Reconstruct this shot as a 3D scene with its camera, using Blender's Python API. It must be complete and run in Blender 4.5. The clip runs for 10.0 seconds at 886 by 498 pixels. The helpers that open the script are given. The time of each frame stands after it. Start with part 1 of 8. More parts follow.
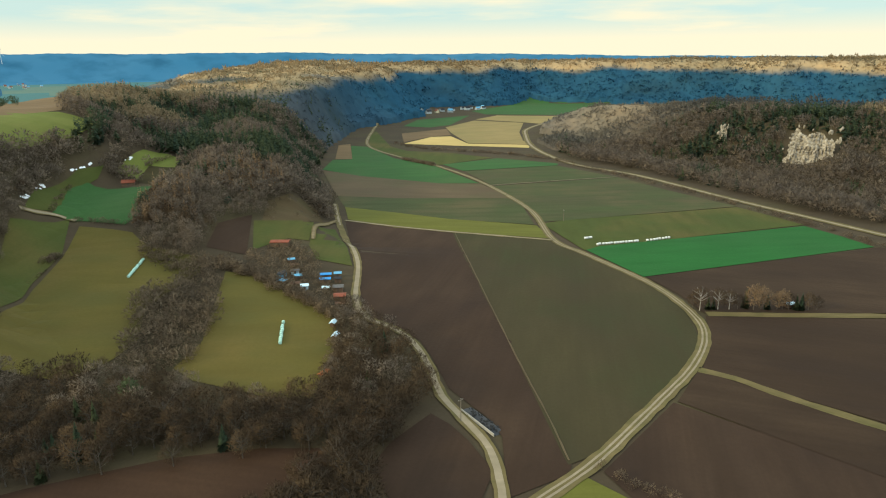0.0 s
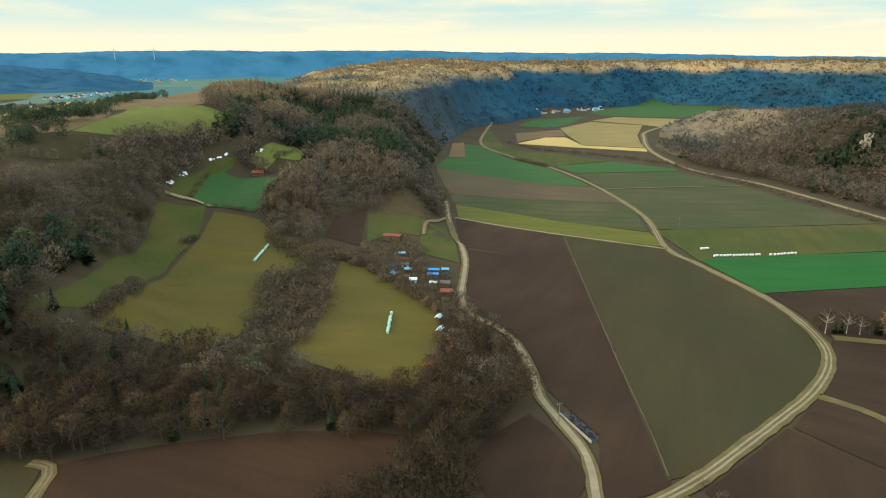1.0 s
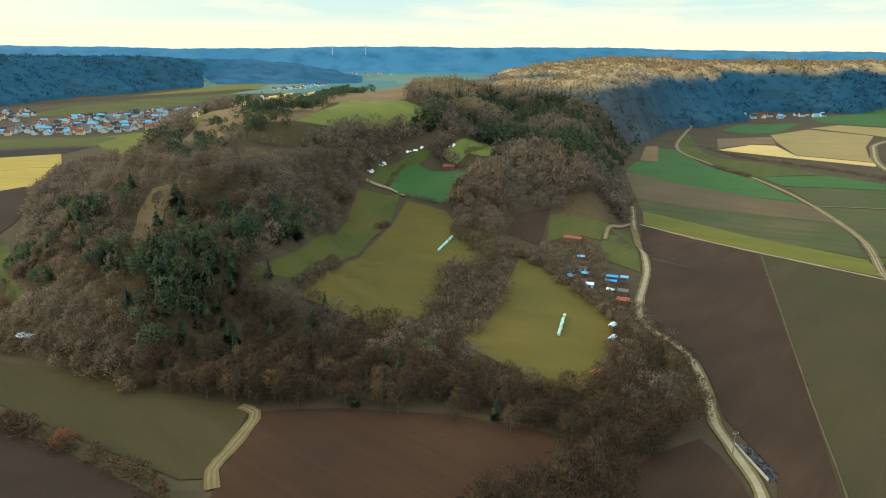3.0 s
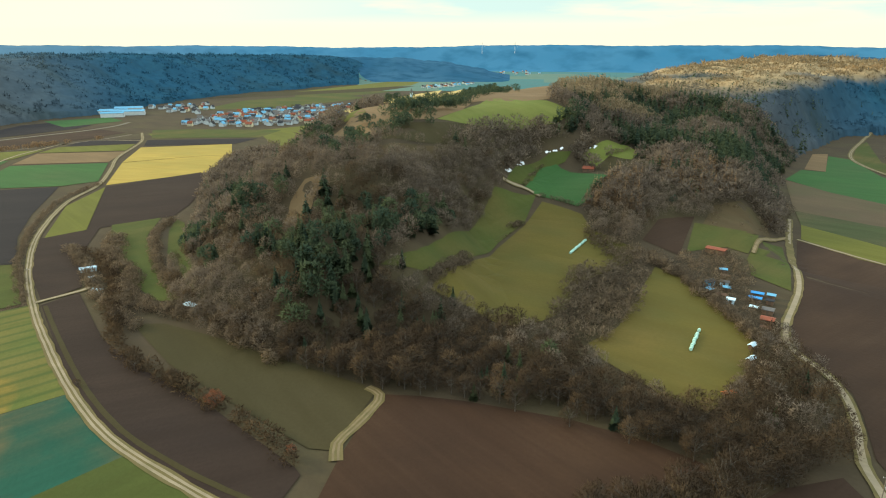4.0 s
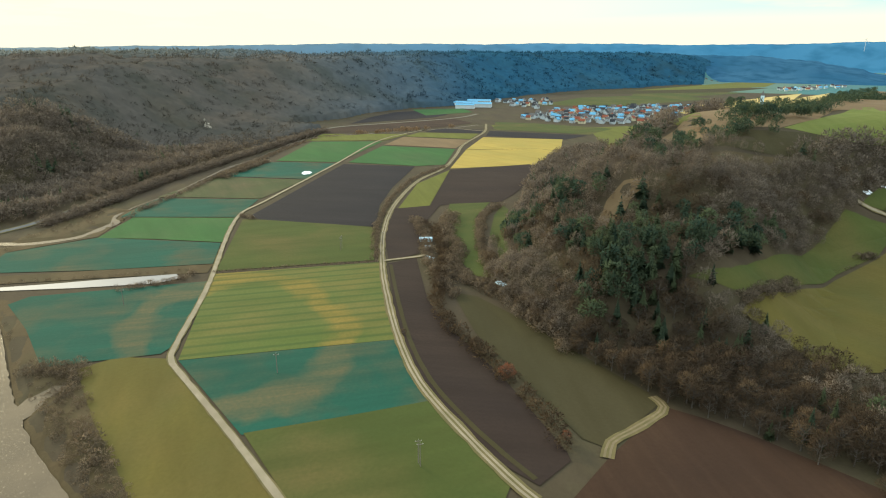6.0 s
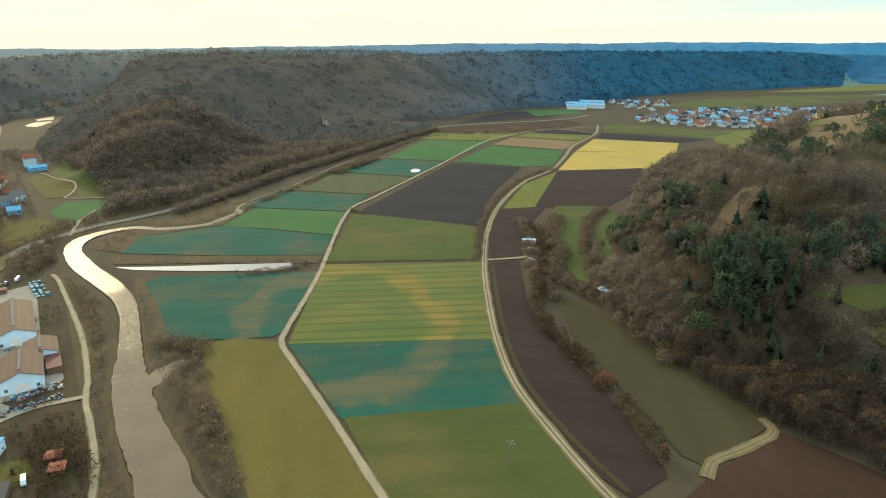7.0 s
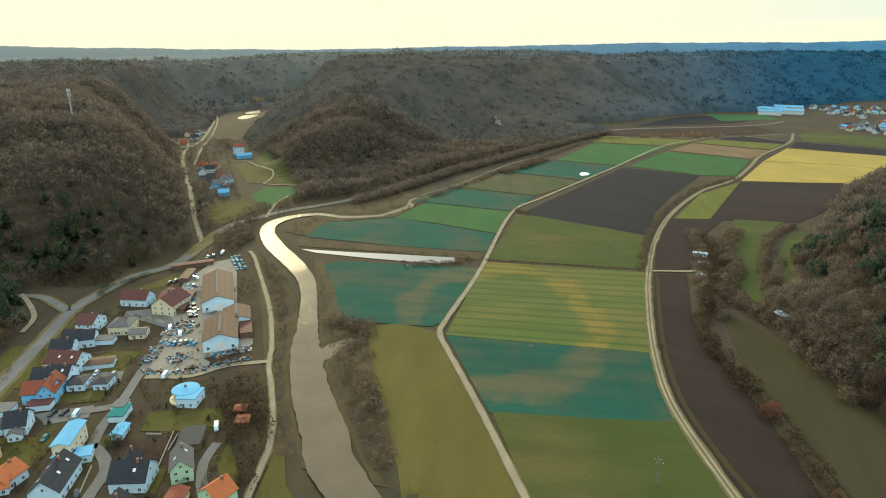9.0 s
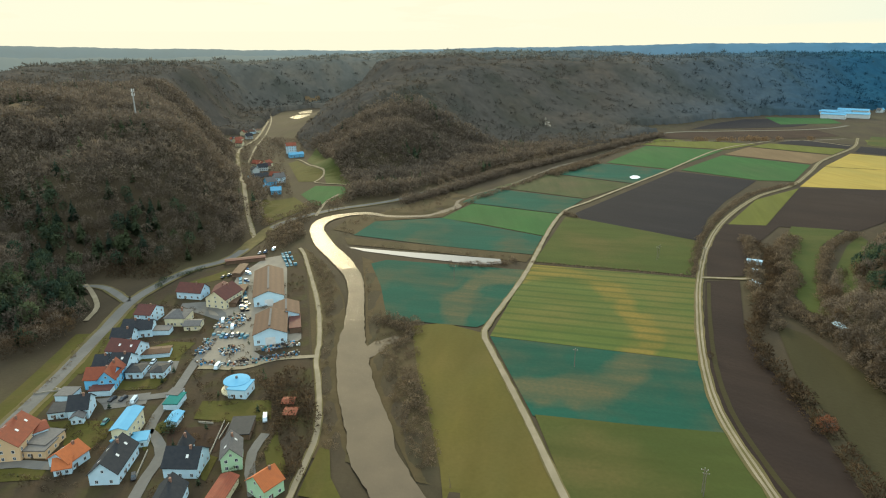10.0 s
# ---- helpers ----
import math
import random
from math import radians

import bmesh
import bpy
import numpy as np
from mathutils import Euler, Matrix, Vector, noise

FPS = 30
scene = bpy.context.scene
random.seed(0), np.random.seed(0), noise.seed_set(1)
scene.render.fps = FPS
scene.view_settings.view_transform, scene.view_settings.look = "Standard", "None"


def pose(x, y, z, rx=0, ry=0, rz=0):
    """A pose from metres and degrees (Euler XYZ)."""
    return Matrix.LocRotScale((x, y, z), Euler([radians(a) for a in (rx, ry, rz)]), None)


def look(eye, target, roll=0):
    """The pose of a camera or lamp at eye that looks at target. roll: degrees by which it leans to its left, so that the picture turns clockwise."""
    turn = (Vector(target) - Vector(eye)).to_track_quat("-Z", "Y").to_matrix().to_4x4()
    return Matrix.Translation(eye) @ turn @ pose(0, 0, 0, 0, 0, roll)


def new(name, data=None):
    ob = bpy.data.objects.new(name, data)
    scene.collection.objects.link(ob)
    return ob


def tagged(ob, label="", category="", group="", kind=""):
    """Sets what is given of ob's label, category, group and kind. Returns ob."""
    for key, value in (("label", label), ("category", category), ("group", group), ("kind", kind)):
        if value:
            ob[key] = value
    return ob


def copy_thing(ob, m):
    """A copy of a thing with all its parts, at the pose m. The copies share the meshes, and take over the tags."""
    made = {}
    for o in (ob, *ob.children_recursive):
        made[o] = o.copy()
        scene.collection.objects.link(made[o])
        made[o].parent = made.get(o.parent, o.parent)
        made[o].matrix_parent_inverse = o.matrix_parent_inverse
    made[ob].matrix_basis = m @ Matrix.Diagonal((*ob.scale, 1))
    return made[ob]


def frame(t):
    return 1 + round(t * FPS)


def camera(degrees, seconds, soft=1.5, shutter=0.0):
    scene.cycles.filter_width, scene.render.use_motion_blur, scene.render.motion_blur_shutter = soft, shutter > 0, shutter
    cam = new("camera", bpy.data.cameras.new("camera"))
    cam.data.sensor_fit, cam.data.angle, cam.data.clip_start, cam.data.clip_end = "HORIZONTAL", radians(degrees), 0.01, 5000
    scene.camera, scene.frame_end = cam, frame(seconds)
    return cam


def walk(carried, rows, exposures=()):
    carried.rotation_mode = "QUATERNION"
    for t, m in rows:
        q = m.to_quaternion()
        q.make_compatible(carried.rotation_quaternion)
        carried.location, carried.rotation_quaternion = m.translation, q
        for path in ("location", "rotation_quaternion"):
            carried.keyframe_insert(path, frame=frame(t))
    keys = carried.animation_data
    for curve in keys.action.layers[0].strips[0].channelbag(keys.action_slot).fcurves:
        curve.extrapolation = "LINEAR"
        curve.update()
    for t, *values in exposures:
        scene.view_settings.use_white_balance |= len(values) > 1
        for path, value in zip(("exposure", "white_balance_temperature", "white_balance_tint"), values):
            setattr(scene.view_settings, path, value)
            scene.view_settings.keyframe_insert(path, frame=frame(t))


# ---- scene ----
cam = camera(69.5, 10.0, soft=1.1)
# seconds, eye x y z in metres, yaw to the left of +y, pitch, roll
PATH = [
    (0, -0.0, -0.0, 125.3, -0.00, -16.80, -0.54),
    (0.5, -0.1, -2.0, 126.2, 4.98, -16.82, -0.35),
    (1, -0.0, -4.1, 127.2, 10.00, -16.88, -0.15),
    (1.5, 0.1, -5.7, 128.1, 14.60, -16.97, 0.04),
    (2, 0.1, -7.0, 128.9, 17.95, -17.05, 0.18),
    (2.5, 0.3, -8.4, 129.6, 22.00, -17.12, 0.29),
    (4, 6.2, -9.7, 131.4, 39.49, -17.38, 0.14),
    (4.5, 8.9, -10.8, 132.1, 48.26, -17.48, 0.13),
    (5, 11.4, -11.6, 132.8, 56.28, -17.55, 0.11),
    (5.5, 13.5, -11.9, 133.5, 62.68, -17.61, 0.08),
    (6, 15.5, -12.2, 134.4, 68.47, -17.66, 0.02),
    (7.5, 19.1, -11.7, 135.7, 82.40, -17.66, -0.32),
    (8, 20.5, -11.7, 136.3, 86.13, -17.65, -0.36),
    (8.5, 21.7, -11.5, 136.9, 89.55, -17.64, -0.38),
    (9, 22.9, -11.3, 137.5, 93.49, -17.63, -0.41),
    (9.5, 23.8, -11.1, 137.9, 95.85, -17.59, -0.42),
    (10, 24.5, -11.3, 138.1, 97.83, -17.54, -0.44),
]


def heading(x, y, z, yaw, pitch, roll):
    a, b = radians(yaw), radians(pitch)
    ahead = Vector((-math.sin(a) * math.cos(b), math.cos(a) * math.cos(b), math.sin(b)))
    return look((x, y, z), Vector((x, y, z)) + ahead, roll)


walk(cam, [(row[0], heading(*row[1:])) for row in PATH], [(0, 0.18, 6580, 7), (2.5, 0.30, 6570, 8), (4, 0.39, 6570, 6), (5.5, 0.42, 6430, 7), (7.5, 0.31, 6350, 6), (10, 0.20, 6350, 5)])

# ---------------------------------------------------------------- sky and sun
SUN_YAW, SUN_UP = 111.0, 20.0
world = bpy.data.worlds.new("sky")
scene.world = world
world.use_nodes = True
wn, wl = world.node_tree.nodes, world.node_tree.links
wn.clear()
w_out, w_back = wn.new("ShaderNodeOutputWorld"), wn.new("ShaderNodeBackground")
w_sky = wn.new("ShaderNodeTexSky")
w_sky.sky_type, w_sky.sun_disc = "NISHITA", False
w_sky.sun_elevation, w_sky.sun_rotation = radians(SUN_UP), radians(-SUN_YAW)
w_dim = wn.new("ShaderNodeMix")
w_dim.data_type, w_dim.blend_type = "RGBA", "MULTIPLY"
w_dim.inputs["Factor"].default_value = 1.0
w_dim.inputs["B"].default_value = (0.10, 0.10, 0.10, 1)
wl.new(w_sky.outputs[0], w_dim.inputs["A"])
w_co, w_map = wn.new("ShaderNodeTexCoord"), wn.new("ShaderNodeMapping")
w_map.inputs["Scale"].default_value = (2.2, 2.2, 17.0)
wl.new(w_co.outputs["Generated"], w_map.inputs[0])
w_noise = wn.new("ShaderNodeTexNoise")
w_noise.inputs["Scale"].default_value, w_noise.inputs["Detail"].default_value, w_noise.inputs["Roughness"].default_value = 1.1, 7.0, 0.55
wl.new(w_map.outputs[0], w_noise.inputs["Vector"])
w_ramp = wn.new("ShaderNodeValToRGB")
w_ramp.color_ramp.elements[0].position, w_ramp.color_ramp.elements[1].position = 0.44, 0.60
wl.new(w_noise.outputs["Fac"], w_ramp.inputs[0])
# a broad bank of bright cloud low over the horizon, thinner higher up
w_sep = wn.new("ShaderNodeSeparateXYZ")
wl.new(w_co.outputs["Generated"], w_sep.inputs[0])
w_low = wn.new("ShaderNodeMapRange")
for key, value in (("From Min", 0.022), ("From Max", 0.055), ("To Min", 1.0), ("To Max", 0.0)):
    w_low.inputs[key].default_value = value
wl.new(w_sep.outputs[2], w_low.inputs["Value"])
w_cover = wn.new("ShaderNodeMath")
w_cover.operation = "MAXIMUM"
wl.new(w_ramp.outputs[0], w_cover.inputs[0])
# towards the sun the cloud closes to an even bright veil
w_dot, w_veil, w_more = wn.new("ShaderNodeVectorMath"), wn.new("ShaderNodeMapRange"), wn.new("ShaderNodeMath")
w_dot.operation, w_more.operation = "DOT_PRODUCT", "MAXIMUM"
w_dot.inputs[1].default_value = (-math.sin(radians(SUN_YAW)), math.cos(radians(SUN_YAW)), 0.3)
wl.new(w_co.outputs["Generated"], w_dot.inputs[0])
for key, value in (("From Min", 0.35), ("From Max", 0.8), ("To Min", 0.0), ("To Max", 0.9)):
    w_veil.inputs[key].default_value = value
wl.new(w_dot.outputs["Value"], w_veil.inputs["Value"])
wl.new(w_low.outputs[0], w_more.inputs[0])
wl.new(w_veil.outputs[0], w_more.inputs[1])
wl.new(w_more.outputs[0], w_cover.inputs[1])
w_mix = wn.new("ShaderNodeMix")
w_mix.data_type = "RGBA"
w_grey = wn.new("ShaderNodeMix")
w_grey.data_type = "RGBA"
w_grey.inputs["Factor"].default_value = 0.85
w_grey.inputs["B"].default_value = (0.60, 0.79, 0.76, 1)
wl.new(w_dim.outputs["Result"], w_grey.inputs["A"])
# higher up the broken cloud is thin and lets cool daylight through
w_high = wn.new("ShaderNodeMapRange")
for key, value in (("From Min", 0.10), ("From Max", 0.35), ("To Min", 0.0), ("To Max", 1.0)):
    w_high.inputs[key].default_value = value
wl.new(w_sep.outputs[2], w_high.inputs["Value"])
w_top = wn.new("ShaderNodeMix")
w_top.data_type = "RGBA"
w_top.inputs["B"].default_value = (1.20, 1.36, 1.42, 1)
w_mix.inputs["B"].default_value = (0.92, 0.845, 0.63, 1)
wl.new(w_cover.outputs[0], w_mix.inputs["Factor"])
wl.new(w_grey.outputs["Result"], w_mix.inputs["A"])
wl.new(w_high.outputs[0], w_top.inputs["Factor"])
wl.new(w_mix.outputs["Result"], w_top.inputs["A"])
# the cloud glows round the place of the sun
w_near, w_glow, w_pow, w_sum = wn.new("ShaderNodeVectorMath"), wn.new("ShaderNodeMapRange"), wn.new("ShaderNodeMath"), wn.new("ShaderNodeMix")
w_near.operation, w_pow.operation, w_sum.data_type, w_sum.blend_type = "DOT_PRODUCT", "POWER", "RGBA", "ADD"
w_near.inputs[1].default_value = (-math.sin(radians(SUN_YAW)) * math.cos(radians(SUN_UP)), math.cos(radians(SUN_YAW)) * math.cos(radians(SUN_UP)), math.sin(radians(SUN_UP)))
wl.new(w_co.outputs["Generated"], w_near.inputs[0])
for key, value in (("From Min", 0.957), ("From Max", 1.0), ("To Min", 0.0), ("To Max", 1.0)):
    w_glow.inputs[key].default_value = value
wl.new(w_near.outputs["Value"], w_glow.inputs["Value"])
wl.new(w_glow.outputs[0], w_pow.inputs[0])
w_pow.inputs[1].default_value = 1.5
wl.new(w_pow.outputs[0], w_sum.inputs["Factor"])
wl.new(w_top.outputs["Result"], w_sum.inputs["A"])
w_sum.inputs["B"].default_value = (2.0, 1.75, 1.25, 1)
wl.new(w_sum.outputs["Result"], w_back.inputs["Color"])
w_back.inputs["Strength"].default_value = 1.0
wl.new(w_back.outputs[0], w_out.inputs[0])

sun = new("sun", bpy.data.lights.new("sun", "SUN"))
sun.data.energy, sun.data.angle, sun.data.color = 2.5, radians(9), (1.0, 0.82, 0.46)
sun.matrix_world = look((0, 0, 400), (400 * math.sin(radians(SUN_YAW)), -400 * math.cos(radians(SUN_YAW)), 400 - 400 * math.tan(radians(SUN_UP))))

# ---------------------------------------------------------------- materials
def material(name, rough=0.9, metal=0.0, spec=0.3):
    m = bpy.data.materials.new(name)
    m.use_nodes = True
    bsdf = m.node_tree.nodes["Principled BSDF"]
    bsdf.inputs["Roughness"].default_value, bsdf.inputs["Metallic"].default_value = rough, metal
    bsdf.inputs["Specular IOR Level"].default_value = spec
    return m, m.node_tree.nodes, m.node_tree.links, bsdf


def mixed(nodes, links, a, b, fac, how="MIX"):
    """A colour mix; a, b and fac are sockets or values."""
    n = nodes.new("ShaderNodeMix")
    n.data_type, n.blend_type = "RGBA", how
    for key, v in (("Factor", fac), ("A", a), ("B", b)):
        if isinstance(v, bpy.types.NodeSocket):
            links.new(v, n.inputs[key])
        else:
            n.inputs[key].default_value = v if key == "Factor" else (*v, 1)
    return n.outputs["Result"]


def noise_of(nodes, links, size, lo=0.35, hi=0.65, detail=4.0, stretch=None, turn=0.0):
    """Noise from 0 to 1 with features of about that many metres."""
    co, mp = nodes.new("ShaderNodeTexCoord"), nodes.new("ShaderNodeMapping")
    links.new(co.outputs["Object"], mp.inputs[0])
    sx, sy = stretch or (1, 1)
    rot = nodes.new("ShaderNodeMapping")
    rot.inputs["Rotation"].default_value = (0, 0, radians(-turn))
    links.new(co.outputs["Object"], rot.inputs[0])
    links.new(rot.outputs[0], mp.inputs[0])
    mp.inputs["Scale"].default_value = (1 / (size * sx), 1 / (size * sy), 1 / size)
    n = nodes.new("ShaderNodeTexNoise")
    n.inputs["Scale"].default_value, n.inputs["Detail"].default_value = 1.0, detail
    links.new(mp.outputs[0], n.inputs["Vector"])
    r = nodes.new("ShaderNodeMapRange")
    r.inputs["From Min"].default_value, r.inputs["From Max"].default_value = lo, hi
    links.new(n.outputs["Fac"], r.inputs["Value"])
    return r.outputs[0]


def rows_of(nodes, links, spacing, turn, sharp=0.5):
    """Lines at that spacing, running at turn degrees to the x axis, from 0 to 1."""
    co, mp = nodes.new("ShaderNodeTexCoord"), nodes.new("ShaderNodeMapping")
    mp.inputs["Rotation"].default_value = (0, 0, radians(-turn))
    links.new(co.outputs["Object"], mp.inputs[0])
    w = nodes.new("ShaderNodeTexWave")
    w.bands_direction = "Y"
    w.inputs["Scale"].default_value, w.inputs["Distortion"].default_value = math.tau / 20 / spacing, 0.25
    w.inputs["Detail"].default_value, w.inputs["Detail Scale"].default_value = 2.0, 0.3
    links.new(mp.outputs[0], w.inputs["Vector"])
    r = nodes.new("ShaderNodeMapRange")
    r.inputs["From Min"].default_value, r.inputs["From Max"].default_value = 1 - sharp, 1
    links.new(w.outputs["Fac"], r.inputs["Value"])
    return r.outputs[0]


def bumped(nodes, links, bsdf, fac, depth, strength=0.6):
    b = nodes.new("ShaderNodeBump")
    b.inputs["Strength"].default_value, b.inputs["Distance"].default_value = strength, depth
    links.new(fac, b.inputs["Height"])
    links.new(b.outputs[0], bsdf.inputs["Normal"])


def soil(name, base, other, patch=None, amount=0.5, size=40, rows=None, turn=0.0, row_mix=0.25, row_colour=None, patch_size=70, rough=0.95, ring=None):
    """Field or earth: two colours in wide drifts, fine grain, patches and the lines of the drill or plough."""
    m, nodes, links, bsdf = material(name, rough, spec=0.1)
    c = mixed(nodes, links, base, other, noise_of(nodes, links, size, stretch=(2.2, 0.8), turn=turn))
    if patch:
        f = noise_of(nodes, links, patch_size, 0.46, 0.70, detail=6)
        k = nodes.new("ShaderNodeMath")
        k.operation = "MULTIPLY"
        links.new(f, k.inputs[0])
        k.inputs[1].default_value = amount
        c = mixed(nodes, links, c, patch, k.outputs[0])
    if ring:
        # a curved band of thin, yellowed growth: centre, radius, width, colour
        (cx, cy), rad, wide, tone = ring
        co, far = nodes.new("ShaderNodeTexCoord"), nodes.new("ShaderNodeVectorMath")
        far.operation = "DISTANCE"
        wob = nodes.new("ShaderNodeSeparateXYZ")
        links.new(co.outputs["Object"], wob.inputs[0])
        flat = nodes.new("ShaderNodeCombineXYZ")
        squash = nodes.new("ShaderNodeMath")
        squash.operation = "MULTIPLY"
        links.new(wob.outputs[0], squash.inputs[0])
        squash.inputs[1].default_value = 0.66
        links.new(squash.outputs[0], flat.inputs[0])
        links.new(wob.outputs[1], flat.inputs[1])
        links.new(flat.outputs[0], far.inputs[0])
        far.inputs[1].default_value = (0.66 * cx, cy, 0)
        drift = nodes.new("ShaderNodeMath")
        drift.operation = "MULTIPLY_ADD"
        links.new(noise_of(nodes, links, 30, 0.3, 0.7), drift.inputs[0])
        drift.inputs[1].default_value = wide * 0.9
        links.new(far.outputs["Value"], drift.inputs[2])
        off = nodes.new("ShaderNodeMath")
        off.operation = "SUBTRACT"
        links.new(drift.outputs[0], off.inputs[0])
        off.inputs[1].default_value = rad + wide * 0.45
        size_ = nodes.new("ShaderNodeMath")
        size_.operation = "ABSOLUTE"
        links.new(off.outputs[0], size_.inputs[0])
        band = nodes.new("ShaderNodeMapRange")
        for key, value in (("From Min", wide * 0.35), ("From Max", wide * 0.75), ("To Min", 0.85), ("To Max", 0.0)):
            band.inputs[key].default_value = value
        links.new(size_.outputs[0], band.inputs["Value"])
        c = mixed(nodes, links, c, tone, band.outputs[0])
    c = mixed(nodes, links, c, tuple(0.72 * v for v in base), noise_of(nodes, links, 16, 0.42, 0.85, detail=6, stretch=(3, 0.7), turn=turn))
    fine = noise_of(nodes, links, 1.6, 0.25, 0.75, detail=6)
    dark = tuple(0.62 * v for v in base)
    g = nodes.new("ShaderNodeMath")
    g.operation = "MULTIPLY"
    links.new(fine, g.inputs[0])
    g.inputs[1].default_value = 0.35
    c = mixed(nodes, links, c, dark, g.outputs[0])
    if rows:
        r = rows_of(nodes, links, rows, turn, 0.35) if rows > 5 else noise_of(nodes, links, rows, 0.35, 0.7, 3.0, (45, 1), turn)
        k = nodes.new("ShaderNodeMath")
        k.operation = "MULTIPLY"
        links.new(r, k.inputs[0])
        k.inputs[1].default_value = row_mix
        c = mixed(nodes, links, c, row_colour or tuple(0.6 * v for v in base), k.outputs[0])
    links.new(c, bsdf.inputs["Base Color"])
    bumped(nodes, links, bsdf, fine, 0.15)
    return m


def plain(name, base, other=None, size=2.0, rough=0.7, metal=0.0, vary=0.15, spec=0.3):
    """Paint, plaster, metal: a colour with a weathered second one, and a little difference from piece to piece."""
    m, nodes, links, bsdf = material(name, rough, metal, spec)
    other = other or tuple(0.8 * v for v in base)
    c = mixed(nodes, links, base, other, noise_of(nodes, links, size, 0.3, 0.8, detail=6))
    info = nodes.new("ShaderNodeObjectInfo")
    k = nodes.new("ShaderNodeMath")
    k.operation = "MULTIPLY"
    links.new(info.outputs["Random"], k.inputs[0])
    k.inputs[1].default_value = vary
    c = mixed(nodes, links, c, tuple(0.55 * v for v in base), k.outputs[0])
    links.new(c, bsdf.inputs["Base Color"])
    return m


def leafy(name, low, high, middle=None, rough=0.85, through_light=0.4, grain=0.0):
    """Twigs or needles: a tint for each plant, and a little for each spray."""
    m, nodes, links, bsdf = material(name, rough, spec=0.1)
    a = nodes.new("ShaderNodeAttribute")
    a.attribute_name = "tint"
    g = nodes.new("ShaderNodeNewGeometry")
    k = nodes.new("ShaderNodeMath")
    k.operation = "MULTIPLY_ADD"
    links.new(g.outputs["Random Per Island"], k.inputs[0])
    k.inputs[1].default_value = 0.35
    links.new(a.outputs["Fac"], k.inputs[2])
    s = nodes.new("ShaderNodeMath")
    s.operation, s.use_clamp = "SUBTRACT", True
    links.new(k.outputs[0], s.inputs[0])
    s.inputs[1].default_value = 0.17
    ramp = nodes.new("ShaderNodeValToRGB")
    ramp.color_ramp.elements[0].color, ramp.color_ramp.elements[1].color = (*low, 1), (*high, 1)
    if middle:
        ramp.color_ramp.elements.new(0.5).color = (*middle, 1)
    links.new(s.outputs[0], ramp.inputs[0])
    c = ramp.outputs[0]
    if grain:
        c = mixed(nodes, links, c, tuple(0.45 * v for v in low), noise_of(nodes, links, grain, 0.48, 0.72, detail=5))
    links.new(c, bsdf.inputs["Base Color"])
    # open twigs let a share of the light through
    thin, both = nodes.new("ShaderNodeBsdfTranslucent"), nodes.new("ShaderNodeMixShader")
    links.new(c, thin.inputs["Color"])
    both.inputs[0].default_value = through_light
    links.new(bsdf.outputs[0], both.inputs[1])
    links.new(thin.outputs[0], both.inputs[2])
    links.new(both.outputs[0], nodes["Material Output"].inputs["Surface"])
    return m


MEADOW = soil("rough_meadow", (0.104, 0.084, 0.020), (0.076, 0.071, 0.020), (0.139, 0.094, 0.030), 0.6, size=35)
WILD = soil("wild_grass", (0.079, 0.056, 0.028), (0.058, 0.048, 0.023), (0.110, 0.077, 0.040), 0.5, size=14)
GRAVEL = soil("pale_gravel", (0.29, 0.24, 0.165), (0.22, 0.182, 0.122), (0.155, 0.130, 0.070), 0.5, size=5, patch_size=9)
ASPHALT = soil("worn_asphalt", (0.162, 0.152, 0.137), (0.132, 0.125, 0.113), size=8)
RUTS = soil("trodden_track", (0.215, 0.165, 0.098), (0.150, 0.116, 0.066), (0.105, 0.086, 0.044), 0.6, size=5, patch_size=7)
LAWN = soil("winter_lawn", (0.078, 0.070, 0.016), (0.065, 0.062, 0.016), (0.094, 0.066, 0.023), 0.5, size=8, patch_size=12)
VERGE = soil("dry_verge", (0.153, 0.119, 0.053), (0.098, 0.083, 0.036), (0.072, 0.076, 0.024), 0.6, size=6, patch_size=9)
def river_water(name, calm, flecks, gloss=0.12):
    """Muddy water; flecks: the share of the surface where ripples catch the light."""
    m, nodes, links, bsdf = material(name, 0.5, spec=gloss)
    links.new(mixed(nodes, links, (0.118, 0.091, 0.060), (0.096, 0.075, 0.051), noise_of(nodes, links, 18)), bsdf.inputs["Base Color"])
    spot = noise_of(nodes, links, 0.8, 0.62 - flecks, 0.70 - flecks, detail=6, stretch=(1.6, 0.8))
    rough = nodes.new("ShaderNodeMapRange")
    rough.inputs["To Min"].default_value, rough.inputs["To Max"].default_value = calm, 0.20
    links.new(spot, rough.inputs["Value"])
    links.new(rough.outputs[0], bsdf.inputs["Roughness"])
    bumped(nodes, links, bsdf, noise_of(nodes, links, 2.2, 0.2, 0.8, detail=5), 0.10, 0.4)
    return m


WATER = river_water("muddy_river", 0.70, 0.0, 0.09)
RIPPLED = river_water("rippled_river", 0.70, 0.04, 0.10)
RIFFLE = river_water("glittering_riffle", 0.72, 0.10, 0.10)
STILL, nodes_q, links_q, bsdf_q = material("still_water", 0.06, spec=0.6)
bsdf_q.inputs["Base Color"].default_value = (0.16, 0.13, 0.09, 1)
bumped(nodes_q, links_q, bsdf_q, noise_of(nodes_q, links_q, 1.2, 0.2, 0.8), 0.02, 0.2)
TWIGS = leafy("bare_twigs", (0.062, 0.044, 0.028), (0.124, 0.085, 0.049), (0.088, 0.061, 0.038))
LARCH = leafy("larch_twigs", (0.19, 0.125, 0.07), (0.30, 0.20, 0.115))
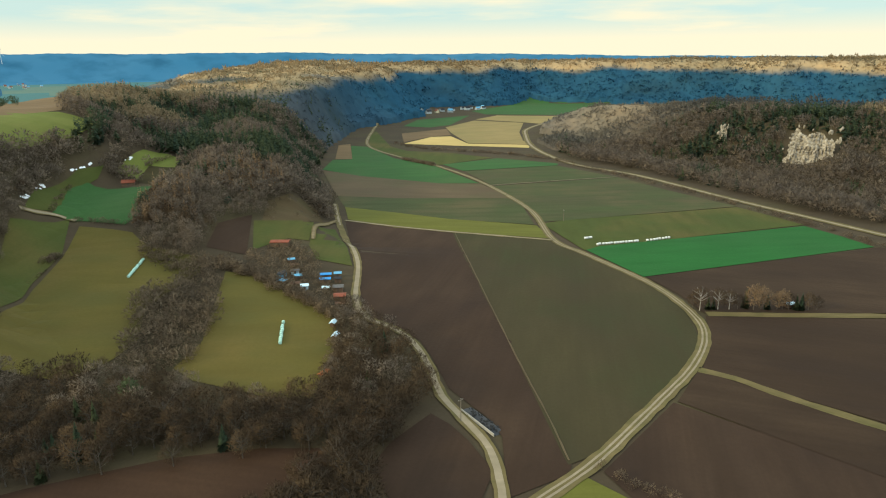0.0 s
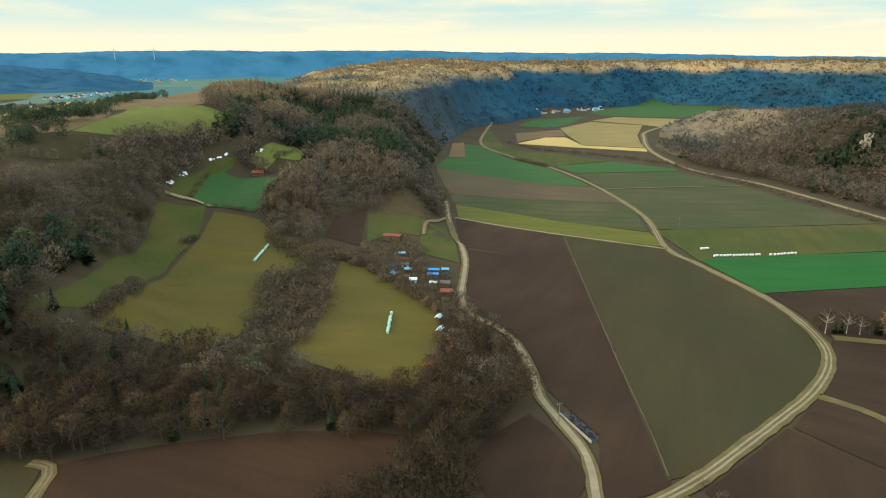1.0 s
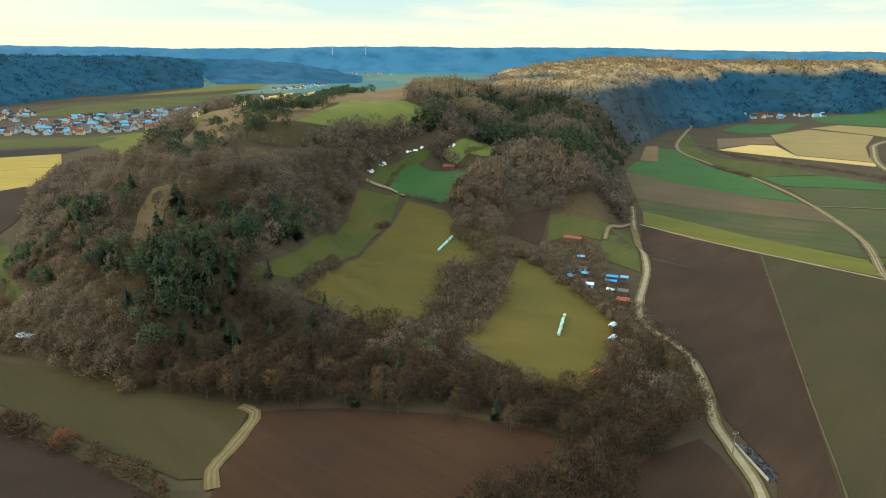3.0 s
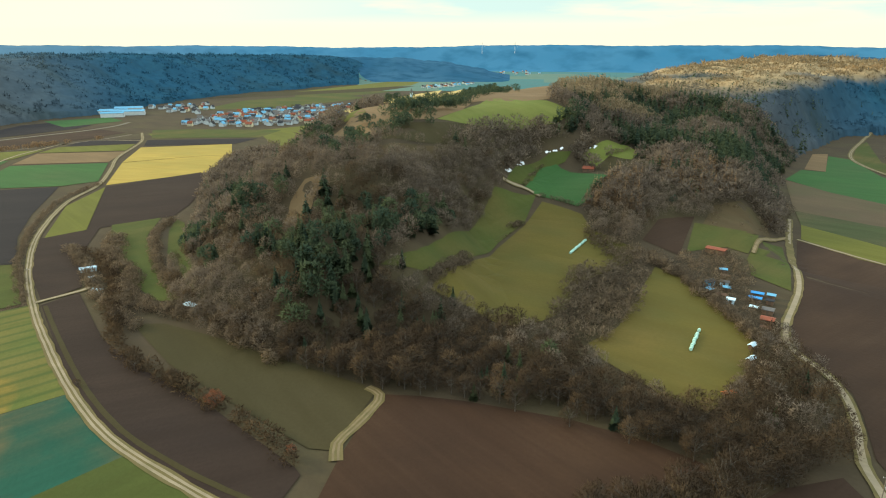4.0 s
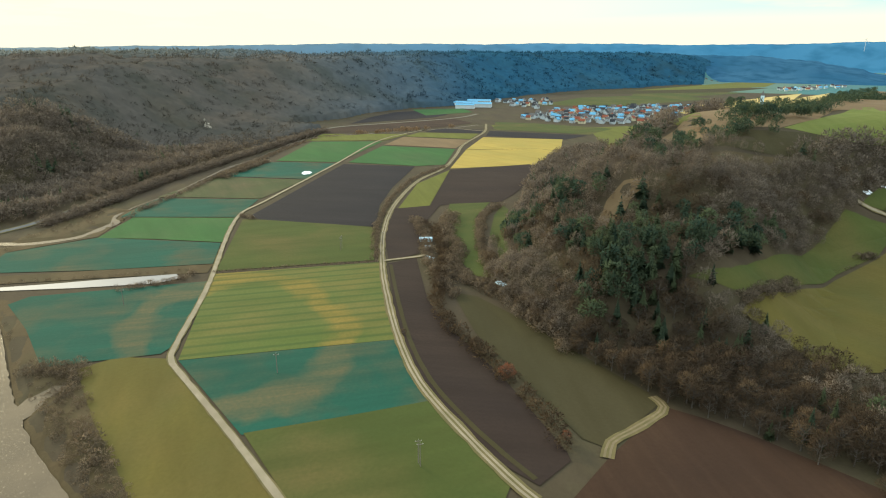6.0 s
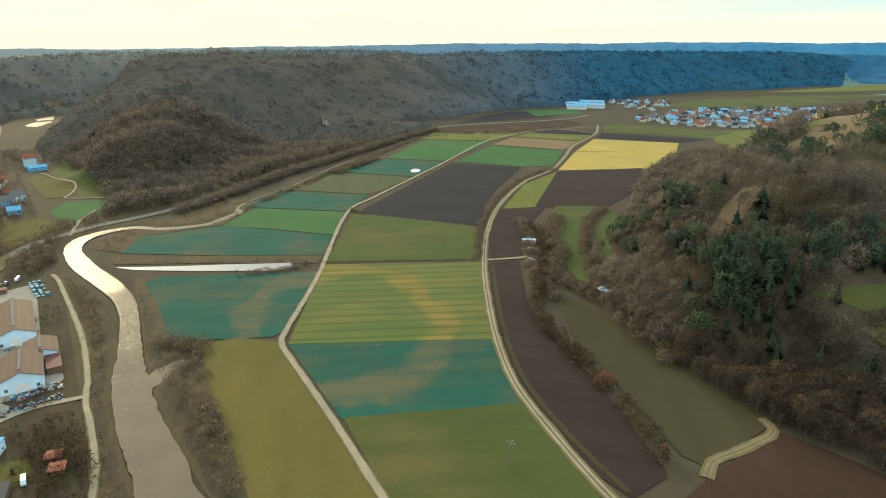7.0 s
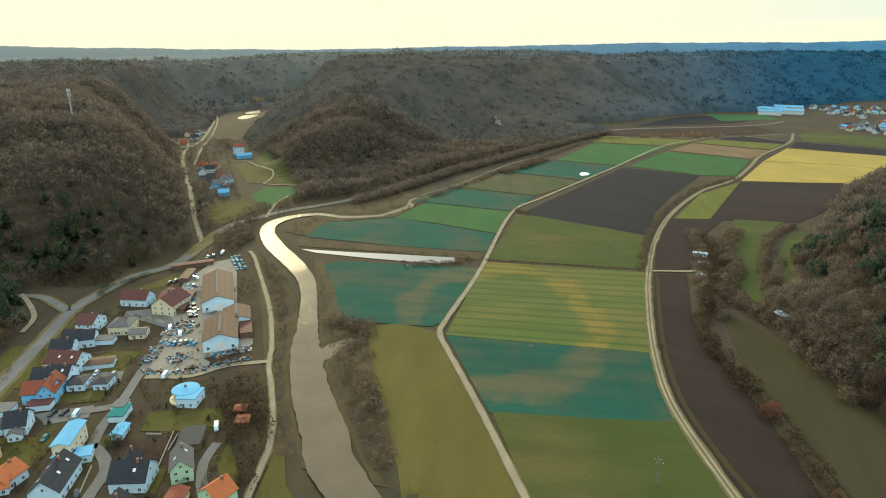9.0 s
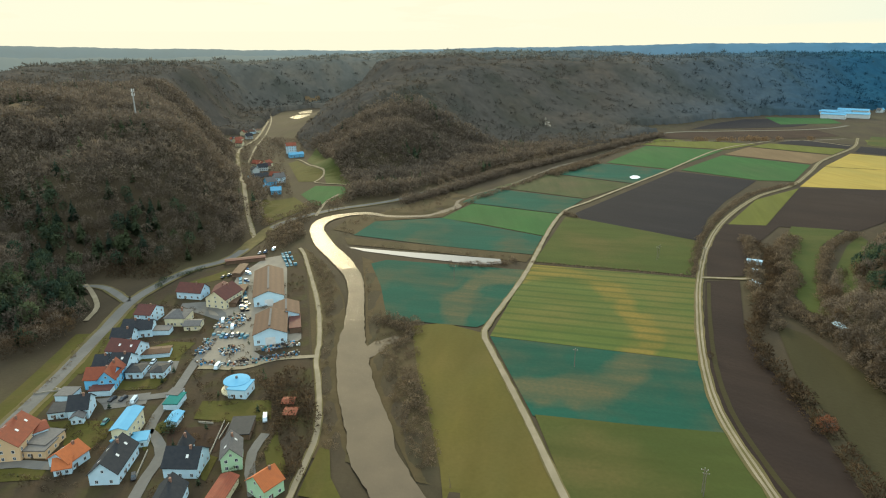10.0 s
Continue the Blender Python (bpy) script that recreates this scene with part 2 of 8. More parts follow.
NEEDLES = leafy("dark_needles", (0.038, 0.066, 0.046), (0.092, 0.114, 0.056))
SCRUB = leafy("scrub_twigs", (0.120, 0.094, 0.068), (0.230, 0.175, 0.118))
BARK = plain("bark", (0.10, 0.085, 0.07), (0.055, 0.045, 0.035), size=0.7)
# lighter copy of the bare twigs: distance haze put into the colour
FAR_TWIGS = leafy("hazed_bare_twigs", (0.134, 0.109, 0.085), (0.214, 0.169, 0.125), (0.172, 0.137, 0.105))
# ---------------------------------------------------------------- terrain
# Each ridge: plan points with height, half-width of its top and distance to its foot.
RIDGES = {
    "spur": [(-262, 226, 38, 12, 92), (-320, 282, 66, 25, 125), (-368, 385, 79, 32, 172), (-395, 540, 82, 40, 235), (-415, 740, 80, 60, 215)],
    "side_slope": [(-120, 360, 9, 10, 170), (-190, 500, 34, 20, 190), (-220, 640, 48, 30, 200), (-260, 800, 56, 40, 190)],
    "north": [(-300, 850, 60, 60, 200), (-330, 1200, 78, 110, 240), (-300, 1600, 91, 150, 290)],
    "north_west": [(-375, 820, 66, 60, 190), (-375, 1200, 77, 100, 230), (-430, 1900, 86, 140, 300)],
    "far_north": [(-300, 1900, 92, 150, 340), (300, 2200, 95, 200, 420), (900, 1980, 98, 250, 430), (1500, 1500, 98, 300, 470), (1900, 700, 98, 300, 500)],
    "east": [(290, 1080, 34, 15, 140), (400, 850, 56, 35, 190), (540, 660, 60, 60, 255), (700, 480, 62, 90, 320), (800, 100, 64, 90, 330)],
    "west": [(-750, -205, 36, 10, 92), (-930, -210, 66, 20, 165), (-1220, -190, 94, 50, 325), (-1470, -20, 98, 110, 365), (-1770, 350, 98, 180, 445), (-2150, 800, 100, 230, 520), (-2330, 1180, 96, 200, 610), (-2350, 1650, 92, 190, 500), (-2480, 2050, 84, 120, 380)],
    "west_back": [(-1250, -230, 98, 60, 165), (-1700, -260, 104, 90, 210), (-2300, 0, 106, 300, 500)],
    "south": [(-395, -335, 56, 15, 110), (-480, -365, 76, 35, 130), (-650, -500, 88, 60, 140), (-950, -720, 94, 120, 210), (-1500, -1000, 96, 200, 330)],
    "south_near": [(-255, -300, 18, 8, 58), (-330, -420, 60, 30, 120), (-480, -520, 82, 80, 200), (-600, -800, 85, 150, 260)],
    "south_back": [(-1600, -760, 92, 60, 150), (-1850, -640, 100, 90, 230), (-2300, -500, 104, 200, 400)],
    "behind": [(-100, -520, 60, 60, 260), (400, -600, 64, 80, 300), (800, -200, 64, 90, 320)],
}
RIVER = [(-60, 60, 14.8), (-105, -15, 15.6), (-157, -58, 16.4), (-182, -69, 17.2), (-205, -79, 16.4), (-223, -86, 15.6), (-249, -94, 13.9), (-279, -101, 10.7), (-316, -110, 9.0), (-342, -118, 10.7), (-362, -128, 12.0), (-385, -142, 13.4), (-416, -162, 13.4), (-452, -179, 11.2), (-478, -182, 11.2), (-497, -172, 10.2), (-507, -152, 8.2), (-499, -128, 6.6), (-504, -98, 6.6), (-520, -86, 6.6), (-540, -75, 7.4), (-557, -78, 4), (-593, -63, 1.6), (-642, -32, 1.6), (-691, -8, 2), (-725, 8, 3.5), (-762, 27, 6), (-808, 59, 2), (-870, 92, 1.6), (-935, 128, 6.0), (-980, 168, 5), (-992, 223, 5), (-999, 335, 5), (-1017, 414, 5), (-1038, 470, 5)]


INLET = [(-236, -90, 8), (-246, -84, 8), (-256, -79, 9), (-264, -75, 7)]


def polyline_distance(x, y, line):
    """Distance to a polyline of (x, y, ...) and the line's other values there."""
    best, values = np.full(np.shape(x), 1e9), None
    for a, b in zip(line[:-1], line[1:]):
        dx, dy = b[0] - a[0], b[1] - a[1]
        u = np.clip(((x - a[0]) * dx + (y - a[1]) * dy) / (dx * dx + dy * dy + 1e-9), 0, 1)
        d = np.hypot(x - a[0] - u * dx, y - a[1] - u * dy)
        here = [p + u * (q - p) for p, q in zip(a[2:], b[2:])]
        near = d < best
        values = here if values is None else [np.where(near, n, o) for n, o in zip(here, values)]
        best = np.where(near, d, best)
    return best, values


def ridge_height(x, y, line):
    high = np.zeros(np.shape(x))
    for a, b in zip(line[:-1], line[1:]):
        dx, dy = b[0] - a[0], b[1] - a[1]
        u = np.clip(((x - a[0]) * dx + (y - a[1]) * dy) / (dx * dx + dy * dy + 1e-9), 0, 1)
        d = np.hypot(x - a[0] - u * dx, y - a[1] - u * dy)
        z, top, foot = (p + u * (q - p) for p, q in zip(a[2:], b[2:]))
        s = np.clip((foot - d) / (foot - top), 0, 1)
        high = np.maximum(high, z * s * s * (3 - 2 * s))
    return high


# foot of the northern slopes: the valley floor lies flat on its far side
FOOT = [(-44, 400), (-66, 440), (-82, 489), (-97, 556), (-106, 600), (-133, 704), (-142, 800), (-156, 960), (-150, 1100), (-140, 1240), (-100, 1400)]


def height(x, y):
    """The ground's height, in metres over the valley floor."""
    x, y = np.asarray(x, float), np.asarray(y, float)
    wx = x + 14 * np.sin(y / 61 + 1) + 6 * np.sin(y / 23)
    wy = y + 14 * np.sin(x / 57) + 6 * np.sin(x / 26 + 2)
    total = sum(ridge_height(wx, wy, line) ** 6 for line in RIDGES.values()) ** (1 / 6)
    rough = 1 + 0.035 * np.sin(x / 71 + y / 93) * np.sin(y / 53 - x / 120) + 0.02 * np.sin(x / 19) * np.sin(y / 23)
    total = total * rough
    # gullies between the spurs of the far slopes
    away = np.clip((np.hypot(x, y) - 980) / 300, 0, 1)
    cut = np.sin(0.8 * x / 68 - 0.6 * y / 68 + 1.6 * np.sin((0.6 * x + 0.8 * y) / 150)) + 0.5 * np.sin(x / 47 + y / 61)
    total = total * (1 - 0.15 * away * np.clip(cut, 0, 1.5) ** 2 / 2.25 * np.clip((105 - total) / 50, 0.25, 1))
    fx = np.interp(y, [p[1] for p in FOOT], [p[0] for p in FOOT])
    wide = np.interp(y, (400, 520, 700), (20, 45, 60))
    rise = np.clip((fx - x) / wide, 0, 1)
    rise = rise * rise * (3 - 2 * rise)
    rise = np.maximum(rise, np.clip((x - 90) / 70, 0, 1))
    hold = np.clip((y - 395) / 25, 0, 1) * np.clip((1420 - y) / 260, 0, 1)
    total = total * (1 - hold + hold * rise)
    d, (width,) = polyline_distance(x, y, RIVER)
    bank = np.clip((width / 2 + 5 - d) / 5, 0, 1)
    d, (width,) = polyline_distance(x, y, INLET)
    bank = np.maximum(bank, np.clip((width / 2 + 3 - d) / 3, 0, 1))
    return total - 1.6 * bank * bank * (3 - 2 * bank)


# ---------------------------------------------------------------- tools
def mesh_object(name, verts, faces, mat, parent=None):
    me = bpy.data.meshes.new(name)
    me.from_pydata(verts, [], faces)
    for m in mat if isinstance(mat, (list, tuple)) else (mat,):
        me.materials.append(m)
    ob = new(name, me)
    if parent:
        ob.parent = parent
    return ob


def part(name, bm, mat, parent=None, label=""):
    """Links a bmesh as one mesh object under a thing or under a part."""
    me = bpy.data.meshes.new(name)
    bm.to_mesh(me)
    bm.free()
    for m in mat if isinstance(mat, (list, tuple)) else (mat,):
        me.materials.append(m)
    ob = new(name, me)
    ob.parent = parent
    if label:
        ob["label"] = label
    return ob


def box(bm, x0, x1, y0, y1, z0, z1):
    v = [bm.verts.new((x, y, z)) for z in (z0, z1) for x, y in ((x0, y0), (x1, y0), (x1, y1), (x0, y1))]
    for f in ((3, 2, 1, 0), (4, 5, 6, 7), (0, 1, 5, 4), (1, 2, 6, 5), (2, 3, 7, 6), (3, 0, 4, 7)):
        bm.faces.new([v[i] for i in f])
    return v


def rounded(points, times=2, closed=True):
    """Corner cutting: the same outline with its corners rounded off."""
    p = [Vector(q[:2]) for q in points]
    for _ in range(times):
        out = [] if closed else [p[0]]
        for a, b in zip(p, p[1:] + p[:1] if closed else p[1:]):
            out += [a * 0.75 + b * 0.25, a * 0.25 + b * 0.75]
        p = out if closed else out + [p[-1]]
    return p


def spline(points, step=6.0, dims=2):
    """A smooth line through plan points (Catmull-Rom)."""
    p = [np.array(q[:dims], float) for q in points]
    p = [2 * p[0] - p[1]] + p + [2 * p[-1] - p[-2]]
    out = []
    for a, b, c, d in zip(p, p[1:], p[2:], p[3:]):
        n = max(2, int(np.linalg.norm((c - b)[:2]) / step))
        for k in range(n):
            u = k / n
            out.append(0.5 * (2 * b + (c - a) * u + (2 * a - 5 * b + 4 * c - d) * u * u + (3 * b - a - 3 * c + d) * u ** 3))
    return np.array(out + [p[-2]])


def inside(x, y, poly):
    """Whether points lie in a plan outline."""
    x, y = np.asarray(x, float), np.asarray(y, float)
    hit = np.zeros(x.shape, bool)
    n = len(poly)
    for i in range(n):
        (x0, y0), (x1, y1) = poly[i][:2], poly[(i + 1) % n][:2]
        if y0 != y1:
            hit ^= ((y0 > y) != (y1 > y)) & (x < (x1 - x0) * (y - y0) / (y1 - y0) + x0)
    return hit


KEEP_CLEAR = []   # outlines where no tree grows
FIELD_COUNT = []
CLEAR_LINES = []  # (line, half width)


def draped(name, outline, mat, lift, cell=10.0, flat=False):
    """A plan outline laid on the ground."""
    bm = bmesh.new()
    bm.faces.new([bm.verts.new((p[0], p[1], 0)) for p in outline])
    if not flat:
        xs, ys = [p[0] for p in outline], [p[1] for p in outline]
        for axis, (lo, hi) in enumerate(((min(xs), max(xs)), (min(ys), max(ys)))):
            no = (1, 0, 0) if axis == 0 else (0, 1, 0)
            for k in range(1, int((hi - lo) / cell) + 1):
                co = [0, 0, 0]
                co[axis] = lo + k * cell
                bmesh.ops.bisect_plane(bm, geom=bm.verts[:] + bm.edges[:] + bm.faces[:], plane_co=co, plane_no=no)
    bmesh.ops.triangulate(bm, faces=bm.faces[:])
    z = height(np.array([v.co.x for v in bm.verts]), np.array([v.co.y for v in bm.verts]))
    for v, h in zip(bm.verts, z):
        v.co.z = (0.0 if flat else h) + lift
    bmesh.ops.recalc_face_normals(bm, faces=bm.faces[:])
    if sum(f.normal.z for f in bm.faces) < 0:
        bmesh.ops.reverse_faces(bm, faces=bm.faces[:])
    return part(name, bm, mat)


def widened(outline, by):
    """The outline pushed outwards a little, so that neighbouring plots meet."""
    p = np.array([q[:2] for q in outline], float)
    area = (p[:, 0] * np.roll(p[:, 1], -1) - np.roll(p[:, 0], -1) * p[:, 1]).sum()
    a, b = p - np.roll(p, 1, 0), np.roll(p, -1, 0) - p
    way = lambda d: np.stack([d[:, 1], -d[:, 0]], 1) / (np.linalg.norm(d, axis=1)[:, None] + 1e-9) * (1 if area > 0 else -1)
    n = way(a) + way(b)
    n /= np.maximum(np.linalg.norm(n, axis=1)[:, None], 0.6)
    return [tuple(q) for q in p + by * n]


def field(name, mat, outline, label, lift=0.12, smooth=0, flat=True, clear=True):
    outline = rounded(outline, smooth) if smooth else outline
    if flat:
        dense = np.concatenate([np.linspace(a[:2], b[:2], 12) for a, b in zip(outline, list(outline[1:]) + [outline[0]])])
        flat = np.abs(height(dense[:, 0], dense[:, 1])).max() < 0.02
    if clear:
        KEEP_CLEAR.append([(p[0], p[1]) for p in outline])
    FIELD_COUNT.append(name)
    if name not in ("backwater", "pond", "lawn", "drive", "yard", "snow_patch"):
        outline = widened(outline, 1.3)
    ob = draped(name, outline, mat, lift + 0.14 + 0.007 * (len(FIELD_COUNT) % 17), flat=flat)
    return tagged(ob, label, "field", kind="structure")


def ribbon(name, line, widths, mat, lift, flat=True, wobble=0.0, parent=None):
    """A strip of ground along a line; widths is one width or one for each end."""
    n = len(line)
    w = np.interp(np.arange(n), np.linspace(0, n - 1, len(np.atleast_1d(widths))), np.atleast_1d(widths)) / 2
    tan = np.gradient(line, axis=0)
    nor = np.stack([-tan[:, 1], tan[:, 0]], 1) / np.linalg.norm(tan, axis=1)[:, None]
    rng = np.random.default_rng(len(line) + int(abs(line[0][0])))
    l = line + nor * (w + wobble * rng.uniform(-1, 1, n))[:, None]
    r = line - nor * (w + wobble * rng.uniform(-1, 1, n))[:, None]
    p = np.concatenate([l, r])
    z = (np.zeros(2 * n) if flat else height(p[:, 0], p[:, 1])) + lift
    verts = [(a, b, c) for (a, b), c in zip(p, z)]
    faces = [(n + i, n + i + 1, i + 1, i) for i in range(n - 1)]
    return mesh_object(name, verts, faces, mat, parent)


def track(name, points, width, label, mat=None, verge=1.0, middle=0.0, flat=True, lift=0.20, verge_mat=None):
    """A way: surface, grassy middle strip where it has one, and verges."""
    line = spline(points, 5.0)
    flat = flat and np.abs(height(line[:, 0], line[:, 1])).max() < 0.02
    lift = lift + 0.30
    CLEAR_LINES.append((line, width / 2 + 2.0))
    road = ribbon(name, line, width * 0.88, mat or GRAVEL, lift, flat, 0.12)
    tagged(road, label, "road", kind="structure")
    if middle:
        ribbon("grass_strip", line, middle, verge_mat or VERGE, lift + 0.05, flat, 0.12, road)
    if verge:
        ribbon("verge", line, width + 2 * verge, verge_mat or VERGE, lift - 0.06, flat, 0.4, road)
    return road


# ---------------------------------------------------------------- the ground: one sheet to the horizon
def ground_sheet():
    az = np.radians(np.concatenate([np.arange(-48, 142, 0.45), np.arange(142, 312, 2.0)]))
    rings = [0.02, 6.0, 40.0, 75.0]
    while rings[-1] < 4950:
        rings.append(rings[-1] + max(3.0, rings[-1] * 0.0095))
    r, a = np.meshgrid(np.array(rings), az, indexing="ij")
    x, y = -r * np.sin(a), r * np.cos(a)
    z = height(x, y)
    nr, na = r.shape
    verts = np.stack([x.ravel(), y.ravel(), z.ravel()], 1)
    i, j = np.meshgrid(np.arange(nr - 1), np.arange(na), indexing="ij")
    k = (j + 1) % na
    quads = np.stack([i * na + j, i * na + k, (i + 1) * na + k, (i + 1) * na + j], -1).reshape(-1, 4)
    me = bpy.data.meshes.new("ground")
    me.vertices.add(len(verts))
    me.vertices.foreach_set("co", verts.ravel())
    me.loops.add(quads.size)
    me.loops.foreach_set("vertex_index", quads[:, ::-1].ravel())
    me.polygons.add(len(quads))
    me.polygons.foreach_set("loop_start", np.arange(0, quads.size, 4))
    me.polygons.foreach_set("use_smooth", np.ones(len(quads), bool))
    me.materials.append(GROUND)
    me.update(calc_edges=True)
    ob = new("ground", me)
    return tagged(ob, "brown winter grassland and woodland floor of the valley", "ground", kind="structure")


GROUND = soil("winter_ground", (0.064, 0.048, 0.029), (0.050, 0.039, 0.025), (0.070, 0.062, 0.028), 0.7, size=25)
ground_sheet()
river_course = spline(RIVER, 4.0, dims=3)
river_line = river_course[:, :2]
bend, head = (int(np.argmin(np.hypot(river_line[:, 0] - bx, river_line[:, 1] - by))) for bx, by in ((-279, -101), (-362, -128)))
tagged(ribbon("water", river_line[:bend + 1], river_course[:bend + 1, 2], WATER, -0.75, True, 0.5), "muddy brown river between bare banks", "river", kind="structure")
tagged(ribbon("water", river_line[bend:head + 1], river_course[bend:head + 1, 2], RIPPLED, -0.75, True, 0.3), "rippled reach of the muddy river", "river", kind="structure")
tagged(ribbon("water", river_line[head:], river_course[head:, 2], RIFFLE, -0.75, True, 0.3), "glittering upper reach of the muddy river", "river", kind="structure")
CLEAR_LINES.append((river_line, 12.0))
inlet_course = spline(INLET, 2.0, dims=3)
tagged(ribbon("water", inlet_course[:, :2], inlet_course[:, 2] + 1.5, WATER, -0.81, True, 0.3), "brown still inlet beside the river", "river", kind="structure")


# ---------------------------------------------------------------- far hills, kilometres away
def far_range(name, r0, r1, table, amp, low, high, grain, label):
    """A long wooded ridge on the skyline: table of yaw and the angle at which its top stands over the eye's level."""
    az = np.arange(-50, 142, 0.2)
    up = np.interp(az, [t[0] for t in table], [t[1] for t in table])
    for k, f in enumerate((0.31, 0.77, 1.9, 4.3, 9.0)):
        up = up + amp / (1 + 0.8 * k) * np.sin(az * f + 1.7 * k + r0)
    top = 132 + r1 * np.tan(np.radians(up))
    rows, steps = [], 9
    for k in range(steps + 2):
        u = min(k / steps, 1.0)
        r = r0 + (r1 - r0) * u + (300 if k > steps else 0)
        z = top * (u * u * (3 - 2 * u)) * (1 + 0.05 * np.sin(az * 1.3 + 3 * u) * (1 - u)) if k <= steps else top * 0.6
        rows.append(np.stack([-r * np.sin(np.radians(az)), r * np.cos(np.radians(az)), z], 1))
    n = len(az)
    verts = np.concatenate(rows)
    faces = [(k * n + i, k * n + i + 1, (k + 1) * n + i + 1, (k + 1) * n + i) for k in range(steps + 1) for i in range(n - 1)]
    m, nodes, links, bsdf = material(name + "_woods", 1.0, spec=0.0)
    # distance haze put into the wooded hills as blue colour
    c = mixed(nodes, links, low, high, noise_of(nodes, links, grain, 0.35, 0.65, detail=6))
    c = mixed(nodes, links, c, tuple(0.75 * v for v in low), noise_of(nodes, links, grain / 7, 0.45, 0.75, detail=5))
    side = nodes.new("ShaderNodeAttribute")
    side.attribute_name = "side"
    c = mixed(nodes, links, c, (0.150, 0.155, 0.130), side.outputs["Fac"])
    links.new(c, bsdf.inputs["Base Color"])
    # faint glow added to carry the haze
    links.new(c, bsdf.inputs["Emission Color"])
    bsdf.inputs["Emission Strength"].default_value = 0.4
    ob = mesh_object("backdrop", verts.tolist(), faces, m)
    # the painted haze turns from blue to grey towards the low sun
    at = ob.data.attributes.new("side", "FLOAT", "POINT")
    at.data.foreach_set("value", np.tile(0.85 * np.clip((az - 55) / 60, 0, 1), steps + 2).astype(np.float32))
    ob.data.polygons.foreach_set("use_smooth", np.ones(len(faces), bool))
    return tagged(ob, label, "hills", kind="structure")


far_range("middle_hills", 2750, 3300, [(-50, -0.9), (-20, -0.75), (0, -0.55), (12, -0.45), (18, -1.5), (24, -2.6), (33, -2.6), (36, -1.7), (39, -1.0), (43, -0.7), (50, -0.6), (65, -0.7), (80, -0.55), (100, -0.55), (120, -0.5), (140, -0.4)], 0.07, (0.017, 0.062, 0.110), (0.034, 0.088, 0.140), 420, "wooded hills far beyond the valley, blue haze in their colour")
far_range("skyline_hills", 4100, 4600, [(-50, -0.5), (-31, -0.4), (-10, -0.02), (13, 0.30), (30, 0.36), (40, 0.2), (50, 0.12), (60, 0.22), (82, 0.15), (100, -0.12), (115, -0.05), (131, 0.42), (140, 0.3)], 0.035, (0.026, 0.108, 0.190), (0.042, 0.128, 0.208), 900, "hills on the skyline, pale blue haze in their colour")

# twigs of the northern plateau with sunlight put into their tan, dark firs far off
PALE_WOOD = leafy("sun_toned_twigs", (0.190, 0.150, 0.095), (0.33, 0.25, 0.150), (0.25, 0.195, 0.120))
# bluer copy of the needles: haze put into the far firs' colour
DISTANT_FIR = leafy("hazed_firs", (0.050, 0.085, 0.090), (0.080, 0.110, 0.095))


# ---------------------------------------------------------------- fields
PLOUGHED = soil("ploughed_soil", (0.046, 0.028, 0.018), (0.033, 0.021, 0.015), (0.064, 0.040, 0.025), 0.8, size=30, rows=1.6, turn=75, row_mix=0.3)
PLOUGHED_EAST = soil("ploughed_soil_red", (0.042, 0.026, 0.016), (0.031, 0.020, 0.014), (0.062, 0.040, 0.024), 0.8, size=30, rows=1.8, turn=-20, row_mix=0.25)
DRY_SOIL = soil("dry_harrowed_soil", (0.112, 0.082, 0.048), (0.088, 0.066, 0.040), (0.072, 0.078, 0.034), 0.7, size=40, rows=3.0, turn=-15, row_mix=0.2)
DARK_SOIL = soil("dark_brown_soil", (0.033, 0.022, 0.017), (0.026, 0.018, 0.015), (0.044, 0.030, 0.022), 0.6, size=40, rows=2.0, turn=60, row_mix=0.25)
BLACK_SOIL = soil("black_soil", (0.024, 0.021, 0.022), (0.019, 0.017, 0.019), size=40, rows=2.0, turn=60, row_mix=0.25)
RED_SOIL = soil("harrowed_soil", (0.046, 0.025, 0.015), (0.032, 0.019, 0.013), (0.064, 0.036, 0.020), 0.8, size=30, rows=2.4, turn=-12, row_mix=0.4)
STUBBLE = soil("sown_stubble", (0.056, 0.046, 0.022), (0.042, 0.035, 0.019), (0.034, 0.042, 0.016), 0.9, size=50, rows=2.5, turn=80, row_mix=0.2)
BARE_GREEN = soil("sparse_crop", (0.054, 0.070, 0.026), (0.066, 0.060, 0.031), (0.105, 0.080, 0.042), 0.85, size=60, rows=3.0, turn=5, row_mix=0.2)
CROP = soil("winter_wheat", (0.040, 0.105, 0.030), (0.034, 0.088, 0.028), (0.075, 0.085, 0.040), 0.4, size=50, rows=3.0, turn=10, row_mix=0.2)
BRIGHT = soil("bright_crop", (0.019, 0.106, 0.024), (0.023, 0.092, 0.025), size=60, rows=3.0, turn=5, row_mix=0.15)
TEAL = soil("blue_green_crop", (0.016, 0.077, 0.051), (0.019, 0.065, 0.042), (0.077, 0.070, 0.037), 1.0, size=45, rows=3.2, turn=83, row_mix=0.3, patch_size=36, ring=((-292, 0), 50, 12, (0.110, 0.088, 0.042)))
STRIPED = soil("drilled_crop", (0.080, 0.105, 0.025), (0.095, 0.105, 0.030), (0.16, 0.115, 0.035), 0.9, size=60, rows=9.0, turn=83, row_mix=0.55, row_colour=(0.035, 0.060, 0.018), patch_size=80, ring=((-292, 0), 49, 13, (0.200, 0.135, 0.032)))
PASTURE = soil("olive_pasture", (0.061, 0.073, 0.018), (0.050, 0.065, 0.017), (0.112, 0.083, 0.029), 0.8, size=30, rows=4.0, turn=85, row_mix=0.12)
